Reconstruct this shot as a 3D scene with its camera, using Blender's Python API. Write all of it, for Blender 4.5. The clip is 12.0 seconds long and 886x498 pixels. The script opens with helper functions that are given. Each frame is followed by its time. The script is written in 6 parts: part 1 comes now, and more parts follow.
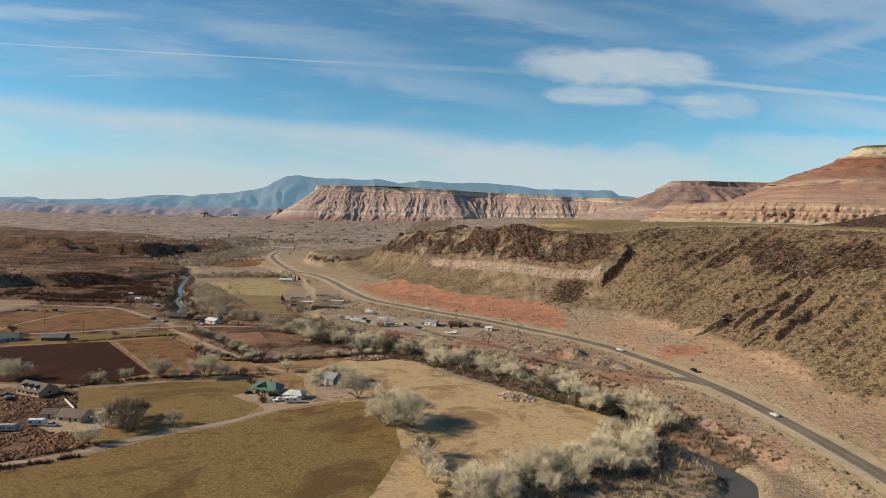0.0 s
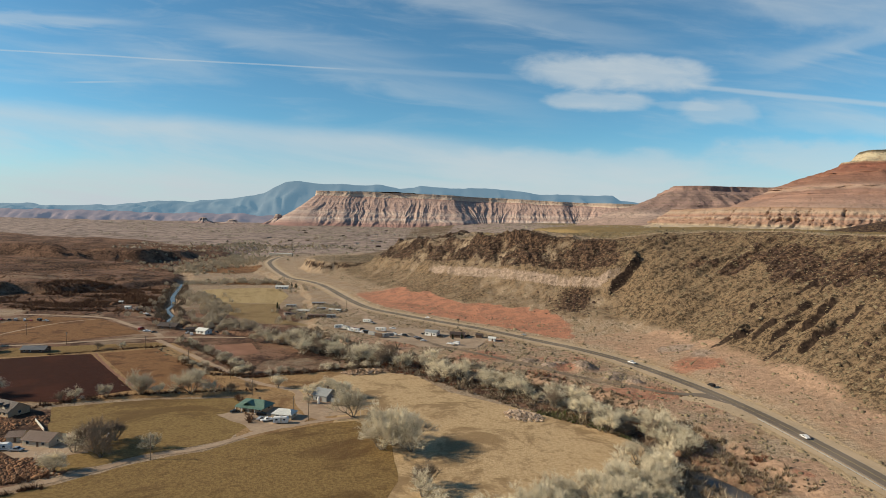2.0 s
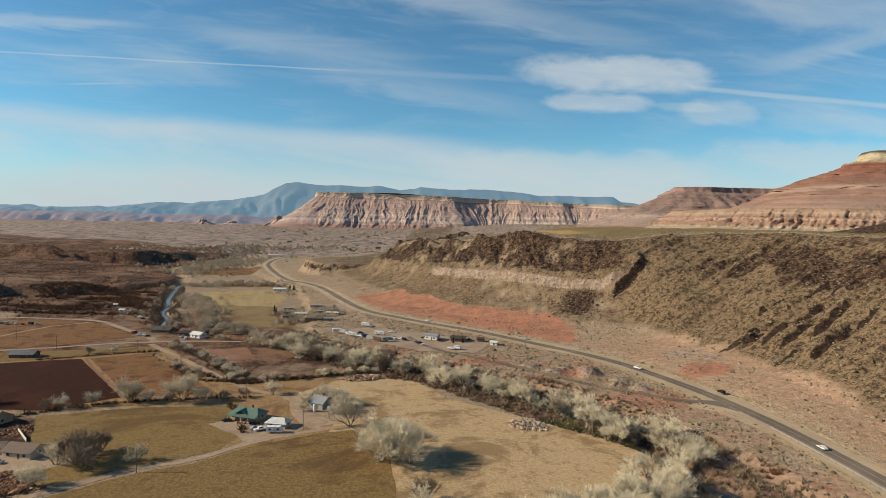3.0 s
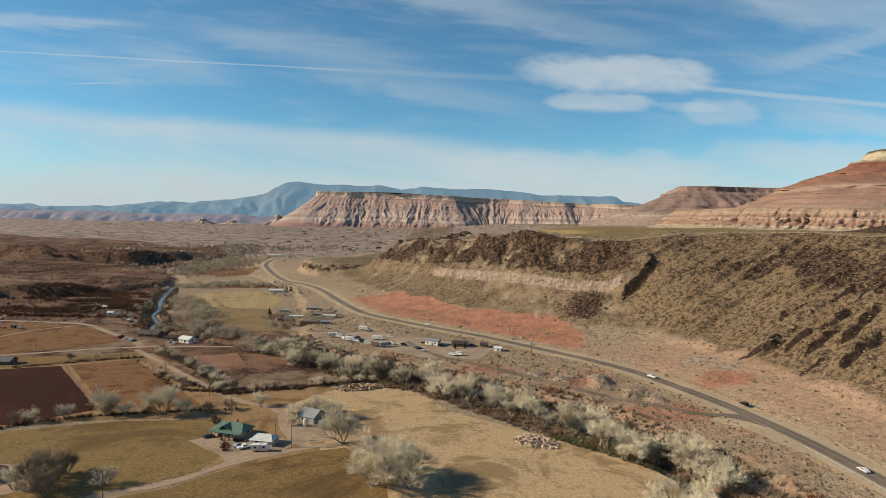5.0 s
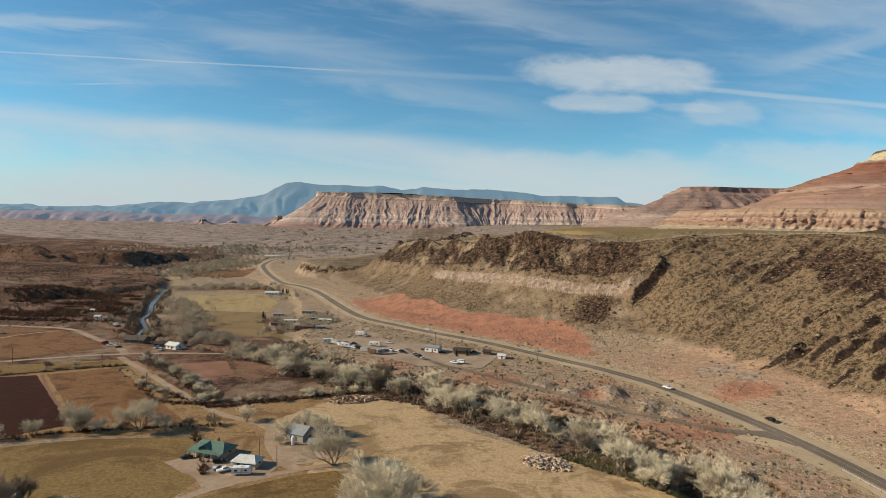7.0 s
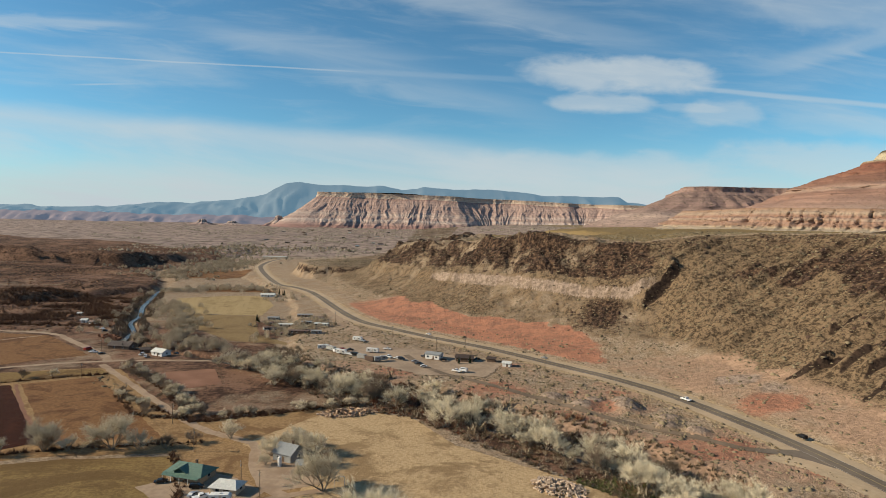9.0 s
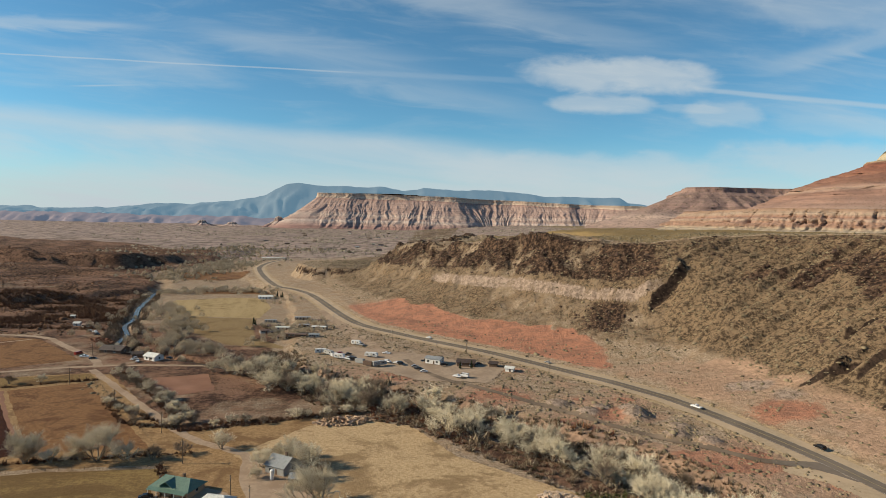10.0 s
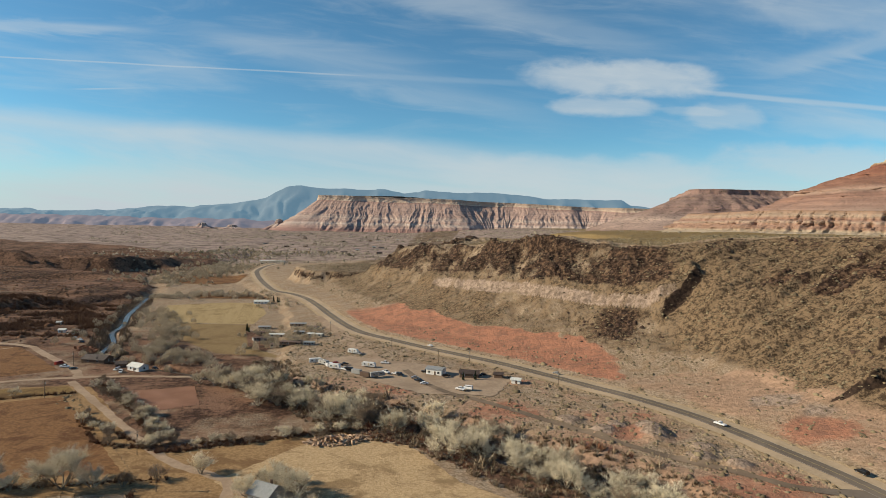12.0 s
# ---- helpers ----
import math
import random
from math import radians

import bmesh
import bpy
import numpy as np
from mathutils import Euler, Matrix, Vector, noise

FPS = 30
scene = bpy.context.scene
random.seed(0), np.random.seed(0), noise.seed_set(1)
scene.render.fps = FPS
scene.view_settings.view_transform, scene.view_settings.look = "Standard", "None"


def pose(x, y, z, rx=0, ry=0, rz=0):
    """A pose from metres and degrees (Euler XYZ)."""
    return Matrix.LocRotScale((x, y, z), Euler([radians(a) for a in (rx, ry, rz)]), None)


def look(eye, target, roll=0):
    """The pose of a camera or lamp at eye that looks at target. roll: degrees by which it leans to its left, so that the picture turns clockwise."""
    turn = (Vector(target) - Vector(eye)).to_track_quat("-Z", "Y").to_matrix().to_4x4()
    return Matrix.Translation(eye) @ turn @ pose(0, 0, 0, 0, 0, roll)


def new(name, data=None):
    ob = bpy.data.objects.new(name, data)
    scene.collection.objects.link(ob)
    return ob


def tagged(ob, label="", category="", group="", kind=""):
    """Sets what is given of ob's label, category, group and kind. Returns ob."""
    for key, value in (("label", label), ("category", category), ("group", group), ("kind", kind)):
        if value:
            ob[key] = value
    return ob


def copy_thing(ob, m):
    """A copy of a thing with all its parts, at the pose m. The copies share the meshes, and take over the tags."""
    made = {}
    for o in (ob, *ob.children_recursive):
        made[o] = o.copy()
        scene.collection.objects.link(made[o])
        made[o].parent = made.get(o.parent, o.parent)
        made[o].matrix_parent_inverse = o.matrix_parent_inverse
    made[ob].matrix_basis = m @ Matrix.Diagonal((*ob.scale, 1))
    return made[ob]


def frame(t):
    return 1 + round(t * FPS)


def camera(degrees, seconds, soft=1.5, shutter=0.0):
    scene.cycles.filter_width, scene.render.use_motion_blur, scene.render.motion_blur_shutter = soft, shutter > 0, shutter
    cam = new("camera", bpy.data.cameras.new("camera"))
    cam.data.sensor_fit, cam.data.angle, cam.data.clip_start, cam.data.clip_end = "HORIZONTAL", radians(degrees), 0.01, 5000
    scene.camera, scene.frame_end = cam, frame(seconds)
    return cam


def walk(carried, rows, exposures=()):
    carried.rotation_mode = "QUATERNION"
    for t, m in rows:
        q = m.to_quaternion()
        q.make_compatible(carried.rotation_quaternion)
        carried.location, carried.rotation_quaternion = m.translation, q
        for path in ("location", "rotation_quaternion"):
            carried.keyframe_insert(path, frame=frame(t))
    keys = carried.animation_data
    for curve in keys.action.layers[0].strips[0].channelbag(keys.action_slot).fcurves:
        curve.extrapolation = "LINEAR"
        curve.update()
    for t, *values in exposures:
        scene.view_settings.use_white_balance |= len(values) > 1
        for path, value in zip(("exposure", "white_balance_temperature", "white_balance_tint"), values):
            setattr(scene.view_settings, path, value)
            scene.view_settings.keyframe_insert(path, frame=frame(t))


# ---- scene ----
cam = camera(73.9, 12.0, soft=0.5)
METRES, EYE, TILT, LEAN, TURN = 132.7, 95.0, 0.0, 0.0, 0.0
ROWS = [
    (0.0, 0.0, 0.0, 0.0, 0.07, -3.34, -1.19),
    (0.5, -0.001, 0.0359, -0.0008, 0.06, -3.15, -1.17),
    (1.0, -0.0021, 0.0786, -0.0012, 0.08, -2.98, -1.16),
    (1.5, -0.0029, 0.1164, -0.0014, 0.1, -2.89, -1.14),
    (2.0, -0.0031, 0.1604, -0.0023, 0.11, -2.8, -1.13),
    (2.5, -0.0039, 0.1985, -0.0031, 0.1, -2.73, -1.12),
    (3.0, -0.0044, 0.2428, -0.0037, 0.12, -2.67, -1.11),
    (5.0, -0.0051, 0.4124, -0.0069, 0.24, -2.71, -1.13),
    (5.5, -0.0053, 0.4516, -0.0076, 0.26, -2.7, -1.14),
    (6.0, -0.0057, 0.4964, -0.0084, 0.28, -2.66, -1.15),
    (6.5, -0.0049, 0.5358, -0.0088, 0.31, -2.63, -1.15),
    (7.0, -0.0056, 0.5809, -0.0093, 0.33, -2.65, -1.17),
    (9.0, -0.0086, 0.7501, -0.0135, 0.43, -2.62, -1.17),
    (9.5, -0.0097, 0.7891, -0.0142, 0.44, -2.58, -1.15),
    (10.0, -0.0105, 0.834, -0.0151, 0.47, -2.53, -1.14),
    (10.5, -0.0108, 0.8728, -0.0162, 0.5, -2.48, -1.13),
    (11.0, -0.0116, 0.9163, -0.017, 0.53, -2.39, -1.11),
    (11.5, -0.013, 0.9562, -0.0182, 0.56, -2.33, -1.1),
    (12.0, -0.0142, 0.9996, -0.0181, 0.59, -2.28, -1.1),
]
walk(cam, [(t, pose(0, 0, EYE, TILT, LEAN, TURN) @ pose(METRES * x, METRES * y, METRES * z, 90 + pitch, roll, yaw)) for t, x, y, z, yaw, pitch, roll in ROWS])

# ---- world, sun ----
SUN_ELEV, SUN_AZ = radians(27), math.atan2(-1.0, -0.06)   # azimuth from +y towards +x of the place the sun stands in


class Nodes:
    """Short notation for shader node trees."""

    def __init__(self, tree):
        self.t = tree

    def add(self, kind, **props):
        n = self.t.nodes.new(kind)
        for k, v in props.items():
            setattr(n, k, v)
        return n

    def put(self, socket, v):
        if isinstance(v, bpy.types.NodeSocket):
            self.t.links.new(v, socket)
        elif v is not None:
            socket.default_value = v

    def m(self, op, a, b=None, c=None, clamp=False):
        n = self.add("ShaderNodeMath", operation=op, use_clamp=clamp)
        for s, v in zip(n.inputs, (a, b, c)):
            self.put(s, v)
        return n.outputs[0]

    def step(self, lo, hi, v):
        n = self.add("ShaderNodeMapRange", interpolation_type="SMOOTHSTEP", clamp=True)
        self.put(n.inputs[0], v)
        self.put(n.inputs[1], lo)
        self.put(n.inputs[2], hi)
        return n.outputs[0]

    def xyz(self, x, y, z=0.0):
        n = self.add("ShaderNodeCombineXYZ")
        for s, v in zip(n.inputs, (x, y, z)):
            self.put(s, v)
        return n.outputs[0]

    def split(self, v):
        n = self.add("ShaderNodeSeparateXYZ")
        self.put(n.inputs[0], v)
        return n.outputs

    def noise(self, vec, scale, detail=4.0, rough=0.55, distort=0.0):
        n = self.add("ShaderNodeTexNoise")
        self.put(n.inputs["Vector"], vec)
        n.inputs["Scale"].default_value = scale
        n.inputs["Detail"].default_value = detail
        n.inputs["Roughness"].default_value = rough
        n.inputs["Distortion"].default_value = distort
        return n.outputs[0]

    def mix(self, f, a, b):
        n = self.add("ShaderNodeMix", data_type="RGBA")
        self.put(n.inputs[0], f)
        for s, v in ((n.inputs[6], a), (n.inputs[7], b)):
            self.put(s, (*v, 1.0) if isinstance(v, tuple) and len(v) == 3 else v)
        return n.outputs[2]

    def attr(self, name):
        return self.add("ShaderNodeAttribute", attribute_name=name).outputs["Fac"]


def make_world():
    world = bpy.data.worlds.new("sky")
    scene.world = world
    world.use_nodes = True
    world.node_tree.nodes.clear()
    n = Nodes(world.node_tree)
    sky = n.add("ShaderNodeTexSky", sky_type="NISHITA", sun_disc=False, sun_elevation=SUN_ELEV, sun_rotation=SUN_AZ)
    sky.altitude, sky.air_density, sky.dust_density, sky.ozone_density = 1100, AIR, DUST, OZONE
    x, y, z = n.split(n.add("ShaderNodeTexCoord").outputs["Generated"])
    depth = n.m("MAXIMUM", n.m("ABSOLUTE", y), 0.12)
    u, v = n.m("DIVIDE", x, depth), n.m("DIVIDE", z, depth)
    # v along the drift of the high cloud, which sinks to the right
    vr = n.m("ADD", v, n.m("MULTIPLY", u, 0.085))
    wisp = n.noise(n.xyz(n.m("MULTIPLY", u, 1.6), n.m("MULTIPLY", vr, 13.0), 0.3), 1.0, 6.0, 0.6, 0.5)
    fine = n.noise(n.xyz(n.m("MULTIPLY", u, 5.0), n.m("MULTIPLY", vr, 30.0), 4.0), 1.0, 5.0, 0.6, 0.8)
    soft = n.noise(n.xyz(n.m("MULTIPLY", u, 3.0), n.m("MULTIPLY", v, 7.0), 9.0), 1.0, 5.0, 0.55, 0.4)
    lump = n.noise(n.xyz(n.m("MULTIPLY", u, 16.0), n.m("MULTIPLY", v, 38.0), 2.0), 1.0, 4.0, 0.55, 0.3)
    billow = n.noise(n.xyz(n.m("MULTIPLY", u, 9.0), n.m("MULTIPLY", v, 14.0), 6.0), 1.0, 6.0, 0.6, 0.2)
    wob = n.m("MULTIPLY", n.m("SUBTRACT", soft, 0.5), 0.05)

    def times(*vals):
        out = vals[0]
        for w in vals[1:]:
            out = n.m("MULTIPLY", out, w)
        return out

    def line(u0, v0, u1, v1, half, lo, hi, strength, wave=0.0):
        k = (v1 - v0) / (u1 - u0)
        d = n.m("SUBTRACT", n.m("SUBTRACT", v, v0), n.m("MULTIPLY", n.m("SUBTRACT", u, u0), k))
        if wave:
            d = n.m("ADD", d, n.m("MULTIPLY", n.m("SUBTRACT", fine, 0.5), wave))
        f = n.m("SUBTRACT", 1.0, n.step(half * 0.2, half, n.m("ABSOLUTE", d)))
        f = times(f, n.step(lo, lo + 0.06 + 3 * half, u), n.m("SUBTRACT", 1.0, n.step(hi - 0.1 - 3 * half, hi, u)))
        return n.m("MULTIPLY", f, strength)

    def puff(u0, v0, ru, rv, strength, power=1.0):
        du = n.m("DIVIDE", n.m("ADD", n.m("SUBTRACT", u, u0), n.m("MULTIPLY", wob, 1.8)), ru)
        dv = n.m("DIVIDE", n.m("ADD", n.m("SUBTRACT", v, v0), n.m("MULTIPLY", wob, 0.6)), rv)
        # rounded towards the upwind end, drawn out downwind, soft below
        du = n.m("ADD", du, n.m("MULTIPLY", dv, 0.12))
        dv = n.m("ADD", dv, n.m("MULTIPLY", n.m("SUBTRACT", billow, 0.5), 0.9))
        d = n.m("ADD", n.m("POWER", n.m("ABSOLUTE", du), 3.2), n.m("POWER", n.m("ABSOLUTE", dv), 2.0))
        d = n.m("ADD", d, n.m("MULTIPLY", n.m("SUBTRACT", lump, 0.5), 1.5))
        return times(n.m("SUBTRACT", 1.0, n.step(0.1, 1.25, d)), n.m("ADD", 0.62, n.m("MULTIPLY", fine, 0.75)), strength)

    layers = []
    # broad band of cirrus with a sharp upper edge, thinning to the right and below
    edge = n.m("ADD", n.m("SUBTRACT", n.m("SUBTRACT", BAND_V, n.m("MULTIPLY", u, BAND_K)), v), n.m("MULTIPLY", wob, 0.5))
    band = times(n.step(-0.006, 0.03, edge), n.m("SUBTRACT", 1.0, n.step(0.012, 0.085, edge)),
                 n.m("SUBTRACT", 1.0, n.step(-0.15, 0.3, u)), n.m("ADD", 0.45, n.m("MULTIPLY", wisp, 0.9)))
    layers.append(n.m("MULTIPLY", band, 0.62))
    under = times(n.step(0.0, 0.05, edge), n.m("SUBTRACT", 1.0, n.step(0.06, 0.2, edge)), n.step(0.35, 0.7, wisp))
    layers.append(n.m("MULTIPLY", under, 0.42))
    # thin veils over the whole sky
    veil = times(n.step(0.47, 0.75, wisp), n.step(0.05, 0.12, v), n.m("SUBTRACT", 1.0, n.step(0.5, 1.2, v)))
    layers.append(n.m("MULTIPLY", veil, 0.26))
    layers.append(n.m("MULTIPLY", times(n.step(0.45, 0.8, fine), n.step(0.1, 0.2, v)), 0.16))
    for args in CONTRAILS:
        layers.append(line(*args))
    for args in PUFFS:
        layers.append(puff(*args))
    # pale low cloud towards the horizon
    low = times(n.m("SUBTRACT", 1.0, n.step(0.0, 0.15, n.m("ADD", v, n.m("MULTIPLY", wob, 0.9)))), n.m("ADD", 0.42, n.m("MULTIPLY", wisp, 0.75)))
    clear = None
    for f in layers:
        g = n.m("SUBTRACT", 1.0, f, clamp=True)
        clear = g if clear is None else n.m("MULTIPLY", clear, g)
    cloud = n.m("SUBTRACT", 1.0, clear)
    tint = n.add("ShaderNodeMix", data_type="RGBA", blend_type="MULTIPLY")
    tint.inputs[0].default_value = 1.0
    n.put(tint.inputs[6], sky.outputs[0])
    tint.inputs[7].default_value = (*TINT, 1)
    colour = n.mix(cloud, n.mix(n.m("MULTIPLY", low, 1.35, clamp=True), tint.outputs[2], HAZE), CLOUD)
    bg = n.add("ShaderNodeBackground")
    n.put(bg.inputs[0], colour)
    bg.inputs[1].default_value = SKY
    n.put(n.add("ShaderNodeOutputWorld").inputs[0], bg.outputs[0])


AIR, DUST, OZONE = 1.0, 0.1, 2.0
TINT = (0.64, 1.06, 1.12)
SKY = 0.078
CLOUD = (5.7, 6.25, 6.45)
HAZE = (5.2, 5.85, 6.2)
BAND_V, BAND_K = 0.145, 0.062
# u0, v0, u1, v1, half width, from, to, strength, waviness
CONTRAILS = [(-0.755, 0.270, -0.184, 0.250, 0.0019, -0.95, -0.12, 0.36, 0.004), (-0.184, 0.250, 0.138, 0.239, 0.007, -0.25, 0.2, 0.12, 0.01),
             (0.432, 0.2306, 0.733, 0.2082, 0.006, 0.38, 1.0, 0.38, 0.006), (-0.627, 0.219, -0.565, 0.221, 0.0022, -0.66, -0.5, 0.35, 0.0),
             (0.506, 0.2656, 0.727, 0.3228, 0.022, 0.48, 1.1, 0.26, 0.03), (-0.754, 0.323, -0.526, 0.318, 0.014, -0.95, -0.47, 0.32, 0.03),
             (-0.234, 0.268, 0.06, 0.20, 0.034, -0.45, 0.25, 0.14, 0.06), (0.0, 0.372, 0.265, 0.31, 0.036, -0.2, 0.42, 0.19, 0.06), (-0.36, 0.302, -0.02, 0.262, 0.03, -0.5, 0.02, 0.16, 0.07)]
# u, v, half width, half height, strength
PUFFS = [(0.288, 0.253, 0.165, 0.034, 0.66), (0.255, 0.2045, 0.095, 0.017, 0.5), (0.40, 0.198, 0.06, 0.008, 0.25), (0.455, 0.1885, 0.072, 0.024, 0.38),
         (0.66, 0.370, 0.20, 0.05, 0.30), (0.22, 0.092, 0.27, 0.036, 0.45), (0.72, 0.115, 0.3, 0.035, 0.45), (0.68, 0.175, 0.16, 0.02, 0.2)]
make_world()

sun = new("sun", bpy.data.lights.new("sun", "SUN"))
sun.data.energy, sun.data.angle, sun.data.color = 5.0, radians(0.55), (1.0, 0.85, 0.615)
sun_way = Vector((math.sin(SUN_AZ) * math.cos(SUN_ELEV), math.cos(SUN_AZ) * math.cos(SUN_ELEV), math.sin(SUN_ELEV)))
sun.matrix_world = look(sun_way * 900, (0, 0, 0))
scene.view_settings.exposure = 0.4

# ---- materials ----


def material(name, a, b, scale=1.0, rough=0.9, bump=0.3, c=None, coarse=0.05, grain=8.0, metal=0.0, vary=0.0, spec=0.2):
    """Two colours mixed by noise at one size, a third by noise at a coarser size, fine relief; vary: difference between objects."""
    mt = bpy.data.materials.new(name)
    mt.use_nodes = True
    n = Nodes(mt.node_tree)
    bsdf = mt.node_tree.nodes["Principled BSDF"]
    vec = n.add("ShaderNodeTexCoord").outputs["Object"]
    f = n.noise(vec, scale, 5.0, 0.6)
    col = n.mix(n.step(0.3, 0.7, f), a, b)
    if c:
        col = n.mix(n.step(0.42, 0.68, n.noise(vec, coarse, 4.0, 0.6)), col, c)
    if vary:
        rnd = n.add("ShaderNodeObjectInfo").outputs["Random"]
        hsv = n.add("ShaderNodeHueSaturation")
        n.put(hsv.inputs["Value"], n.m("ADD", 1.0 - vary, n.m("MULTIPLY", rnd, 2 * vary)))
        n.put(hsv.inputs["Color"], col)
        col = hsv.outputs[0]
    n.put(bsdf.inputs["Base Color"], col)
    bsdf.inputs["Roughness"].default_value = rough
    bsdf.inputs["Metallic"].default_value = metal
    bsdf.inputs["Specular IOR Level"].default_value = spec
    if bump:
        bp = n.add("ShaderNodeBump")
        bp.inputs["Strength"].default_value = bump
        bp.inputs["Distance"].default_value = 0.3 / max(grain, 0.01)
        n.put(bp.inputs["Height"], n.noise(vec, grain, 3.0, 0.6))
        n.put(bsdf.inputs["Normal"], bp.outputs[0])
    return mt


def ground_material():
    """Desert soil, with basalt rubble, red clay, pale marl and dark scrub land where the ground's attributes say."""
    mt = bpy.data.materials.new("desert_ground")
    mt.use_nodes = True
    n = Nodes(mt.node_tree)
    bsdf = mt.node_tree.nodes["Principled BSDF"]
    vec = n.add("ShaderNodeNewGeometry").outputs["Position"]
    n1, n2, n3 = n.noise(vec, 0.9, 5.0, 0.65), n.noise(vec, 0.09, 5.0, 0.6), n.noise(vec, 0.012, 5.0, 0.6)
    n4, n5 = n.noise(vec, 0.32, 5.0, 0.7), n.noise(vec, 0.03, 6.0, 0.7)
    soil = n.mix(n.step(0.38, 0.62, n1), (0.365, 0.282, 0.203), (0.225, 0.168, 0.117))
    soil = n.mix(n.m("MULTIPLY", n.step(0.4, 0.65, n2), 0.7), soil, (0.25, 0.165, 0.10))
    soil = n.mix(n.m("MULTIPLY", n.step(0.52, 0.62, n4), 0.6), soil, (0.14, 0.10, 0.056))

    def lay(col, name, a, b, noise_by, lo=0.35, hi=0.65, ragged=0.5):
        f = n.m("ADD", n.attr(name), n.m("MULTIPLY", n.m("SUBTRACT", n2, 0.5), ragged))
        f = n.m("ADD", f, n.m("MULTIPLY", n.m("SUBTRACT", n1, 0.5), ragged * 0.6))
        return n.mix(n.step(0.3, 0.7, f), col, n.mix(n.step(lo, hi, noise_by), a, b))

    high = n.m("ADD", n.m("MULTIPLY", n4, 0.4), n.m("MULTIPLY", n5, 0.6))
    col = lay(soil, "upland", (0.05, 0.027, 0.018), (0.20, 0.115, 0.075), high, 0.42, 0.58)
    col = lay(col, "flat", (0.315, 0.24, 0.205), (0.14, 0.107, 0.09), n5, 0.42, 0.62, ragged=0.3)
    col = lay(col, "slope", (0.048, 0.033, 0.021), (0.198, 0.138, 0.085), n.m("ADD", n.m("MULTIPLY", n4, 0.6), n.m("MULTIPLY", n1, 0.4)), 0.42, 0.56)
    col = lay(col, "olive", (0.15, 0.105, 0.05), (0.25, 0.175, 0.08), n4)
    col = lay(col, "pink", (0.37, 0.245, 0.168), (0.25, 0.165, 0.112), n4)
    col = lay(col, "red", (0.37, 0.172, 0.108), (0.24, 0.125, 0.085), n.m("ADD", n.m("MULTIPLY", n4, 0.5), n.m("MULTIPLY", n2, 0.5)), 0.42, 0.6, ragged=1.1)
    col = lay(col, "pale", (0.33, 0.25, 0.195), (0.175, 0.13, 0.10), n4, 0.4, 0.62, ragged=1.2)
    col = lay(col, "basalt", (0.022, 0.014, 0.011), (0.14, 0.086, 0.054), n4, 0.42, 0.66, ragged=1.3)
    # near-black drop faces of the ribs: gully shade put into the colour
    col = lay(col, "rib_shade", (0.02, 0.0135, 0.0105), (0.055, 0.036, 0.026), n4, 0.4, 0.65, ragged=0.35)
    col = lay(col, "sand", (0.40, 0.30, 0.19), (0.34, 0.25, 0.15), n2, ragged=0.3)
    n.put(bsdf.inputs["Base Color"], col)
    bsdf.inputs["Roughness"].default_value = 0.95
    bsdf.inputs["Specular IOR Level"].default_value = 0.1
    bp = n.add("ShaderNodeBump")
    bp.inputs["Strength"].default_value, bp.inputs["Distance"].default_value = 0.8, 0.6
    n.put(bp.inputs["Height"], n.m("ADD", n1, n.m("MULTIPLY", n4, 2.5)))
    n.put(bsdf.inputs["Normal"], bp.outputs[0])
    return mt


def strata_material(name, layers, talus, streak=0.5, shrubs=0.35):
    """Bedded rock: (height share, colour) from the foot up, bands wavering with noise, gully streaks down the slope."""
    mt = bpy.data.materials.new(name)
    mt.use_nodes = True
    n = Nodes(mt.node_tree)
    bsdf = mt.node_tree.nodes["Principled BSDF"]
    vec = n.add("ShaderNodeNewGeometry").outputs["Position"]
    x, y, z = n.split(vec)
    wav = n.noise(vec, 0.004, 4.0, 0.6)
    thin = n.noise(n.xyz(n.m("MULTIPLY", x, 0.002), n.m("MULTIPLY", y, 0.002), n.m("MULTIPLY", z, 0.11)), 1.0, 5.0, 0.65)
    grain = n.noise(vec, 0.06, 6.0, 0.65)
    h = n.m("ADD", n.attr("level"), n.m("MULTIPLY", n.m("SUBTRACT", wav, 0.5), 0.10))
    h = n.m("ADD", h, n.m("MULTIPLY", n.m("SUBTRACT", thin, 0.5), 0.03))
    ramp = n.add("ShaderNodeValToRGB")
    els = ramp.color_ramp.elements
    while len(els) < len(layers):
        els.new(0.5)
    for e, (p, c) in zip(els, layers):
        e.position, e.color = p, (*c, 1)
    n.put(ramp.inputs[0], h)
    col = n.mix(n.m("MULTIPLY", n.step(0.45, 0.7, grain), streak), ramp.outputs[0], talus)
    dots = n.step(0.60, 0.66, n.noise(vec, 0.16, 2.0, 0.5))
    col = n.mix(n.m("MULTIPLY", dots, shrubs), col, (0.06, 0.055, 0.035))
    hsv = n.add("ShaderNodeHueSaturation")
    n.put(hsv.inputs["Value"], n.m("ADD", 0.5, n.m("MULTIPLY", thin, 1.0)))
    n.put(hsv.inputs["Color"], col)
    n.put(bsdf.inputs["Base Color"], hsv.outputs[0])
    bsdf.inputs["Roughness"].default_value = 0.95
    bsdf.inputs["Specular IOR Level"].default_value = 0.05
    bp = n.add("ShaderNodeBump")
    bp.inputs["Strength"].default_value, bp.inputs["Distance"].default_value = 0.8, 6.0
    n.put(bp.inputs["Height"], n.m("ADD", grain, n.m("MULTIPLY", thin, 0.7)))
    n.put(bsdf.inputs["Normal"], bp.outputs[0])
    return mt


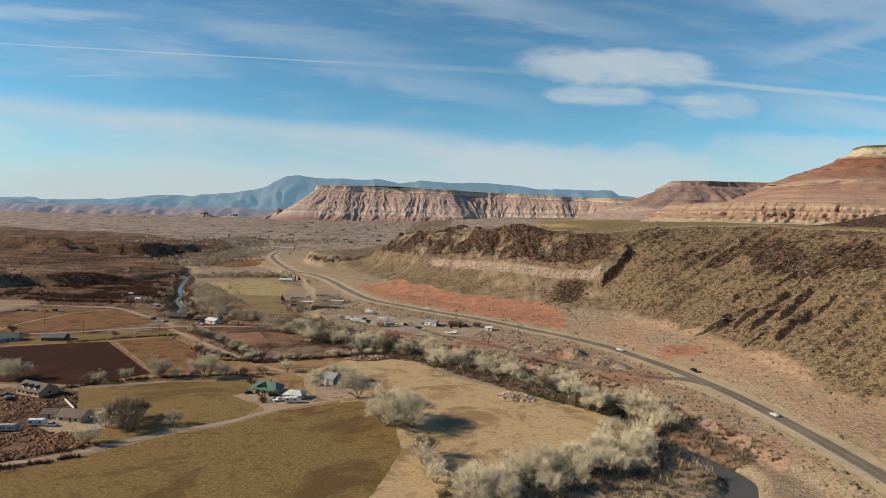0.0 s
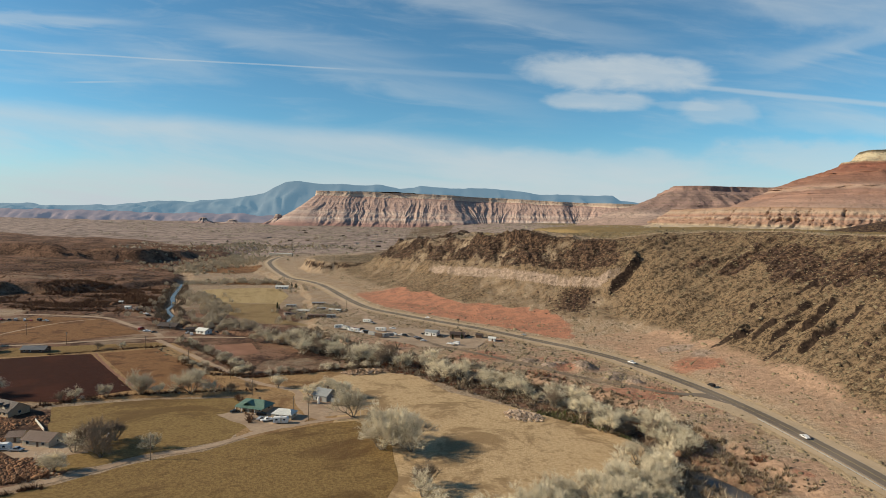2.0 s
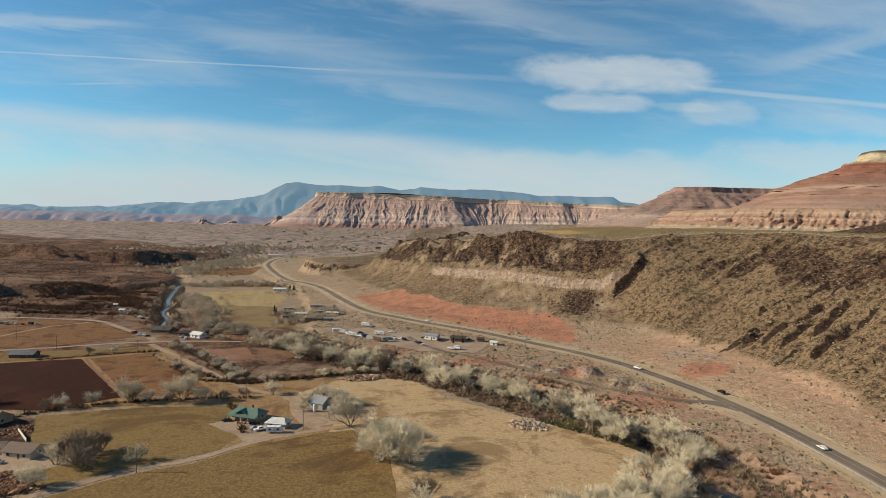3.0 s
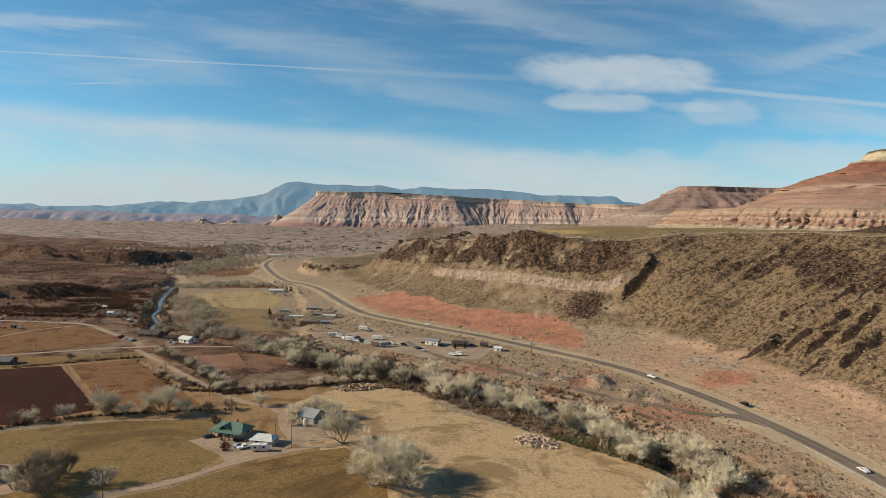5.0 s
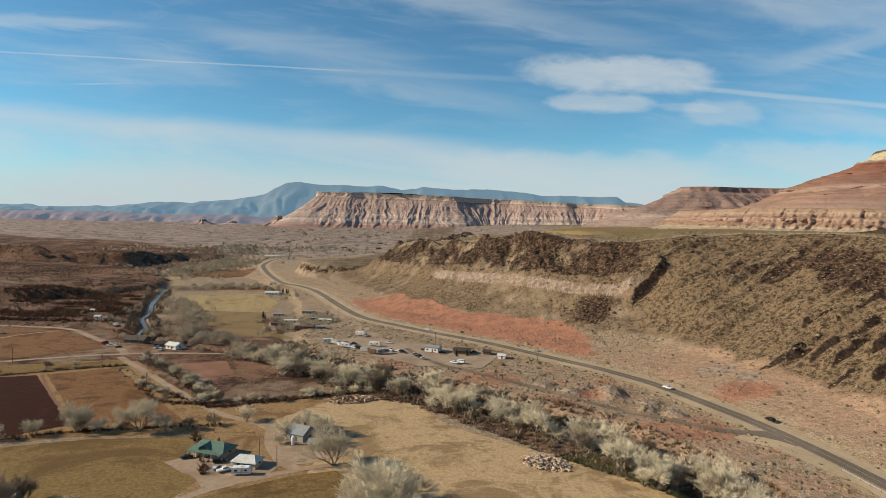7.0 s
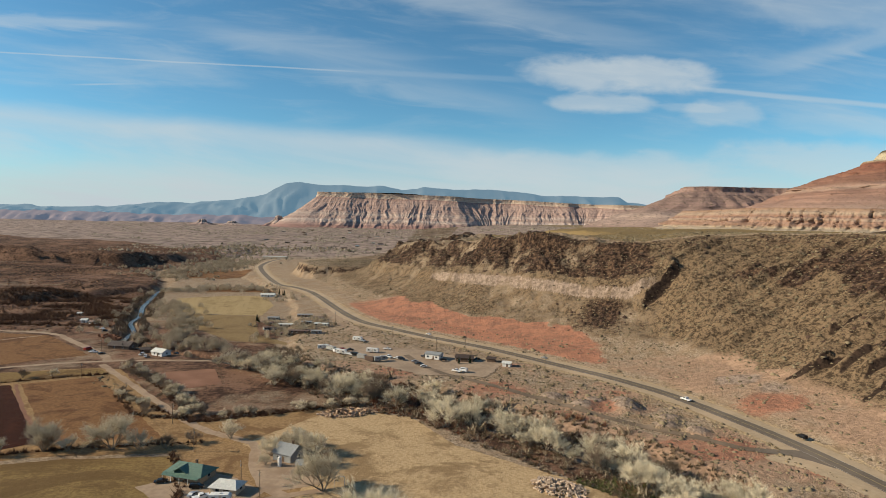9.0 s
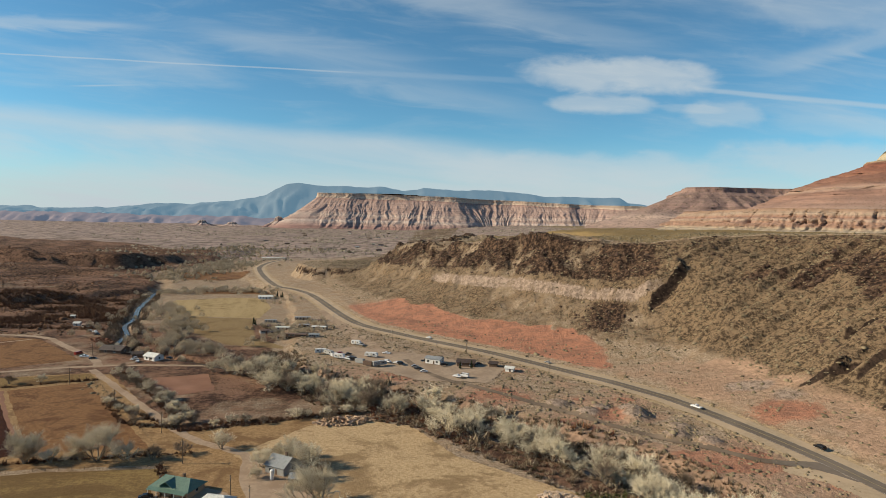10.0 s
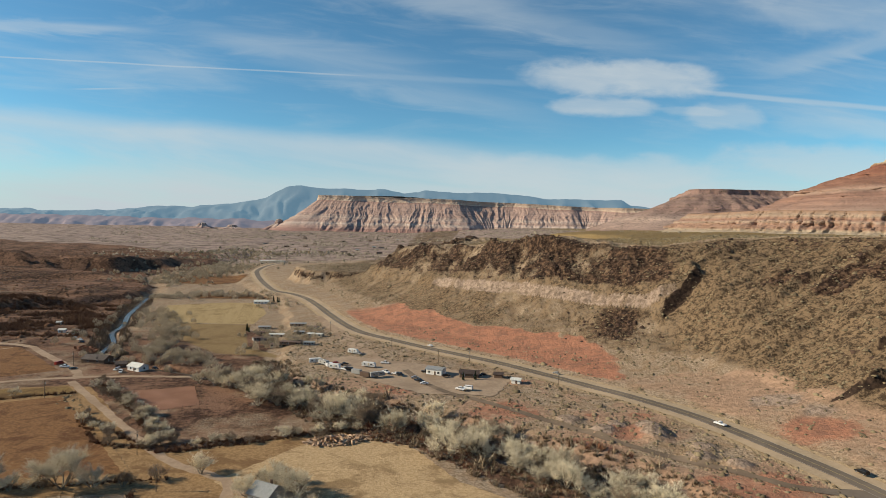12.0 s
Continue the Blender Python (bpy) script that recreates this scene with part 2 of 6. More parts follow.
def field_material(name, a, b, patch, spot, blotch=0.03, stripe=0.0, rows=0.0):
    """Grass or stubble: tufts of two colours, large patches with ragged edges, dark specks; stripe: streaks left by mowing."""
    mt = bpy.data.materials.new(name)
    mt.use_nodes = True
    n = Nodes(mt.node_tree)
    bsdf = mt.node_tree.nodes["Principled BSDF"]
    vec = n.add("ShaderNodeNewGeometry").outputs["Position"]
    x, y, z = n.split(vec)
    tuft, big = n.noise(vec, 0.7, 6.0, 0.7), n.noise(vec, blotch, 7.0, 0.68, 0.6)
    mid = n.noise(vec, 0.14, 5.0, 0.65)
    col = n.mix(n.step(0.4, 0.6, tuft), a, b)
    col = n.mix(n.m("MULTIPLY", n.step(0.50, 0.60, big), 0.8), col, patch)
    col = n.mix(n.m("MULTIPLY", n.step(0.54, 0.62, mid), 0.45), col, patch)
    col = n.mix(n.m("MULTIPLY", n.step(0.56, 0.66, n.noise(vec, 1.7, 4.0, 0.7)), 0.6), col, spot)
    if stripe:
        w = n.noise(n.xyz(n.m("MULTIPLY", n.m("ADD", x, n.m("MULTIPLY", y, 0.3)), stripe), n.m("MULTIPLY", y, 0.01)), 1.0, 3.0, 0.6)
        col = n.mix(n.m("MULTIPLY", n.step(0.45, 0.6, w), 0.5), col, b)
    n.put(bsdf.inputs["Base Color"], col)
    bsdf.inputs["Roughness"].default_value = 0.95
    bsdf.inputs["Specular IOR Level"].default_value = 0.1
    bp = n.add("ShaderNodeBump")
    bp.inputs["Strength"].default_value, bp.inputs["Distance"].default_value = 0.7, 0.3
    n.put(bp.inputs["Height"], n.m("ADD", tuft, mid))
    n.put(bsdf.inputs["Normal"], bp.outputs[0])
    return mt

# ---- the lie of the land ----
LATTICE = np.random.RandomState(7).rand(256, 256)


def vnoise(x, y):
    """Smooth value noise between 0 and 1."""
    xi, yi = np.floor(x).astype(int), np.floor(y).astype(int)
    fx, fy = x - xi, y - yi
    fx, fy = fx * fx * (3 - 2 * fx), fy * fy * (3 - 2 * fy)
    g = lambda i, j: LATTICE[(xi + i) & 255, (yi + j) & 255]
    return (g(0, 0) * (1 - fx) + g(1, 0) * fx) * (1 - fy) + (g(0, 1) * (1 - fx) + g(1, 1) * fx) * fy


def fbm(x, y, octaves=4):
    out, amp, tot = 0, 1.0, 0
    for k in range(octaves):
        out = out + amp * vnoise(x * 2 ** k + 17.3 * k, y * 2 ** k + 5.7 * k)
        tot += amp
        amp *= 0.5
    return out / tot


def ridged(x, y, octaves=3):
    out, amp, tot = 0, 1.0, 0
    for k in range(octaves):
        out = out + amp * (1 - np.abs(2 * vnoise(x * 2 ** k + 9.1 * k, y * 2 ** k + 3.3 * k) - 1))
        tot += amp
        amp *= 0.5
    return out / tot


def sstep(a, b, x):
    t = np.clip((x - a) / (b - a), 0, 1)
    return t * t * (3 - 2 * t)


def along(line, x, y):
    """Signed distance to a line of (x, y, value) (plus: on its right hand), the value at the nearest place, and the length up to there."""
    best = np.full(x.shape, 1e18)
    sign, val, arc = np.ones_like(x), np.zeros_like(x), np.zeros_like(x)
    run = 0.0
    for (ax, ay, av), (bx, by, bv) in zip(line, line[1:]):
        dx, dy = bx - ax, by - ay
        ln = math.hypot(dx, dy)
        t = np.clip(((x - ax) * dx + (y - ay) * dy) / ln ** 2, 0, 1)
        d = (x - ax - t * dx) ** 2 + (y - ay - t * dy) ** 2
        k = d < best
        best = np.where(k, d, best)
        sign = np.where(k, np.where((x - ax) * dy - (y - ay) * dx >= 0, 1.0, -1.0), sign)
        val = np.where(k, av + t * (bv - av), val)
        arc = np.where(k, run + t * ln, arc)
        run += ln
    return sign * np.sqrt(best), val, arc


def smooth_line(pts, step=6.0):
    """Catmull-Rom through the points, resampled."""
    p = [Vector(q) for q in pts]
    p = [2 * p[0] - p[1]] + p + [2 * p[-1] - p[-2]]
    out = []
    for a, b, c, d in zip(p, p[1:], p[2:], p[3:]):
        k = max(1, int((c - b).length / step))
        for i in range(k):
            t = i / k
            out.append(0.5 * ((2 * b) + (c - a) * t + (2 * a - 5 * b + 4 * c - d) * t * t + (3 * b - a - 3 * c + d) * t ** 3))
    return out + [p[-2]]


ROAD = [(120, -500, 5), (150, 60, 5), (158, 190, 5), (158.5, 220, 5), (157.5, 245, 5), (155.5, 270, 5), (153, 292, 5), (149.5, 312, 5), (144.5, 334, 5), (139, 352, 5), (132, 371, 5), (124, 391, 5), (115.5, 409, 5),
        (106, 424, 4.9), (93, 442, 4.8), (80, 457, 4.6), (61, 479, 4.5), (46.5, 495, 4.5), (27, 515.5, 4.5), (6, 533.5, 4.5), (-17, 553.5, 4.5), (-43, 579, 4.5), (-71, 608, 4.5), (-90, 641, 4.5), (-112, 690, 4.5),
        (-142, 762, 4.5), (-167, 816, 4.5), (-196, 859, 4.5), (-228, 893, 4.5), (-275, 996, 4.5), (-320, 1110, 5), (-344, 1187, 6), (-357, 1290, 7), (-345, 1370, 8), (-300, 1430, 9), (-150, 1500, 12), (-100, 2000, 22), (-420, 2600, 35), (-500, 4600, 75)]
FOOT = [(190, -500, 8), (205, 100, 8), (198, 250, 9), (190, 317, 12), (182, 385, 14), (172, 405, 14), (164, 446, 13), (125, 478, 10), (97, 500, 8),
        (60, 540, 8), (0, 595, 8), (-55, 645, 7.5), (-100, 740, 7), (-150, 860, 7), (-200, 960, 8), (-240, 1060, 9), (-240, 1250, 14), (-160, 1600, 20), (-180, 2200, 30), (-300, 4600, 80)]
RIM = [(345, -500, 88), (335, 150, 88), (320, 300, 89), (294, 450, 89), (277, 505, 90), (242, 556, 89), (200, 580, 86), (166, 592, 80), (135, 618, 78), (96, 650, 83),
       (58, 690, 79), (35, 730, 74), (8, 798, 68), (-35, 850, 65), (-62, 884, 62), (-60, 930, 62), (20, 1010, 66), (60, 1200, 72), (-20, 1500, 76), (0, 2200, 80), (100, 4600, 95)]
TERRACE = [(90, -500, 3), (128, 120, 3), (134, 212, 3), (126, 250, 3), (112, 286, 3), (102, 312, 3), (86, 340, 3), (69, 361, 3), (48, 376, 3), (25, 393, 3), (-2, 412, 3), (-23, 426, 3), (-54, 440, 3), (-88, 470, 3),
           (-116, 530, 3), (-140, 640, 3), (-190, 800, 3), (-310, 1000, 3), (-380, 1200, 4), (-400, 1500, 8), (-400, 2200, 20), (-600, 4600, 70)]
RIVER = [(20, -300, 6), (50, 110, 6), (84, 178, 5.5), (107, 201, 5), (112.5, 215, 5), (108.5, 227, 5), (103.5, 239, 4.5), (97, 251, 4), (91, 266, 2.4), (86, 285, 1.2), (74, 306, 1.2), (58, 330, 1.2), (36, 354, 1.2),
         (10, 376, 1.2), (-16, 397, 1.2), (-50, 420, 1.2), (-110, 462, 1.2), (-160, 490, 2), (-205, 508, 3), (-240, 535, 4), (-252, 560, 4), (-257, 578, 3.5), (-281, 618, 4.5), (-291, 652, 4.5), (-317, 708, 5), (-337, 762, 4.5), (-367, 843, 4), (-385, 900, 4), (-440, 1000, 7),
         (-500, 1120, 7), (-480, 1250, 7), (-500, 1600, 8), (-700, 2400, 8)]
BLUFF = [(-420, -500, 12), (-420, 300, 12), (-460, 560, 11), (-560, 640, 11), (-480, 700, 11), (-420, 735, 11), (-385, 790, 11), (-370, 870, 10), (-420, 960, 8), (-560, 1060, 8), (-700, 1120, 8), (-900, 1300, 6), (-1500, 1500, 4), (-3000, 2400, 4)]
BLUFF_B = [(-1800, 900, 20), (-1100, 1080, 20), (-800, 1110, 20), (-640, 1120, 20), (-570, 1150, 20), (-560, 1210, 18), (-500, 1400, 14), (-620, 1700, 12), (-1200, 2000, 12), (-2600, 2600, 12)]


# ribs of dark rock that run up the hillside, drop faces coloured as shade: x0, y0, x1, y1, height, ramp behind, drop in
# front
RIBS = [(141, 540, 179, 550, 10.0, 24.0, 3.5), (172, 405.5, 200, 400.5, 4.0, 8.0, 1.4), (188, 402, 206, 399, 2.5, 5.0, 1.0), (192, 391, 213, 392.5, 4.0, 7.0, 1.5), (196, 381, 226, 385.5, 4.2, 8.0, 1.5), (211, 390, 234, 393, 3.6, 7.0, 1.4),
        (212, 375, 242, 379.5, 4.2, 8.0, 1.5), (200, 356.5, 230, 360.5, 4.5, 8.0, 1.7), (186, 365, 207, 371, 3.0, 6.0, 1.3), (228, 360, 246, 364, 3.0, 6.0, 1.3), (205, 420, 226, 421, 2.2, 5.0, 1.0), (230, 410, 250, 412, 2.6, 6.0, 1.2), (236, 398, 254, 401, 2.6, 6.0, 1.2)]
# weathered clay mounds beside the frontage road: x, y, radius, height
MOUNDS = [(88, 383, 6.5, 3.6), (98.5, 361, 5.5, 3.0), (109.5, 353, 5.0, 2.6), (67, 388, 6.0, 2.6), (55, 402, 6.0, 2.6), (89, 393, 6.5, 2.4), (104, 371, 5.0, 1.8), (76, 396, 5.0, 1.8)]
NORTH = [(-120, 470, 0), (-60, 398, 0), (-14, 374, 0), (40, 318, 0), (78, 284, 0), (100, 256, 0), (104, 215, 0)]


def land(x, y):
    """Height of the ground and the shares of its surfaces at (x, y)."""
    x, y = np.asarray(x, float), np.asarray(y, float)
    base = 58 * np.clip((y - 1000) / 3800, 0, 2) ** 1.1
    n_big, n_mid, n_fin = fbm(x / 160, y / 160), fbm(x / 28 + 40, y / 28), fbm(x / 7, y / 7 + 80, 3)
    d_road, z_road, _ = along(ROAD, x, y)
    d_foot, z_foot, _ = along(FOOT, x, y)
    d_rim, z_rim, _ = along(RIM, x, y)
    d_ter, z_ter, _ = along(TERRACE, x, y)
    d_riv, w_riv, _ = along(RIVER, x, y)
    d_blf, z_blf, _ = along(BLUFF, x, y)
    d_bb, z_bb, _ = along(BLUFF_B, x, y)
    # valley floor, a little uneven away from the tilled land
    z = base + 0.0 * x
    # dry upland beyond the river
    rag = (n_mid - 0.5) * 50
    up = sstep(-6, 10, -(d_blf + rag * 0.7))
    z = z + up * (z_blf * 0.5 + np.clip(-d_blf, 0, 900) * 0.016 + (n_big - 0.5) * 9 + (n_mid - 0.5) * 2.5)
    up2 = sstep(-12, 22, -(d_bb + rag * 1.2))
    z = z + up2 * (z_bb + (n_big - 0.5) * 9 + (n_mid - 0.5) * 3)
    any_up = np.maximum(up, up2)
    step_b = fbm(x / 260 + 11, y / 130 + 4)
    step_c = fbm(x / 340 + 2, y / 170 + 14)
    z = z + any_up * (3.5 * sstep(0.5, 0.53, step_b) + 3.5 * sstep(0.54, 0.57, step_c))
    far = sstep(1300, 2200, y)
    z = z + far * ((fbm(x / 420 + 3, y / 300) - 0.5) * 30 + (n_mid - 0.5) * 6)
    # terrace beside the road, with an eroded edge
    ter = sstep(-5, 6, d_ter + (n_mid - 0.5) * 16)
    share = np.clip(d_ter / (np.abs(d_ter) + np.abs(d_road) + 1e-6), 0, 1)
    z = z + ter * (np.where(d_road < 0, z_ter + (z_road - z_ter) * share, z_road) - base * (y < 1400) + (n_mid - 0.5) * 1.2 * (1 - sstep(18, 10, np.abs(d_road))))
    # apron from the road to the hill's foot
    apron = (d_road > 0) & (d_foot < 0)
    share = np.abs(d_road) / (np.abs(d_road) + np.abs(d_foot) + 1e-6)
    z = np.where(apron, z_road + (z_foot - z_road) * share ** 1.3 + (n_mid - 0.5) * 1.5 * sstep(8, 25, d_road), z)
    # the hill: from the foot to the rim
    s = np.where(d_foot > 0, np.where(d_rim > 0, 1.0, np.abs(d_foot) / (np.abs(d_foot) + np.abs(d_rim) + 1e-6)), 0.0)
    right = sstep(140, 182, x)
    gu, gv = 0.95 * y - 0.25 * x, 0.25 * y + 0.95 * x
    cut = gu / 15 + (fbm(gu / 60, gv / 90) - 0.5) * 0.6
    saw = cut - np.floor(cut)
    gully = np.where(saw < 0.14, saw / 0.14, (1 - saw) / 0.86) * (0.12 + 1.2 * sstep(0.42, 0.54, fbm(gu / 14 + 9, gv / 70 + 2)))
    cut2 = gu / 8 + (fbm(gu / 30, gv / 60 + 7) - 0.5) * 2.5
    saw2 = cut2 - np.floor(cut2)
    gully2 = np.where(saw2 < 0.3, saw2 / 0.3, (1 - saw2) / 0.7)
    s_r = np.clip(s + 0.05 * (n_mid - 0.5), 0, 1)
    g_right = np.interp(s_r, [0, .12, .5, .85, .95, 1], [0, .10, .50, .86, .965, 1])
    jag = 0.10 * (n_mid - 0.5) + 0.05 * (ridged(x / 22, y / 22) - 0.5)
    sj = np.clip(s + jag * sstep(0.3, 0.5, s), 0, 1)
    g_left = np.interp(sj, [0, .25, .42, .55, .60, .635, .82, .90, .94, 1], [0, .09, .20, .33, .38, .50, .73, .82, .96, 1])
    g = g_left + (g_right - g_left) * right
    hill = z_foot + (z_rim - z_foot) * g
    env = sstep(0.02, 0.2, s) * (1 - sstep(0.86, 1.0, s))
    hill = hill + env * right * ((gully - 0.4) * 2.6 + (gully2 - 0.5) * 1.3 + (ridged(gu / 10 + 4, gv / 45, 3) - 0.5) * 4.0)
    env_l = sstep(0.64, 0.76, s) * (1 - sstep(0.96, 1.0, s)) * (1 - right)
    hill = hill + env_l * ((ridged(x / 30 + 5, y / 30, 4) - 0.5) * 15)
    calm = 0.35 + 0.65 * np.maximum(sstep(0.62, 0.70, s), right)
    hill = hill + env * calm * ((n_mid - 0.5) * (7 - 4.5 * right) + (ridged(x / 13, y / 13) - 0.5) * (4.5 - 3.0 * right) + (n_fin - 0.5) * 1.8)
    # ribs of dark rock; rib marks the drop faces that take painted shade
    rib = 0.0 * x
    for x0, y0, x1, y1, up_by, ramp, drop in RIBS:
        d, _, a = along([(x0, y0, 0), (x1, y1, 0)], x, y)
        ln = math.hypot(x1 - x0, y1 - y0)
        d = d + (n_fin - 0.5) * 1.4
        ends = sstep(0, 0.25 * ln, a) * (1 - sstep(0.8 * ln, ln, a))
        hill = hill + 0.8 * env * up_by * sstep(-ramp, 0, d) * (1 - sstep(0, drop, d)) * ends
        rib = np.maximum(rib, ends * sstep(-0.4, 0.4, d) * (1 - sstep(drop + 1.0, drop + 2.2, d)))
    flat = z_rim + (88 + (n_big - 0.5) * 5 - z_rim) * sstep(60 - 60 * right, 900 - 680 * right, d_rim) + (n_mid - 0.5) * 2.5 + (ridged(x / 13, y / 13) - 0.5) * (3.0 + 4 * (1 - right)) * (1 - sstep(0, 60, d_rim))
    flat = np.where(y > 1500, np.maximum(flat, base + 2), flat)
    z = np.where(d_foot > 0, np.where(d_rim > 0, flat, hill), z)
    # low bench above the road further on
    e = np.hypot((x + 150) / 95, (y - 1050) / 105) + (n_mid - 0.5) * 0.25
    z = z + (1 - sstep(0.9, 1.04, e)) * np.clip(25 - z, 0, 30)
    # beyond the ridge the bench gives way to gently rising land
    fade = sstep(1150, 1600, y) * (1 - sstep(300, 800, x))
    z = z * (1 - fade) + fade * (base + 42 * sstep(-350, 500, x) + (n_big - 0.5) * 14 + (n_mid - 0.5) * 5)
    for mx, my, mr, mh in MOUNDS:
        z = z + mh * np.exp(-(((x - mx) / mr) ** 2 + ((y - my) / mr) ** 2) ** 1.5 + 0.8 * (n_fin - 0.5))
    # dark knoll standing on the bench
    kn = np.hypot((x - 660) / 150, (y - 830) / 110) + (n_mid - 0.5) * 0.2
    z = z + 24 * (1 - sstep(0.0, 1.0, kn)) * (kn < 1)
    # road bed, river bed
    bed = (1 - sstep(8.5, 20, np.abs(d_road))) * (1 - sstep(1400, 1500, y))
    z = z * (1 - bed) + (z_road - 0.25) * bed
    z = z - (1 - sstep(w_riv - 1, w_riv + 5, np.abs(d_riv) + (n_mid - 0.5) * 5)) * 3.2 * (1 - bed)
    # surfaces
    on = (d_foot > 0) & (d_rim < 0)
    red = (d_rim < 0) * sstep(13, 20, d_road) * (1 - sstep(0.18, 0.24, s + 0.3 * (n_mid - 0.5) - 0.12 * sstep(10, -20, x))) * sstep(745, 690, y) * sstep(108, 96, x + 12 * (n_mid - .5)) * sstep(455, 480, y)
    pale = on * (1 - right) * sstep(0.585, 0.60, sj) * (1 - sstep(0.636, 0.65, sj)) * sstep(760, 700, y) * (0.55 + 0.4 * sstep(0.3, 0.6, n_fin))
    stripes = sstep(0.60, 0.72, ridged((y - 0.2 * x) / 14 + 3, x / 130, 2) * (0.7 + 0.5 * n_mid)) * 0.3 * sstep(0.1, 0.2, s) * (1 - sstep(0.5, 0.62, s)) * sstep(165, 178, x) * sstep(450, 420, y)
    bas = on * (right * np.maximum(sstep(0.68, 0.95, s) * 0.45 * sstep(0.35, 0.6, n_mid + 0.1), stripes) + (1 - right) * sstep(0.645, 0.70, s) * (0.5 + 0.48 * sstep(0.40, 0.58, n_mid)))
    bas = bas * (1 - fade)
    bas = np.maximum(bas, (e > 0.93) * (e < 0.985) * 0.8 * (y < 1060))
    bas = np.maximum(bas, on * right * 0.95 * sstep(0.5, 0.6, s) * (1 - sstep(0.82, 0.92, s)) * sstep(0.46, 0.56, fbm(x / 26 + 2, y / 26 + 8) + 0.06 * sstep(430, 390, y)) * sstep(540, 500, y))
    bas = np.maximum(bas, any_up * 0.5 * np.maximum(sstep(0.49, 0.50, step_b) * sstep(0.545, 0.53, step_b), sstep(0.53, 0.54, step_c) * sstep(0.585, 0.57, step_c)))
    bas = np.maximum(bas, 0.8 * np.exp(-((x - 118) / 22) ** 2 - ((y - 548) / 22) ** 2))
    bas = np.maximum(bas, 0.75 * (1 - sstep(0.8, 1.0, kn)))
    wet = sstep(-225, -245, x) * sstep(575, 600, y) * (d_riv < -6) + sstep(-139, -152, x) * sstep(312, 296, y) * 0.75
    brush = 0.85 * (along(NORTH, x, y)[0] < 0) * sstep(4, -6, d_ter) * (y > 225) * (y < 520) * (0.55 + 0.9 * (n_mid - 0.3))
    brush = np.maximum(brush, (0.52 + 0.4 * sstep(0.36, 0.6, fbm(x / 30 + 21, y / 30))) * sstep(-48, -70, x) * sstep(335, 360, y) * sstep(660, 600, y) * sstep(-4, -14, d_ter) * sstep(-420, -380, x))
    patch = np.exp(-((x - 158) / 17) ** 2 - ((y - 382) / 13) ** 2)
    chalk = np.maximum(np.exp(-((x - 158) / 14) ** 2 - ((y - 416) / 9) ** 2), 0.8 * np.exp(-((x - 168) / 9) ** 2 - ((y - 399) / 9) ** 2))
    mounds = (d_ter > 2) * (d_road < -9) * (y < 470) * sstep(0.52, 0.62, n_mid)
    for mx, my, mr, mh in MOUNDS:
        chalk = np.maximum(chalk, 0.95 * np.exp(-(np.hypot(x - mx, y - my) / mr) ** 4))
    red = np.maximum(red, np.maximum(1.1 * patch, 0.6 * mounds))
    pale = np.maximum(pale, 1.0 * chalk)
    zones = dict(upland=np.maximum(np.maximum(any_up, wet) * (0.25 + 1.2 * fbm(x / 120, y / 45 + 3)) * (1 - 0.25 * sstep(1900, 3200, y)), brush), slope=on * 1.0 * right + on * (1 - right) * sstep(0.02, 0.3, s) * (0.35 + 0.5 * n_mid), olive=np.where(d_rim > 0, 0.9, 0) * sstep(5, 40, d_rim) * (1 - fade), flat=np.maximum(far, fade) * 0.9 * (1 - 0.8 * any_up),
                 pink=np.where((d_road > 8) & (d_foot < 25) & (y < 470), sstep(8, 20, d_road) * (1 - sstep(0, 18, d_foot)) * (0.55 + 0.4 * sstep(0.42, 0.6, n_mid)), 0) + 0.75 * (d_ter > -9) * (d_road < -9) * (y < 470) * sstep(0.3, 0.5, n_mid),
                 red=red, pale=pale, basalt=bas, rib_shade=on * rib, sand=np.where(np.abs(d_road) < 12, 0.9, 0.0) * (y < 1200))
    return z, zones


def grid_mesh(name, verts, rows, cols):
    """A mesh of rows x cols vertices, quads between them."""
    i = np.arange(rows * cols).reshape(rows, cols)
    quads = np.stack([i[:-1, :-1], i[:-1, 1:], i[1:, 1:], i[1:, :-1]], -1).reshape(-1, 4)
    return array_mesh(name, verts, quads)


def array_mesh(name, verts, faces):
    """Mesh from arrays; faces all have the same number of corners."""
    me = bpy.data.meshes.new(name)
    k = faces.shape[1]
    me.vertices.add(len(verts))
    me.vertices.foreach_set("co", np.ascontiguousarray(verts, np.float32).ravel())
    me.loops.add(faces.size)
    me.loops.foreach_set("vertex_index", np.ascontiguousarray(faces, np.int32).ravel())
    me.polygons.add(len(faces))
    me.polygons.foreach_set("loop_start", np.arange(0, faces.size, k, dtype=np.int32))
    me.update(calc_edges=True)
    return me


def smooth(me, on=True):
    me.polygons.foreach_set("use_smooth", np.full(len(me.polygons), on))
    return me


def graded(lo, hi, fine, limit_lo, limit_hi, grow):
    """Coordinates spaced finely from lo to hi, then ever wider out to the limits."""
    mid = list(np.arange(lo, hi, fine))
    for end, way in ((limit_hi, 1), (limit_lo, -1)):
        at, step, tail = (mid[-1] if way > 0 else mid[0]), fine, []
        while (at - end) * way < 0:
            step = min(step * grow, 90)
            at += way * step
            tail.append(at)
        mid = mid + tail if way > 0 else tail[::-1] + mid
    return np.array(mid)


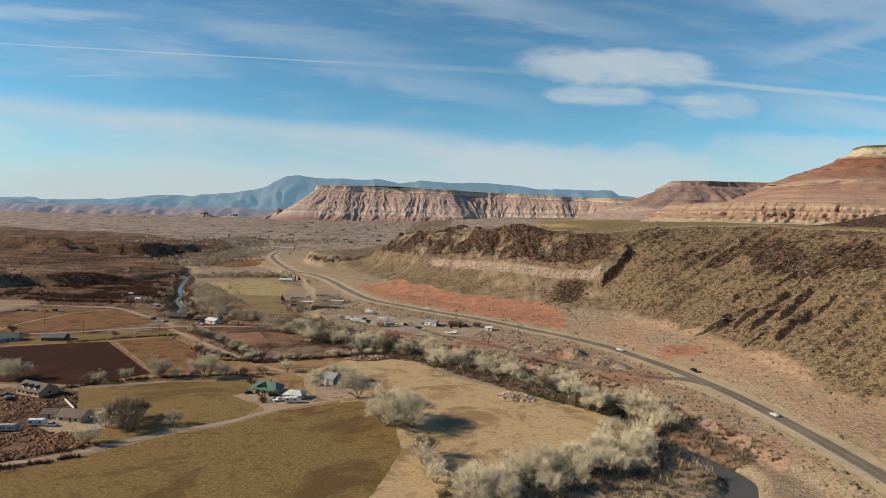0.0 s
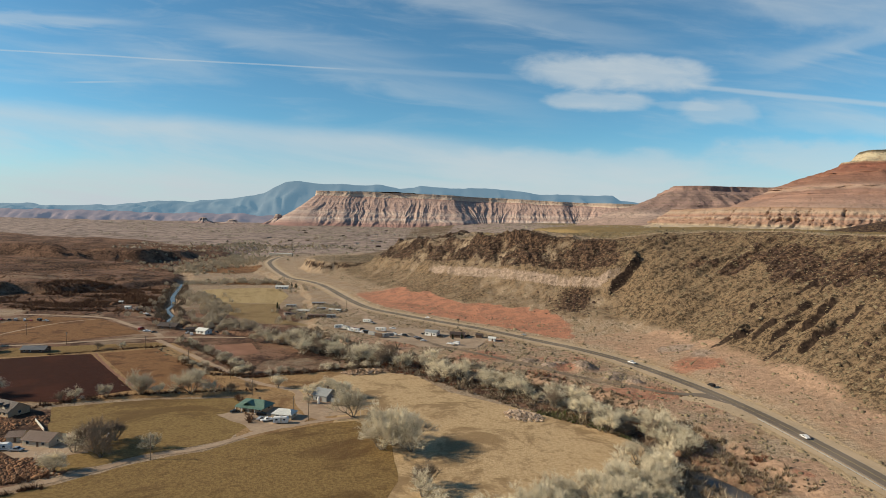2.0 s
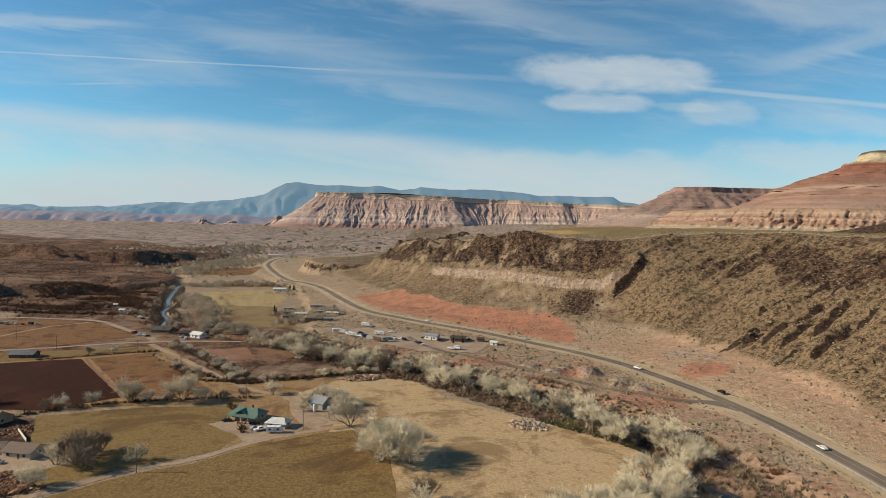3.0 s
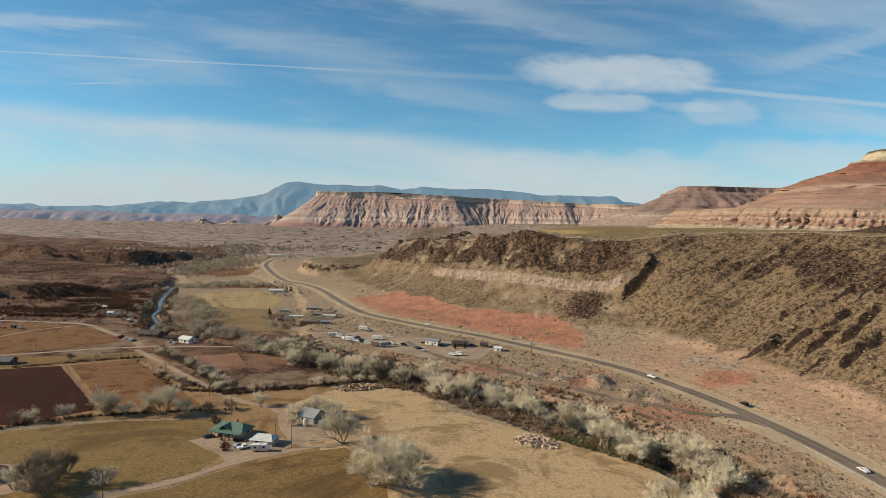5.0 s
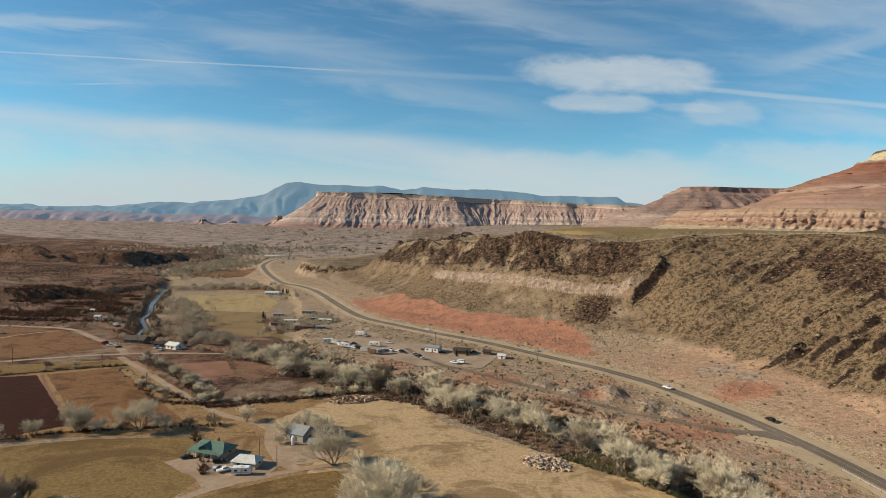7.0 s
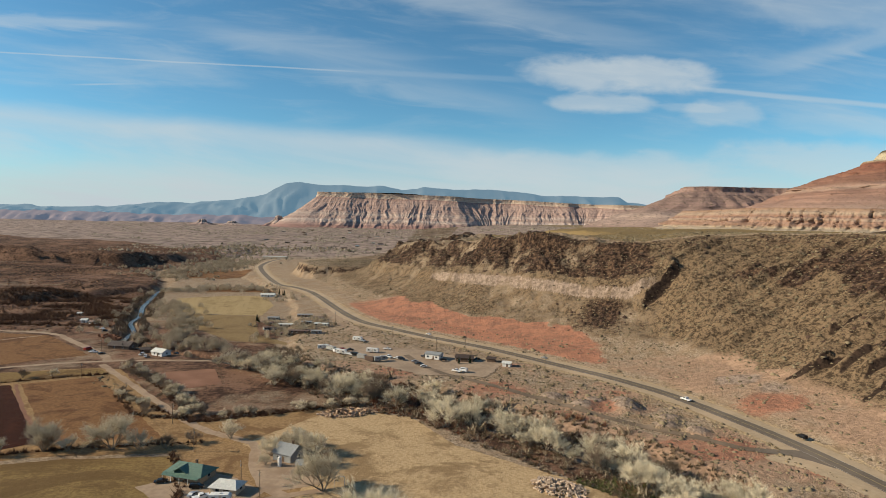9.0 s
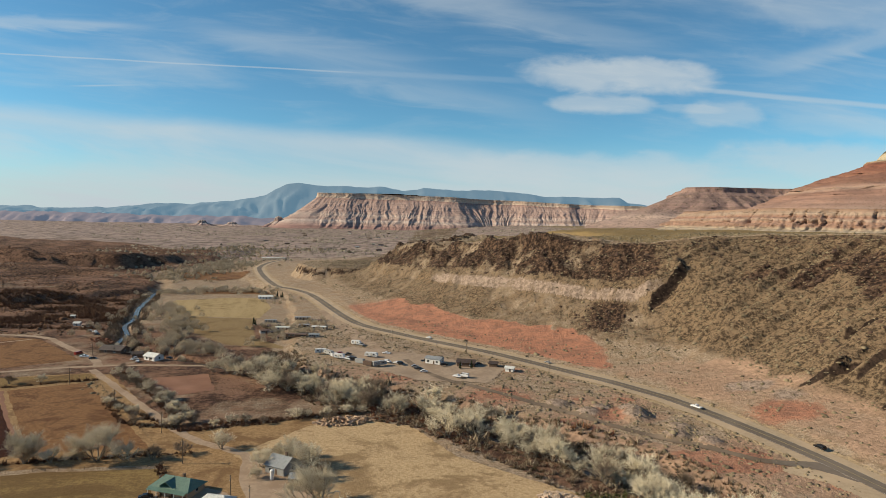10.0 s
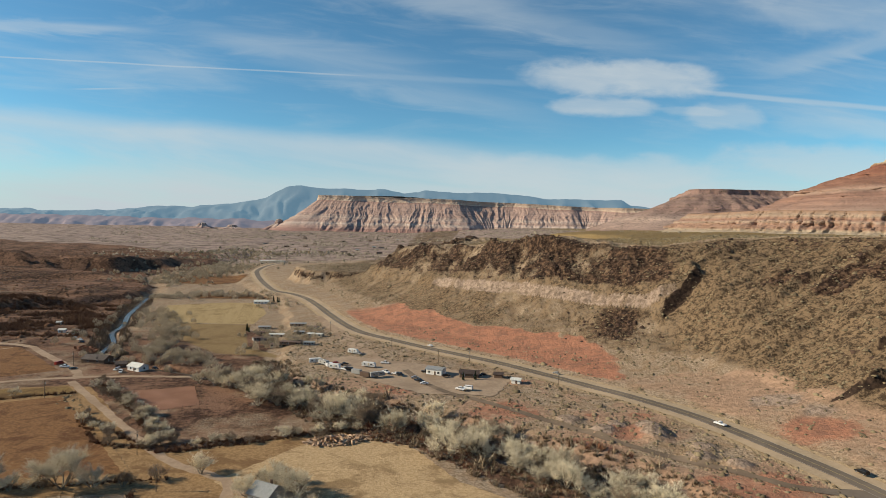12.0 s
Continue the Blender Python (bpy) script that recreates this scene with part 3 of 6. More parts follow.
gx = graded(-180, 310, 1.6, -4700, 4700, 1.024)
gy = graded(190, 640, 1.6, -600, 4950, 1.0125)
GX, GY = np.meshgrid(gx, gy)
GZ, ZONES = land(GX, GY)
ground = new("ground", smooth(grid_mesh("ground", np.stack([GX, GY, GZ], -1).reshape(-1, 3), len(gy), len(gx))))
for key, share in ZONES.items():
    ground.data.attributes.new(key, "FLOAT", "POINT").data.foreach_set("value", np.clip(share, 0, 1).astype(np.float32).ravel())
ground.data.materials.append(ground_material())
tagged(ground, "dry tan desert valley floor and scrub-covered slopes", "ground", kind="structure")


def sampled(grid, x, y):
    """Values of a grid over the ground at places (x, y), between its corners."""
    x, y = np.asarray(x, float), np.asarray(y, float)
    i, j = np.clip(np.searchsorted(gx, x) - 1, 0, len(gx) - 2), np.clip(np.searchsorted(gy, y) - 1, 0, len(gy) - 2)
    fx, fy = np.clip((x - gx[i]) / (gx[i + 1] - gx[i]), 0, 1), np.clip((y - gy[j]) / (gy[j + 1] - gy[j]), 0, 1)
    return (grid[j, i] * (1 - fx) + grid[j, i + 1] * fx) * (1 - fy) + (grid[j + 1, i] * (1 - fx) + grid[j + 1, i + 1] * fx) * fy


def height_at(xs, ys):
    return sampled(GZ, xs, ys)


def height(x, y):
    return float(sampled(GZ, np.array([x]), np.array([y]))[0])


def ribbon(name, pts, widths, mt, lift, label, category, edge=0.0, cross=4, camber=0.0):
    """A strip along a smoothed line of (x, y, z); z None: it follows the ground."""
    line = smooth_line([(p[0], p[1], p[2] if len(p) > 2 else 0.0) for p in pts], 4.0)
    free = len(pts[0]) == 2
    rows = []
    rng = random.Random(len(line))
    for i, p in enumerate(line):
        q = (line[min(i + 1, len(line) - 1)] - line[max(i - 1, 0)])
        side = Vector((q.y, -q.x, 0)).normalized()
        w = widths if not isinstance(widths, list) else np.interp(i / (len(line) - 1), np.linspace(0, 1, len(widths)), widths)
        l, r = w / 2 + rng.uniform(-edge, edge), w / 2 + rng.uniform(-edge, edge)
        for k in range(cross + 1):
            o = -l + (l + r) * k / cross
            rows.append((p.x + side.x * o, p.y + side.y * o, p.z + camber * (1 - abs(2 * k / cross - 1))))
    v = np.array(rows)
    if free:
        v[:, 2] = height_at(v[:, 0], v[:, 1])
    v[:, 2] += lift
    ob = new(name, smooth(grid_mesh(name, v, len(line), cross + 1)))
    ob.data.materials.append(mt)
    return tagged(ob, label, category, kind="structure")


def inside(pts, x, y):
    hit = np.zeros(x.shape, bool)
    for (ax, ay), (bx, by) in zip(pts, pts[1:] + pts[:1]):
        hit ^= ((ay > y) != (by > y)) & (x < (bx - ax) * (y - ay) / (by - ay + 1e-12) + ax)
    return hit


def drape(name, pts, mt, lift, label, category, step=1.5):
    """A patch of made ground that follows the slope."""
    xs = np.arange(min(p[0] for p in pts), max(p[0] for p in pts) + step, step)
    ys = np.arange(min(p[1] for p in pts), max(p[1] for p in pts) + step, step)
    X, Y = np.meshgrid(xs, ys)
    X, Y = X + (vnoise(X / 3, Y / 3) - .5) * 1.2, Y + (vnoise(X / 3 + 9, Y / 3) - .5) * 1.2
    i = np.arange(X.size).reshape(X.shape)
    q = np.stack([i[:-1, :-1], i[:-1, 1:], i[1:, 1:], i[1:, :-1]], -1).reshape(-1, 4)
    q = q[inside(pts, X.ravel(), Y.ravel())[q].all(1)]
    v = np.stack([X.ravel(), Y.ravel(), height_at(X.ravel(), Y.ravel()) + lift], -1)
    keep = np.unique(q)
    back = np.zeros(len(v), int)
    back[keep] = np.arange(len(keep))
    ob = new(name, smooth(array_mesh(name, v[keep], back[q])))
    ob.data.materials.append(mt)
    return tagged(ob, label, category, kind="structure")


def field(name, pts, mt, lift, label, rag=0.5, step=3.5):
    """A level field with a slightly ragged edge lying on the valley floor."""
    rng = random.Random(len(pts) * 31 + int(abs(pts[0][0])))
    ring = []
    for a, b in zip(pts, pts[1:] + pts[:1]):
        a, b = Vector(a), Vector(b)
        k = max(2, int((b - a).length / step))
        for i in range(k):
            p = a.lerp(b, i / k)
            ring.append((p.x + rng.uniform(-rag, rag), p.y + rng.uniform(-rag, rag), lift))
    bm = bmesh.new()
    bm.faces.new([bm.verts.new(p) for p in ring])
    bmesh.ops.recalc_face_normals(bm, faces=bm.faces)
    if bm.faces[:][0].normal.z < 0:
        bmesh.ops.reverse_faces(bm, faces=bm.faces[:])
    bmesh.ops.triangulate(bm, faces=bm.faces[:])
    me = bpy.data.meshes.new(name)
    bm.to_mesh(me)
    bm.free()
    me.materials.append(mt)
    return tagged(new(name, me), label, "field", kind="structure")

# ---- tilled land, roads, river ----
M_TAN = field_material("dry_grass", (0.46, 0.33, 0.19), (0.35, 0.245, 0.135), (0.205, 0.134, 0.07), (0.155, 0.102, 0.054), 0.03)
M_OLIVE = field_material("pasture_grass", (0.215, 0.142, 0.058), (0.15, 0.094, 0.038), (0.095, 0.054, 0.024), (0.07, 0.045, 0.02), 0.02)
M_PASTURE = field_material("short_green_pasture", (0.225, 0.152, 0.062), (0.16, 0.104, 0.043), (0.11, 0.066, 0.028), (0.105, 0.069, 0.03), 0.02)
M_BROWN = field_material("stubble_soil", (0.205, 0.11, 0.05), (0.14, 0.07, 0.032), (0.085, 0.038, 0.018), (0.33, 0.205, 0.105), 0.06)
M_REDSOIL = field_material("ploughed_red_soil", (0.034, 0.0085, 0.0036), (0.024, 0.006, 0.0027), (0.05, 0.0135, 0.006), (0.055, 0.018, 0.0085), 0.02)
M_PADDOCK = material("bare_red_earth", (0.21, 0.105, 0.065), (0.17, 0.085, 0.052), 0.2, c=(0.25, 0.13, 0.085), coarse=0.05, grain=3)
M_DIRT = material("dirt_track", (0.36, 0.265, 0.185), (0.285, 0.205, 0.14), 0.4, c=(0.25, 0.175, 0.118), coarse=0.06, grain=3.0)
M_ASPHALT = material("worn_asphalt", (0.115, 0.092, 0.073), (0.15, 0.122, 0.097), 1.2, rough=0.95, c=(0.175, 0.142, 0.113), coarse=0.05, grain=10)
M_GRAVEL = material("gravel_shoulder", (0.40, 0.31, 0.21), (0.33, 0.25, 0.165), 0.7, c=(0.44, 0.33, 0.22), coarse=0.05, grain=4)
M_OLDROAD = material("cracked_old_asphalt", (0.115, 0.086, 0.062), (0.145, 0.108, 0.078), 0.6, c=(0.20, 0.148, 0.105), coarse=0.05, grain=5)
M_FARFIELD = field_material("stubble_field", (0.25, 0.18, 0.085), (0.37, 0.275, 0.145), (0.19, 0.13, 0.06), (0.2, 0.14, 0.07), 0.015, stripe=0.12)
M_CROP = field_material("harvested_soil", (0.24, 0.17, 0.085), (0.19, 0.13, 0.064), (0.15, 0.098, 0.048), (0.19, 0.13, 0.065), 0.012)
M_ROUGH = field_material("rough_dry_grass", (0.31, 0.20, 0.10), (0.22, 0.135, 0.066), (0.15, 0.086, 0.042), (0.115, 0.07, 0.034), 0.05)
M_YELLOW = material("worn_yellow_paint", (0.42, 0.33, 0.13), (0.30, 0.24, 0.12), 1.0, rough=0.7)
M_WHITE_LINE = material("worn_white_paint", (0.5, 0.48, 0.44), (0.35, 0.33, 0.3), 1.0, rough=0.7)


def water_material():
    mt = bpy.data.materials.new("river_water")
    mt.use_nodes = True
    n = Nodes(mt.node_tree)
    b = mt.node_tree.nodes["Principled BSDF"]
    vec = n.add("ShaderNodeNewGeometry").outputs["Position"]
    n.put(b.inputs["Base Color"], n.mix(n.noise(vec, 0.15), (0.07, 0.06, 0.05), (0.09, 0.075, 0.058)))
    b.inputs["Roughness"].default_value = 0.25
    b.inputs["Specular IOR Level"].default_value = 0.2
    bp = n.add("ShaderNodeBump")
    bp.inputs["Strength"].default_value = 0.15
    n.put(bp.inputs["Height"], n.noise(vec, 1.5))
    n.put(b.inputs["Normal"], bp.outputs[0])
    return mt


field("field", [(-371, 553), (-306, 547), (-272, 517), (-238, 486), (-288, 444), (-380, 440)], M_BROWN, 0.05, "brown stubble field beside a dirt track")
field("field", [(-300, 426), (-210, 452), (-199, 441), (-261, 408), (-300, 395)], M_OLIVE, 0.05, "narrow strip of dry yellow grass")
field("field", [(-310, 384), (-258, 407), (-236.5, 414), (-166.5, 334), (-192, 311), (-240, 312), (-300, 318)], M_REDSOIL, 0.05, "freshly ploughed dark red soil field")
field("field", [(-232.5, 416), (-201, 434), (-119, 343), (-163, 335)], M_BROWN, 0.05, "mottled brown stubble field beside a dirt road")
field("field", [(-190, 310), (-150, 321), (-107, 327), (-92, 300), (-88, 270), (-60, 262), (-30, 290), (-20, 330), (-30, 385), (-45, 393), (-62, 386), (-90, 374), (-118, 362), (-198, 452), (-215, 454), (-300, 424), (-300, 308)], M_ROUGH, 0.025, "rough dry grass between fields and tracks", rag=0.8)
PASTURE = [(-189, 303), (-150, 318), (-107, 324), (-86, 287), (-90, 267), (-99, 260), (-117, 249.5), (-129, 238), (-139, 232), (-150, 236)]
field("field", PASTURE, M_PASTURE, 0.05, "short olive green pasture below a treeline")
field("field", [(-160, 202), (-136, 220), (-112.5, 243.5), (-95, 254), (-77, 273.5), (-52.5, 289), (-40, 293), (-22, 272), (-15, 230), (-23, 191), (-40, 150), (-132, 140)], M_OLIVE, 0.08, "broad olive brown pasture", step=4.0)
field("field", [(-84, 338), (-54, 386), (-16, 376), (4, 342), (43, 313), (76, 289), (86, 266), (81, 240), (40, 205), (5, 160), (-40, 150), (-45, 191), (-45, 230), (-45, 272), (-50, 290), (-50, 305)], M_TAN, 0.04, "mown field of dry tan grass")
field("field", [(-307, 768), (-253, 800), (-216, 798), (-186, 728), (-177, 660), (-268, 662)], M_FARFIELD, 0.06, "pale harvested field with mowing stripes")
field("field", [(-266, 659), (-177, 657), (-172, 625), (-150, 567), (-112, 530), (-164, 541), (-211, 588)], M_CROP, 0.06, "smooth brown harvested field")
field("field", [(-172, 446), (-143, 458), (-126, 425), (-149, 410)], M_PADDOCK, 0.07, "bare red earth paddock")
field("field", [(-330, 880), (-250, 880), (-210, 840), (-300, 830)], M_BROWN, 0.3, "brown field beside the river")
drape("field", [(-455, 1100), (-380, 1122), (-330, 1110), (-318, 1010), (-340, 985), (-400, 985)], M_BROWN, 0.4, "brown stubble field between woods", "field", 6.0)

for w, lift, mt, nm, lab in ((18.5, -0.02, M_GRAVEL, "road_shoulder", "pale gravel verge of a highway"), (7.8, 0.1, M_ASPHALT, "road", "two-lane asphalt highway with worn lines")):
    ribbon(nm, [p for p in ROAD if p[1] < 1450], w, mt, lift, lab, "road", edge=0.5 if w > 10 else 0.05, camber=0.05)
for o, mt in ((-0.12, M_YELLOW), (0.12, M_YELLOW), (-3.6, M_WHITE_LINE), (3.6, M_WHITE_LINE)):
    line = smooth_line([(p[0], p[1], p[2]) for p in ROAD if 60 < p[1] < 1000], 8.0)
    pts = []
    for a, b in zip(line, line[1:]):
        q = b - a
        sd = Vector((q.y, -q.x, 0)).normalized()
        pts.append((a.x + sd.x * o, a.y + sd.y * o, a.z))
    ribbon("road_line", pts, 0.13, mt, 0.17, "worn painted road line", "road line", cross=1)
FRONTAGE = [(131, 330.5), (119, 335), (110, 343.5), (99.6, 352), (88, 361), (77, 370.5), (67, 379.5), (54, 393), (37.4, 409.5), (25, 421.5), (12, 434), (-2, 446), (-17, 467), (-27, 490)]
drape("gravel_pull_out", [(122, 325), (131, 316.5), (136.5, 306), (140.5, 293), (144.5, 280), (148, 270), (151, 276), (149, 290), (146.5, 308), (143, 330), (140, 336), (134, 334.5), (128, 329)], M_GRAVEL, 0.12, "pale gravel pull-out beside a road junction", "gravel", 1.0)
ribbon("side_road", FRONTAGE, 4.2, M_OLDROAD, 0.22, "narrow worn frontage road", "road", edge=0.3)
ribbon("side_road", [(148, 316.5), (144.5, 323.5), (138, 328.5), (130, 330.5), (124, 332.5)], [8, 11, 8, 5.0, 4.2], M_ASPHALT, 0.26, "asphalt turn-off joining the highway", "road")
ribbon("dirt_track", [(-27, 490), (-41, 507), (-63, 549), (-80, 583), (-101, 635), (-125, 690)], [5, 9, 12, 12, 10, 6], M_DIRT, 0.16, "broad bare dirt lane beside the highway", "dirt road", edge=1.2)
TRACKS = [([(-185, 203), (-161, 211), (-138, 224), (-115, 247), (-97, 257), (-79, 277), (-54, 293), (-42, 298)], 3.6),
          ([(-215, 462), (-208, 455), (-162, 408), (-112, 358), (-85, 342), (-78, 336), (-72, 318), (-64, 302), (-54, 293)], 4.2),
          ([(-330, 425), (-286, 440), (-259, 454), (-228, 467), (-193, 475), (-139, 480), (-100, 500)], 4.2),
          ([(-420, 560), (-379, 562), (-311, 554), (-276, 528), (-229, 487), (-215, 468)], 5.0),
          ([(-310, 545), (-330, 520), (-340, 470), (-335, 430)], 2.5)]
for k, (pts, w) in enumerate(TRACKS):
    ribbon("dirt_track", pts, w, M_DIRT, 0.095 + 0.008 * k, "pale rutted dirt farm track", "dirt road", edge=0.5)
YARD_EDGE = [(-92, 512), (-66, 527), (-37, 512), (-11, 503), (37, 470), (24, 437), (5, 441), (-17, 441), (-49, 466)]
M_YARD = material("pale_yard_gravel", (0.35, 0.265, 0.19), (0.28, 0.208, 0.148), 0.5, c=(0.24, 0.175, 0.122), coarse=0.06, grain=3.0)
drape("yard_ground", YARD_EDGE, M_YARD, 0.2, "bare gravel storage yard", "yard")
ribbon("dirt_track", [(-234.5, 415), (-206, 380), (-165, 335)], 1.7, M_PADDOCK, 0.085, "narrow brown track between two fields", "dirt road", edge=0.4)
field("yard_ground", [(-107, 297), (-90, 311), (-78, 308), (-62, 296), (-66, 283), (-84, 276), (-89, 284)], M_DIRT, 0.11, "bare gravel house yard")
field("yard_ground", [(-74, 334), (-52, 330), (-44, 302), (-58, 297), (-70, 312)], M_DIRT, 0.09, "bare dirt farmyard")
field("yard_ground", [(-178, 268), (-150, 272), (-140, 250), (-158, 240), (-176, 250)], M_DIRT, 0.09, "bare dirt house yard")
ribbon("river", [(p[0], p[1], -2.3) for p in RIVER if -100 < p[1] < 300], [13, 13, 11, 9, 4], water_material(), 0.0, "muddy brown desert river in a bend", "river")
ribbon("river", [(p[0], p[1], -2.3) for p in RIVER if 285 <= p[1] < 850], [3, 3, 3, 3, 3, 3.2, 3.6, 4.4, 4.8, 4], water_material(), 0.004, "shallow desert river between bare trees", "river")

# ---- mesas, far hills ----


def escarpment(name, rim, profile, mt, seed, label, gully=60.0, depth=0.28, back=400.0, du=7.0, nv=64, jag=14.0, relief=8.0, cleft=0.0, ribs=()):
    """A mesa edge swept along its rim: rim points are (x, y, top, foot, run), the lower land lying on their right hand.
    profile: (share of run, share of height) from the rim down."""
    p = [Vector((a[0], a[1])) for a in rim]
    cum = np.concatenate([[0], np.cumsum([(b - a).length for a, b in zip(p, p[1:])])])
    k = int(cum[-1] / du)
    u = np.linspace(0, cum[-1], k)
    col = [np.interp(u, cum, [a[i] for a in rim]) for i in range(5)]
    kern = np.ones(9) / 9
    px, py = (np.convolve(np.pad(c, 4, mode="edge"), kern, "valid") for c in col[:2])
    tx, ty = np.gradient(px), np.gradient(py)
    ln = np.hypot(tx, ty)
    for _ in range(3):
        tx, ty = (np.convolve(np.pad(c, 12, mode="edge"), np.ones(25) / 25, "valid") for c in (tx, ty))
    ln = np.hypot(tx, ty)
    ox, oy = ty / ln, -tx / ln
    shares = np.linspace(0, 1, nv)
    hs = np.interp(shares, np.linspace(0, 1, len(profile)), [q[0] for q in profile])
    vs = np.interp(shares, np.linspace(0, 1, len(profile)), [q[1] for q in profile])
    U, S = np.meshgrid(u, shares)
    H, V = hs[:, None], vs[:, None]
    top, foot, run = col[2], col[3], col[4]
    U = U + (fbm(U / (gully * 1.5) + seed, S * 4 + seed) - 0.5) * gully * 0.7
    n1 = ridged(U / gully + seed, S * 1.3 + seed, 4)
    n2 = ridged(U / (gully * 0.27) + seed * 3, S * 3.5, 3)
    big = fbm(u / (gully * 4) + seed, u * 0 + seed, 3) - 0.5
    off = H * run + run * depth * (n1 - 0.55) * (0.16 + 0.84 * sstep(0.35, 0.7, V)) * np.sin(np.clip(V, 0, 1) * math.pi * 0.75 + 0.15) * 1.3 + run * depth * 0.6 * (n2 - 0.5) * np.clip(V * 2, 0, 1)
    off = off + big * jag * 5 + jag * (ridged(U / 45 + seed, S * 0.3, 3) - 0.5)
    # ribs and gullies down the talus, branching towards the foot
    for length, deep, start in ribs:
        wander = (fbm(U / (length * 3) + seed, S * 0.9, 3) - 0.5) * 0.7
        off = off + deep * (ridged(U / length + wander + seed * 2, S * 0.35 + seed, 2) - 0.6) * sstep(start, start + 0.25, V) * (1 - 0.6 * sstep(0.85, 1.0, V))
    off = off - cleft * sstep(0.80, 0.93, ridged(U / 21 + seed, S * 0.4, 2)) * np.clip(V * 6, 0, 1) * np.clip((0.9 - V) * 4, 0, 1)
    wave = (fbm(u / 130 + seed, u * 0 + 3) - 0.5) * 5
    Z = top + wave * (1 - V) + (foot - top) * V + ((fbm(U / 40, V * 9 + seed, 3) - 0.5) * 9 + (ridged(U / 14, V * 16 + seed, 3) - 0.5) * relief) * np.clip(V * 4, 0, 1) * np.clip((1 - V) * 4, 0, 1)
    X, Y = px + ox * off, py + oy * off
    inner = []
    for share in (1.0, 0.5, 0.2, 0.05, 0.012):
        d = back * share
        inner.append(np.stack([px - ox * d + ox * off[0] * (1 - share), py - oy * d + oy * off[0] * (1 - share),
                               (top + wave) + (fbm(u / 60, u * 0 + d) - 0.5) * 5 - 3 * (share == 1.0)], -1))
    v = np.concatenate([np.stack(inner), np.stack([X, Y, Z], -1)])
    ob = new(name, grid_mesh(name, v.reshape(-1, 3), v.shape[0], v.shape[1]))
    level = np.concatenate([np.ones((len(inner), k)), (Z - foot) / (top - foot)])
    ob.data.attributes.new("level", "FLOAT", "POINT").data.foreach_set("value", level.astype(np.float32).ravel())
    ob.data.materials.append(mt)
    return tagged(ob, label, "mesa", kind="structure")


M_MESA = strata_material("banded_mesa_rock", [(0, (0.256, 0.150, 0.134)), (0.12, (0.282, 0.171, 0.149)), (0.20, (0.326, 0.232, 0.202)), (0.27, (0.432, 0.353, 0.310)), (0.33, (0.326, 0.232, 0.202)), (0.42, (0.406, 0.321, 0.278)),
                                               (0.52, (0.335, 0.239, 0.209)), (0.78, (0.353, 0.252, 0.218)), (0.86, (0.300, 0.195, 0.165)), (0.875, (0.512, 0.407, 0.323)), (0.965, (0.406, 0.305, 0.242)), (1.0, (0.38, 0.31, 0.25))], (0.238, 0.179, 0.158), 0.4, 0.6)
M_LOW = strata_material("cream_and_pink_cliff_rock", [(0, (0.299, 0.252, 0.193)), (0.16, (0.334, 0.273, 0.205)), (0.26, (0.264, 0.168, 0.127)), (0.45, (0.290, 0.189, 0.143)), (0.52, (0.334, 0.252, 0.197)), (0.66, (0.255, 0.151, 0.115)), (0.8, (0.326, 0.252, 0.193)), (1.0, (0.229, 0.143, 0.102))], (0.290, 0.176, 0.123), 0.35)
M_BUTTE = strata_material("red_butte_rock", [(0, (0.299, 0.223, 0.181)), (0.12, (0.264, 0.172, 0.137)), (0.3, (0.238, 0.140, 0.108)), (0.36, (0.290, 0.205, 0.162)), (0.45, (0.220, 0.121, 0.090)), (0.60, (0.211, 0.107, 0.078)), (0.74, (0.246, 0.102, 0.069)), (0.765, (0.167, 0.070, 0.049)), (0.8, (0.229, 0.121, 0.083)), (0.825, (0.352, 0.298, 0.206)), (0.955, (0.387, 0.326, 0.225)), (0.985, (0.079, 0.070, 0.049))], (0.229, 0.130, 0.088), 0.35)
M_UPPER = strata_material("juniper_dotted_mesa_rock", [(0, (0.28, 0.195, 0.165)), (0.3, (0.32, 0.24, 0.205)), (0.5, (0.25, 0.165, 0.14)), (0.75, (0.225, 0.155, 0.135)), (0.93, (0.27, 0.18, 0.155)), (1.0, (0.2, 0.125, 0.105))], (0.12, 0.10, 0.08), 0.6, 0.7)
CLIFF_TOP = [(0, 0), (0.0, 0.06), (0.012, 0.13), (0.10, 0.24), (0.22, 0.38), (0.34, 0.51), (0.47, 0.63), (0.60, 0.75), (0.72, 0.86), (0.86, 0.95), (1, 1.03)]
CLIFFY = [(0, 0), (0.03, 0.12), (0.10, 0.2), (0.14, 0.36), (0.25, 0.44), (0.29, 0.60), (0.42, 0.68), (0.50, 0.86), (0.75, 0.95), (1, 1.05)]
STEPPED = [(0, 0), (0.01, 0.03), (0.035, 0.12), (0.05, 0.165), (0.11, 0.19), (0.125, 0.235), (0.22, 0.31), (0.31, 0.385), (0.325, 0.41), (0.45, 0.51), (0.57, 0.61), (0.585, 0.64), (0.70, 0.74), (0.715, 0.77), (0.83, 0.87), (1, 1.03)]
SLOPING = [(0, 0), (0.01, 0.12), (0.10, 0.20), (0.13, 0.25), (0.30, 0.42), (0.45, 0.56), (0.60, 0.70), (0.8, 0.87), (1, 1.03)]

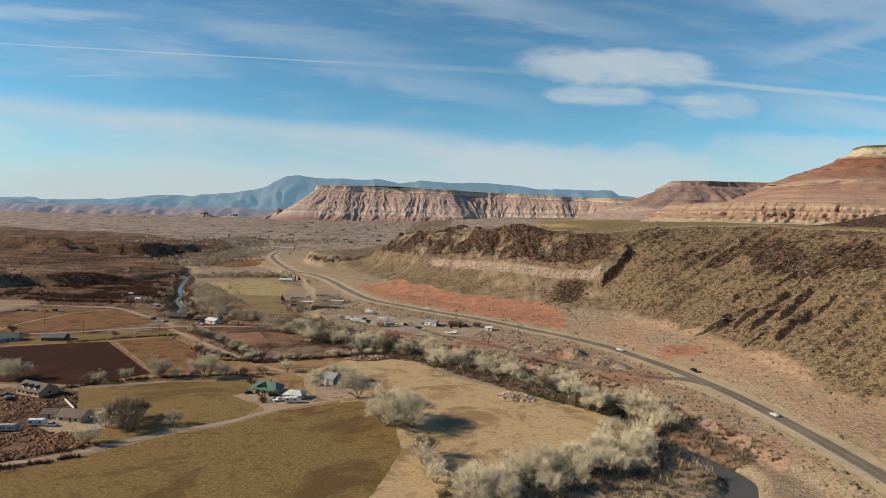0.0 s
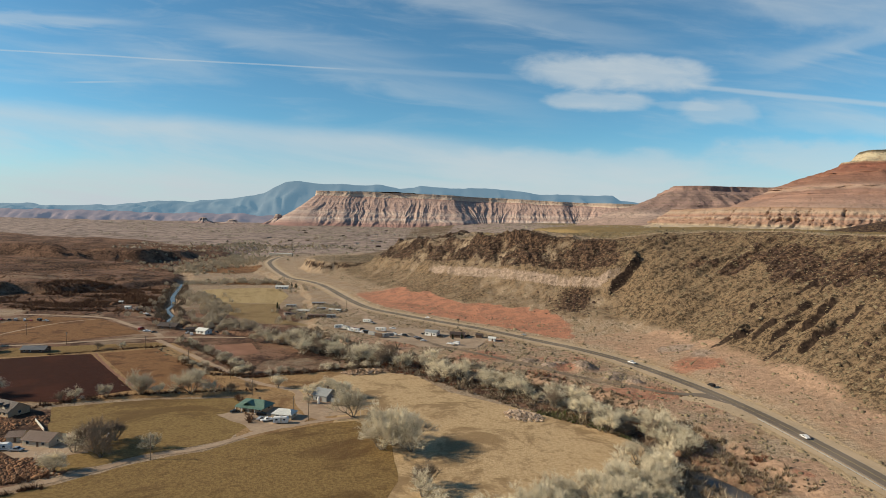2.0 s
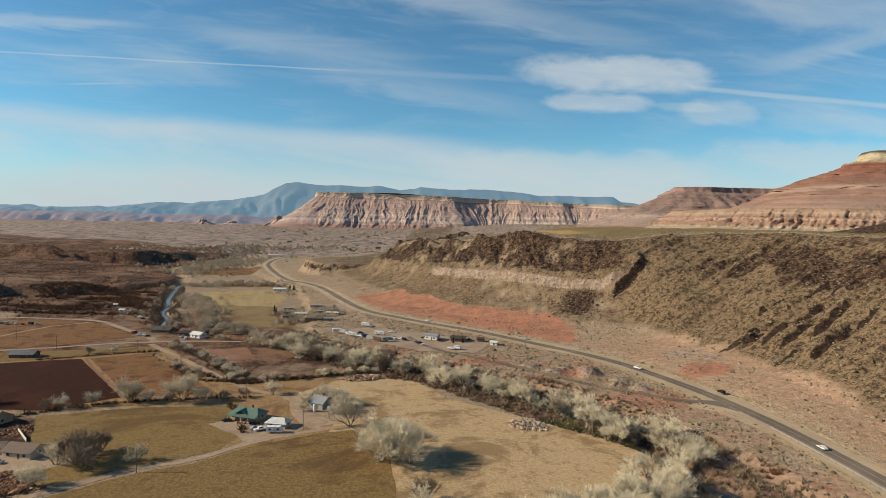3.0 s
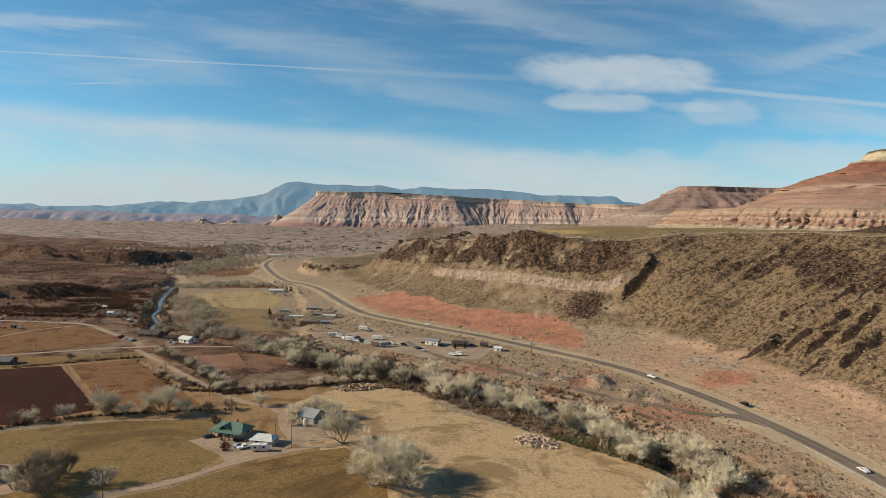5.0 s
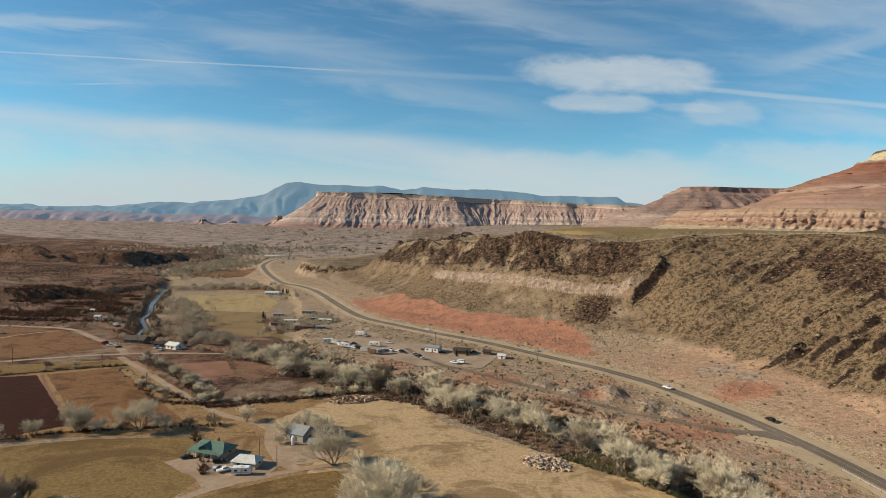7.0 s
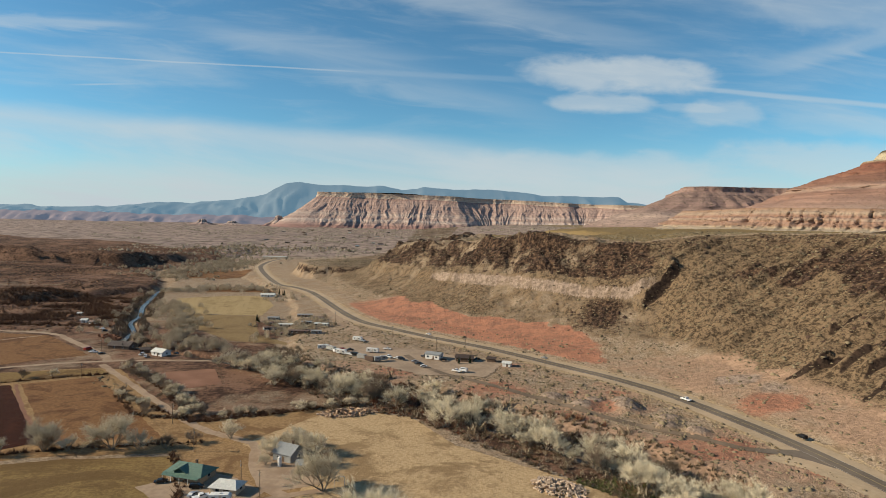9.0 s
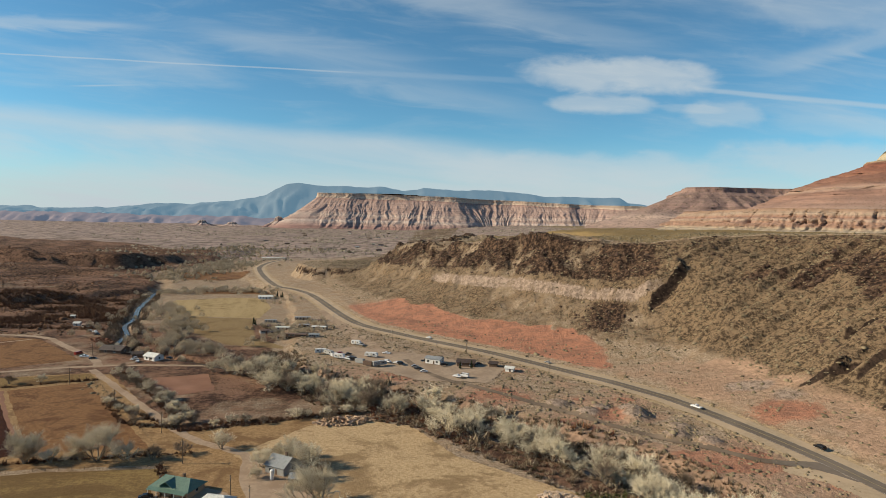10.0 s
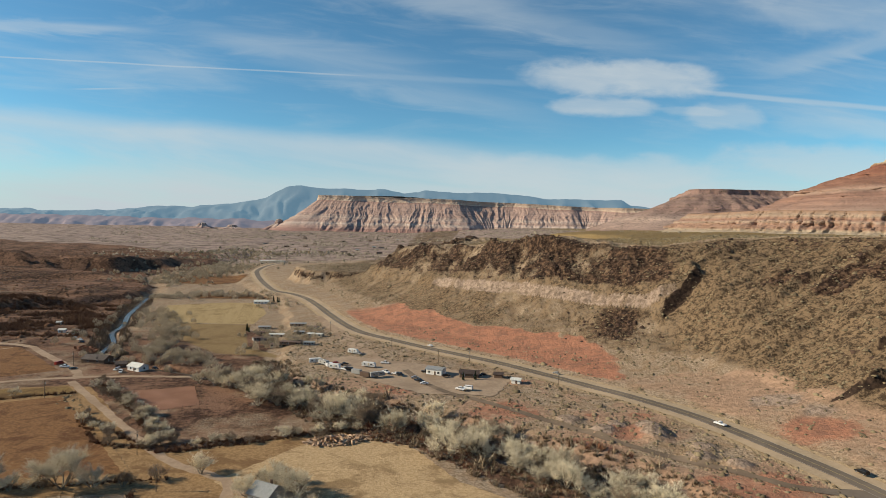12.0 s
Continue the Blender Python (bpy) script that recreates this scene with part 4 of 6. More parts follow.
escarpment("mesa", [(-500, 4850, 285, 25, 300), (-760, 4500, 284, 25, 330), (-905, 4230, 282, 25, 400), (-885, 4100, 282, 23, 400), (-640, 4060, 280, 23, 330), (-575, 4082, 279, 23, 310), (-420, 4060, 275, 23, 330), (-200, 4050, 270, 25, 330),
                    (60, 4030, 264, 27, 330), (130, 4085, 260, 31, 300), (260, 4120, 256, 35, 300), (420, 4115, 252, 37, 300), (520, 4060, 247, 39, 280), (660, 4040, 240, 41, 280), (790, 4000, 234, 43, 280),
                    (870, 4020, 232, 43, 260), (980, 3980, 228, 45, 260), (1100, 3900, 225, 45, 260), (1250, 3880, 222, 45, 260), (1500, 3800, 218, 45, 260), (1900, 3700, 215, 45, 260)],
           CLIFF_TOP, M_MESA, 3.7, "long flat-topped mesa with banded pink and cream slopes", gully=110, depth=0.10, back=600, du=4.0, nv=90, relief=7.0, cleft=0.0, jag=9.0, ribs=((64.0, 17.0, 0.14), (25.0, 10.0, 0.13), (12.0, 4.0, 0.0)))
escarpment("mesa", [(1300, 3600, 276, 80, 420), (1150, 3100, 277, 80, 460), (1085, 2800, 277, 80, 480), (1200, 2760, 277, 80, 440), (1420, 2780, 276, 80, 420), (1650, 2740, 275, 80, 420), (2200, 2720, 275, 80, 420), (3000, 2900, 275, 80, 420)],
           SLOPING, M_UPPER, 8.2, "distant juniper-dotted flat-topped mesa", gully=90, depth=0.2, back=700, du=7.0, ribs=((60.0, 22.0, 0.15), (24.0, 9.0, 0.0)))
escarpment("cliff", [(1300, 2900, 165, 86, 130), (960, 2500, 158, 86, 130), (860, 2150, 150, 86, 120), (830, 1900, 150, 86, 100), (880, 1740, 152, 86, 85), (925, 1665, 150, 86, 80), (975, 1610, 148, 86, 75), (1010, 1540, 146, 86, 75), (1100, 1470, 145, 86, 80), (1250, 1400, 145, 86, 80), (1450, 1250, 145, 86, 80), (1700, 900, 145, 86, 80)],
           CLIFFY, M_LOW, 5.1, "eroded cream and pink banded sandstone cliff", gully=26, depth=0.5, back=150, du=3.0, jag=8, relief=4.0, cleft=15.0, ribs=((34.0, 12.0, 0.0), (12.0, 5.0, 0.0)))
escarpment("butte", [(2050, 2900, 345, 135, 400), (1800, 2480, 342, 135, 400), (1500, 2130, 340, 135, 400), (1335, 1915, 338, 138, 400), (1318, 1850, 338, 138, 390), (1430, 1800, 338, 138, 340), (1620, 1700, 338, 138, 330), (1900, 1450, 338, 138, 330), (2200, 1000, 338, 138, 330)],
           STEPPED, M_BUTTE, 1.3, "red layered butte with a cream sandstone cap", gully=60, depth=0.14, back=300, du=4.0, jag=14, nv=110, relief=12.0, cleft=6.0, ribs=((65.0, 20.0, 0.1), (26.0, 9.0, 0.03)))


def rock_knob(name, x, y, rx, ry, foot, top, mt, seed, label, flat=0.25):
    """A weathered outlier: steep crown on a gullied skirt."""
    a, r = np.meshgrid(np.linspace(0, 2 * math.pi, 120), np.linspace(0, 1, 40))
    warp = 1 + 0.5 * (ridged(3 * np.cos(a) + seed, 3 * np.sin(a) + r, 3) - 0.5) + 0.25 * (ridged(9 * np.cos(a) + seed, 9 * np.sin(a), 3) - 0.5)
    z = np.interp(r, [0, flat, flat + 0.06, 0.6, 1], [1, 0.94, 0.66, 0.27, -0.1]) + 0.10 * (fbm(4 * r * np.cos(a) + seed, 4 * r * np.sin(a), 4) - 0.5)
    v = np.stack([x + rx * r * warp * np.cos(a), y + ry * r * warp * np.sin(a), foot + (top - foot) * z], -1)
    ob = new(name, grid_mesh(name, v.reshape(-1, 3), *a.shape))
    ob.data.attributes.new("level", "FLOAT", "POINT").data.foreach_set("value", (0.45 * z).astype(np.float32).ravel())
    ob.data.materials.append(mt)
    return tagged(ob, label, "butte", kind="structure")


rock_knob("butte", -1125, 4020, 150, 120, 22, 118, M_MESA, 2.0, "small dark red butte at the foot of a mesa", 0.12)
rock_knob("butte", -1620, 3980, 120, 120, 30, 82, M_MESA, 5.0, "low pink rock knob on a far plain", 0.15)
rock_knob("butte", -1430, 4000, 190, 110, 25, 74, M_MESA, 7.0, "low pink rock knob on a far plain", 0.1)

def far_range(name, crest, y, depth, base, mt, label, seed, rough=22.0, cut=50.0, spacing=260.0):
    """A far mountain front: crest heights (x, z), falling towards the valley with spurs."""
    xs = np.arange(crest[0][0], crest[-1][0], 18.0)
    zs = np.interp(xs, [c[0] for c in crest], [c[1] for c in crest]) + (fbm(xs / 110 + seed, xs * 0 + seed) - 0.5) * rough
    v = np.linspace(0, 1, 26)
    X, V = np.meshgrid(xs, v)
    spur = ridged(X / spacing + seed + (fbm(X / 300, V * 3 + seed) - 0.5), V * 1.2, 4)
    Z = base + (zs - base) * (1 - V) ** 1.25 + (spur - 0.55) * cut * np.sin(V * math.pi) * np.clip((zs - base) / 150, 0.1, 1)
    Y = y - depth * V - (spur - 0.5) * 60 * np.sin(V * math.pi)
    ob = new(name, smooth(grid_mesh(name, np.stack([X, Y, Z], -1).reshape(-1, 3), len(v), len(xs))))
    ob.data.materials.append(mt)
    return tagged(ob, label, "mountain", kind="structure")


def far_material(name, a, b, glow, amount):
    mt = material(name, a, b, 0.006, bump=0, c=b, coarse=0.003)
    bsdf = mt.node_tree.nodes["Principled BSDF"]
    # emission stands in for the blue haze of distance
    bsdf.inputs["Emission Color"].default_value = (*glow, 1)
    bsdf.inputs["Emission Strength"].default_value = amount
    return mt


# rock tones under a steady bluish glow that paints in aerial haze
M_BLUE_HAZE = far_material("far_mountain_haze_glow", (0.075, 0.085, 0.09), (0.055, 0.06, 0.065), (0.16, 0.30, 0.41), 0.5)
M_HAZE = far_material("far_badlands_haze_glow", (0.10, 0.07, 0.066), (0.16, 0.11, 0.10), (0.17, 0.22, 0.31), 0.40)
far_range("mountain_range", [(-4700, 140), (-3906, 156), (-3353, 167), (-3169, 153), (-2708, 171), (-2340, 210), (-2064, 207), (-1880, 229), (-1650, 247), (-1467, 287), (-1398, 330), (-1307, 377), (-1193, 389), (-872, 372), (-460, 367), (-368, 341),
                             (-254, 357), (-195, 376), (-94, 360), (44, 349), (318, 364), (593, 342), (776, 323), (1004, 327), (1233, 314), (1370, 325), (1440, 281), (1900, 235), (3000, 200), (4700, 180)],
          4850, 330, 15, M_BLUE_HAZE, "blue hazy mountain range on the skyline", 2.0, 24.0, 130.0, 170.0)
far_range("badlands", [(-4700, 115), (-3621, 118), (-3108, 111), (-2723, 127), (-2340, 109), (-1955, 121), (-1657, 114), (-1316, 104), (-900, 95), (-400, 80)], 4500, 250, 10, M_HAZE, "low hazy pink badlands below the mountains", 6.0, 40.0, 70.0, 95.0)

# ---- things: helpers ----


def part(name, bm, mt, parent, label=""):
    """Links a bmesh as one mesh object under a thing or a part."""
    bmesh.ops.recalc_face_normals(bm, faces=bm.faces[:])
    me = bpy.data.meshes.new(name)
    bm.to_mesh(me)
    bm.free()
    me.materials.append(mt)
    ob = new(name, me)
    ob.parent = parent
    return tagged(ob, label)


def thing(name, label, category, group=""):
    return tagged(new(name), label, category, group)


def box(bm, x, y, z, sx, sy, sz, bevel=0.0):
    """A box centred in plan on (x, y), standing on z."""
    r = bmesh.ops.create_cube(bm, size=1.0, matrix=Matrix.Translation((x, y, z + sz / 2)) @ Matrix.Diagonal((sx, sy, sz, 1)))
    if bevel:
        edges = list({e for v in r["verts"] for e in v.link_edges})
        bmesh.ops.bevel(bm, geom=edges, offset=bevel, segments=1, affect="EDGES")
    return bm


def tube(bm, a, b, r0, r1, sides=6):
    a, b = Vector(a), Vector(b)
    q = (b - a).to_track_quat("Z", "Y").to_matrix()
    rings = [[bm.verts.new(c + q @ Vector((r * math.cos(2 * math.pi * k / sides), r * math.sin(2 * math.pi * k / sides), 0))) for k in range(sides)] for c, r in ((a, r0), (b, r1))]
    for k in range(sides):
        bm.faces.new((rings[0][k], rings[0][(k + 1) % sides], rings[1][(k + 1) % sides], rings[1][k]))
    bm.faces.new(rings[0][::-1])
    bm.faces.new(rings[1])
    return bm


def slab(bm, corners, thick):
    """A roof plane of even thickness below its corners."""
    top = [bm.verts.new(c) for c in corners]
    low = [bm.verts.new((c[0], c[1], c[2] - thick)) for c in corners]
    bm.faces.new(top)
    bm.faces.new(low[::-1])
    for i in range(len(top)):
        j = (i + 1) % len(top)
        bm.faces.new((top[i], top[j], low[j], low[i]))
    return bm


def paint(name, c, rough=0.6, metal=0.0, dirt=0.75):
    return material(name, c, tuple(v * dirt for v in c), 1.2, rough=rough, bump=0.05, c=tuple(v * 0.85 for v in c), coarse=0.3, metal=metal, spec=0.4)


def glass_material():
    mt = bpy.data.materials.new("dark_window_glass")
    mt.use_nodes = True
    b = mt.node_tree.nodes["Principled BSDF"]
    b.inputs["Base Color"].default_value = (0.02, 0.025, 0.03, 1)
    b.inputs["Roughness"].default_value = 0.06
    return mt


def roof_material(name, c, ribs=4.0):
    """Ribbed sheet metal or shingle: fine lines along the slope."""
    mt = paint(name, c, 0.55)
    n = Nodes(mt.node_tree)
    w = n.add("ShaderNodeTexWave", bands_direction="X")
    n.put(w.inputs["Vector"], n.add("ShaderNodeTexCoord").outputs["Object"])
    w.inputs["Scale"].default_value = ribs
    bp = n.add("ShaderNodeBump")
    bp.inputs["Strength"].default_value, bp.inputs["Distance"].default_value = 0.4, 0.06
    n.put(bp.inputs["Height"], w.outputs[1])
    n.put(mt.node_tree.nodes["Principled BSDF"].inputs["Normal"], bp.outputs[0])
    return mt


GLASS = glass_material()
WHITE_P = paint("white_paint", (0.74, 0.73, 0.70), 0.5)
CREAM_P = paint("cream_stucco", (0.55, 0.47, 0.36), 0.9)
TAN_P = paint("tan_stucco", (0.40, 0.29, 0.19), 0.9)
GREY_P = paint("grey_siding", (0.30, 0.30, 0.29), 0.8)
WOOD = paint("weathered_wood", (0.17, 0.12, 0.08), 0.9)
BROWN_P = paint("brown_siding", (0.13, 0.085, 0.06), 0.9)
R_GREEN = roof_material("green_metal_roof", (0.10, 0.175, 0.135))
R_WHITE = roof_material("white_metal_roof", (0.62, 0.62, 0.58))
R_GREY = roof_material("grey_shingle_roof", (0.27, 0.28, 0.28))
R_BROWN = roof_material("brown_shingle_roof", (0.065, 0.044, 0.033))
R_DARK = roof_material("dark_slate_roof", (0.10, 0.105, 0.115))
R_TAN = roof_material("tan_shingle_roof", (0.15, 0.095, 0.066))
STEEL = paint("galvanised_steel", (0.45, 0.46, 0.46), 0.45, 0.6)
RUBBER = paint("black_rubber", (0.02, 0.02, 0.02), 0.9)
RUST = paint("rusty_steel", (0.22, 0.09, 0.045), 0.9)
CAR_COLOURS = {"white": paint("white_car_paint", (0.72, 0.72, 0.72), 0.3), "black": paint("black_car_paint", (0.012, 0.012, 0.014), 0.25), "silver": paint("silver_car_paint", (0.42, 0.43, 0.44), 0.3, 0.5), "red": paint("red_car_paint", (0.25, 0.03, 0.025), 0.3), "blue": paint("blue_car_paint", (0.03, 0.06, 0.14), 0.3)}


def window_on(parent, x, y, z, wd, hg, face):
    """A framed window on a wall that looks along x or y (face 'x', '-x', 'y', '-y')."""
    s = -1 if face[0] == "-" else 1
    flat = (wd + 0.16, 0.08, hg + 0.16) if face[-1] == "y" else (0.08, wd + 0.16, hg + 0.16)
    off = (0, 0.045 * s) if face[-1] == "y" else (0.045 * s, 0)
    fr = part("window", box(bmesh.new(), x, y, z - 0.08, *flat), WHITE_P, parent)
    pn = (wd, 0.05, hg) if face[-1] == "y" else (0.05, wd, hg)
    part("pane", box(bmesh.new(), x + off[0], y + off[1], z, *pn), GLASS, fr)


def gable_house(label, lx, ly, h, rise, wall, roof, category="house", name="house", eave=0.6, windows=3, door=True, chimney=False, porch=0.0, hip=0.0, group=""):
    """A house with its ridge along x: body with gable ends, two roof planes (hipped by hip metres), door, windows."""
    t = thing(name, label, category, group)
    bm = box(bmesh.new(), 0, 0, 0, lx, ly, h)
    if hip < 0.1:
        for sx in (-1, 1):
            a = [bm.verts.new((sx * lx / 2, -ly / 2, h)), bm.verts.new((sx * lx / 2, ly / 2, h)), bm.verts.new((sx * lx / 2, 0, h + rise))]
            b = [bm.verts.new((sx * (lx / 2 - 0.2), v.co.y, v.co.z)) for v in a]
            bm.faces.new(a)
            bm.faces.new(b[::-1])
            for i in range(3):
                bm.faces.new((a[i], a[(i + 1) % 3], b[(i + 1) % 3], b[i]))
    part("wall", bm, wall, t)
    k = rise / (ly / 2)
    ex, ey, ez = lx / 2 + eave, ly / 2 + eave, h - eave * k + 0.12
    top = h + rise + 0.12
    bm = bmesh.new()
    for s in (-1, 1):
        slab(bm, [(-ex, s * ey, ez), (ex, s * ey, ez), (ex - hip, 0, top), (-ex + hip, 0, top)], 0.14)
        if hip > 0.1:
            slab(bm, [(s * ex, -ey, ez), (s * ex, ey, ez), (s * (ex - hip), 0, top)], 0.14)
    rf = part("roof", bm, roof, t)
    if chimney:
        bm = box(bmesh.new(), lx * 0.12, ly * 0.1, h + rise * 0.5, 0.7, 0.7, rise * 0.5 + 0.9)
        box(bm, lx * 0.12, ly * 0.1, h + rise + 0.9, 0.85, 0.85, 0.12)
        part("chimney", bm, BROWN_P, rf)
    if door:
        part("door", box(bmesh.new(), lx * 0.08, -ly / 2 - 0.02, 0.05, 1.0, 0.1, 2.05), BROWN_P, t)
    for i in range(windows):
        x = -lx / 2 + lx * (i + 0.7) / (windows + 0.4)
        if not door or abs(x - lx * 0.08) > 1.2:
            window_on(t, x, -ly / 2 - 0.02, 1.0, 1.3, 1.1, "-y")
    for s in ("x", "-x"):
        window_on(t, (lx / 2 + 0.02) * (1 if s == "x" else -1), 0.3, 1.0, 1.2, 1.1, s)
    if porch:
        bm = bmesh.new()
        slab(bm, [(-lx / 2 - 0.3, -ly / 2 - porch, h - 0.5), (lx / 2 + 0.3, -ly / 2 - porch, h - 0.5), (lx / 2 + 0.3, -ly / 2 + 0.1, h + 0.02), (-lx / 2 - 0.3, -ly / 2 + 0.1, h + 0.02)], 0.1)
        part("porch_roof", bm, roof, t)
        for i in range(5):
            part("porch_post", box(bmesh.new(), -lx / 2 + 0.2 + i * (lx - 0.4) / 4, -ly / 2 - porch + 0.25, 0, 0.16, 0.16, h - 0.55), WHITE_P, t)
    return t


def at(ob, x, y, rot=0.0, z=None, scale=1.0):
    ob.matrix_basis = pose(x, y, height(x, y) if z is None else z, 0, 0, rot) @ Matrix.Scale(scale, 4)
    return ob


def again(ob, x, y, rot=0.0, z=None, scale=1.0):
    keep = ob.scale.copy()
    ob.scale = (1, 1, 1)
    c = copy_thing(ob, pose(x, y, height(x, y) if z is None else z, 0, 0, rot) @ Matrix.Scale(scale, 4))
    ob.scale = keep
    return c


SHAPES = {"sedan": ([(-2.3, .45), (-2.25, .85), (-1.5, .95), (-0.9, 1.42), (0.5, 1.45), (1.15, 1.0), (2.1, .85), (2.3, .6), (2.3, .4)], 1.8),
          "suv": ([(-2.35, .5), (-2.35, 1.1), (-2.1, 1.75), (0.5, 1.78), (1.15, 1.15), (2.25, 1.0), (2.4, .75), (2.4, .45)], 1.95),
          "pickup": ([(-2.8, .6), (-2.8, 1.1), (-0.75, 1.1), (-0.6, 1.85), (0.7, 1.85), (1.3, 1.2), (2.6, 1.1), (2.75, .8), (2.75, .5)], 2.0),
          "van": ([(-2.7, .5), (-2.7, 2.2), (-2.5, 2.35), (1.6, 2.3), (2.2, 1.3), (2.75, 1.1), (2.8, .5)], 2.05)}


def vehicle(shape, colour, label, name="car"):
    """A vehicle along x, front at +x: body, cabin glass, bumpers, wheels with rims, lamps."""
    line, wd = SHAPES[shape]
    t = thing(name, label, name.replace("_", " "))
    bm = bmesh.new()
    rows = []
    for y, inset in ((-wd / 2, 0.12), (-wd / 2 + 0.12, 0.0), (wd / 2 - 0.12, 0.0), (wd / 2, 0.12)):
        rows.append([bm.verts.new((x * (1 - inset * 0.06), y * (1 - 0.10 * max(0, z - 1.0)), z - inset * 0.3 * (z > 0.8))) for x, z in line])
    n = len(line)
    for a, b in zip(rows, rows[1:]):
        for i in range(n):
            bm.faces.new((a[i], a[(i + 1) % n], b[(i + 1) % n], b[i]))
    bm.faces.new(rows[0])
    bm.faces.new(rows[-1][::-1])
    body = part("body", bm, CAR_COLOURS[colour], t)
    hi = max(z for _, z in line)
    roofx = [x for x, z in line if z > hi - 0.1]
    lo = hi - 0.62
    bm = bmesh.new()
    for s in (-1, 1):
        y = s * (wd / 2) * (1 - 0.10 * max(0, hi - 0.5 - 1.0)) + s * 0.012
        pts = [(min(roofx) - 0.25, lo + 0.12), (max(roofx) + 0.4, lo + 0.12), (max(roofx) + 0.02, hi - 0.14), (min(roofx) + 0.05, hi - 0.14)]
        a = [bm.verts.new((x, y, z)) for x, z in pts]
        b = [bm.verts.new((x, y - s * 0.03, z)) for x, z in pts]
        bm.faces.new(a)
        bm.faces.new(b[::-1])
        for i in range(4):
            bm.faces.new((a[i], a[(i + 1) % 4], b[(i + 1) % 4], b[i]))
    part("side_window", bm, GLASS, body)
    fx = max(roofx)
    bm = bmesh.new()
    nx, nz = [(x, z) for x, z in line if x > fx][0]
    slab(bm, [(fx + 0.06, -wd * 0.38, hi - 0.06), (fx + 0.06, wd * 0.38, hi - 0.06), (nx + 0.03, wd * 0.42, nz + 0.06), (nx + 0.03, -wd * 0.42, nz + 0.06)], 0.03)
    part("windscreen", bm, GLASS, body)
    for sx in (-1, 1):
        for sy in (-1, 1):
            wx, wy = sx * (line[-1][0] * 0.62), sy * (wd / 2 - 0.1)
            wh = part("wheel", tube(bmesh.new(), (wx, wy - 0.11, 0.34), (wx, wy + 0.11, 0.34), 0.34, 0.34, 12), RUBBER, t)
            part("rim", tube(bmesh.new(), (wx, wy + sy * 0.1, 0.34), (wx, wy + sy * 0.13, 0.34), 0.2, 0.2, 8), STEEL, wh)
    for sy in (-1, 1):
        part("headlight", box(bmesh.new(), line[-2][0] - 0.03, sy * wd * 0.34, 0.62, 0.08, 0.36, 0.16), WHITE_P, t)
        part("tail_light", box(bmesh.new(), line[0][0] + 0.02, sy * wd * 0.38, 0.75, 0.08, 0.22, 0.2), CAR_COLOURS["red"], t)
    return t


def travel_trailer(label, ln=7.0, colour=None):
    t = thing("travel_trailer", label, "trailer")
    bm = bmesh.new()
    prof = [(-ln / 2, .55), (-ln / 2, 2.7), (-ln / 2 + .3, 2.95), (ln / 2 - .9, 2.95), (ln / 2 - .1, 2.3), (ln / 2, 1.2), (ln / 2 - .3, .55)]
    a = [bm.verts.new((x, -1.2, z)) for x, z in prof]
    b = [bm.verts.new((x, 1.2, z)) for x, z in prof]
    bm.faces.new(a)
    bm.faces.new(b[::-1])
    for i in range(len(prof)):
        j = (i + 1) % len(prof)
        bm.faces.new((a[i], a[j], b[j], b[i]))
    body = part("body", bm, colour or WHITE_P, t)
    for s in ("-y", "y"):
        for x in (-ln * 0.28, ln * 0.22):
            window_on(body, x, (1.22) * (-1 if s == "-y" else 1), 1.6, 1.1, 0.7, s)
    part("door", box(bmesh.new(), ln * 0.02, -1.22, 0.7, 0.7, 0.06, 1.85), CREAM_P, t)
    part("roof_vent", box(bmesh.new(), 0, 0, 2.95, 0.8, 0.7, 0.25, 0.05), WHITE_P, t)
    part("stripe", box(bmesh.new(), 0, -1.215, 1.15, ln * 0.86, 0.03, 0.22), GREY_P, body)
    for x in (-0.9, 0.0):
        for sy in (-1, 1):
            part("wheel", tube(bmesh.new(), (x - 0.3, sy * 1.1 - 0.1, 0.34), (x - 0.3, sy * 1.1 + 0.1, 0.34), 0.34, 0.34, 10), RUBBER, t)
    part("tow_bar", box(bmesh.new(), ln / 2 + 0.5, 0, 0.5, 1.4, 0.12, 0.12), STEEL, t)
    return t


def utility_pole(h=9.5):
    t = thing("utility_pole", "weathered wooden utility pole with a crossarm", "utility pole", "poles along the tracks")
    part("pole", tube(bmesh.new(), (0, 0, -0.3), (0, 0, h), 0.17, 0.11, 8), WOOD, t)
    arm = part("crossarm", box(bmesh.new(), 0, 0.12, h - 0.7, 2.4, 0.12, 0.14), WOOD, t)
    for x in (-1.1, -0.4, 0.4, 1.1):
        part("insulator", tube(bmesh.new(), (x, 0.12, h - 0.56), (x, 0.12, h - 0.38), 0.05, 0.04, 6), STEEL, arm)
    part("transformer", tube(bmesh.new(), (0.3, 0.0, h - 2.2), (0.3, 0.0, h - 1.3), 0.22, 0.22, 8), GREY_P, t)
    return t


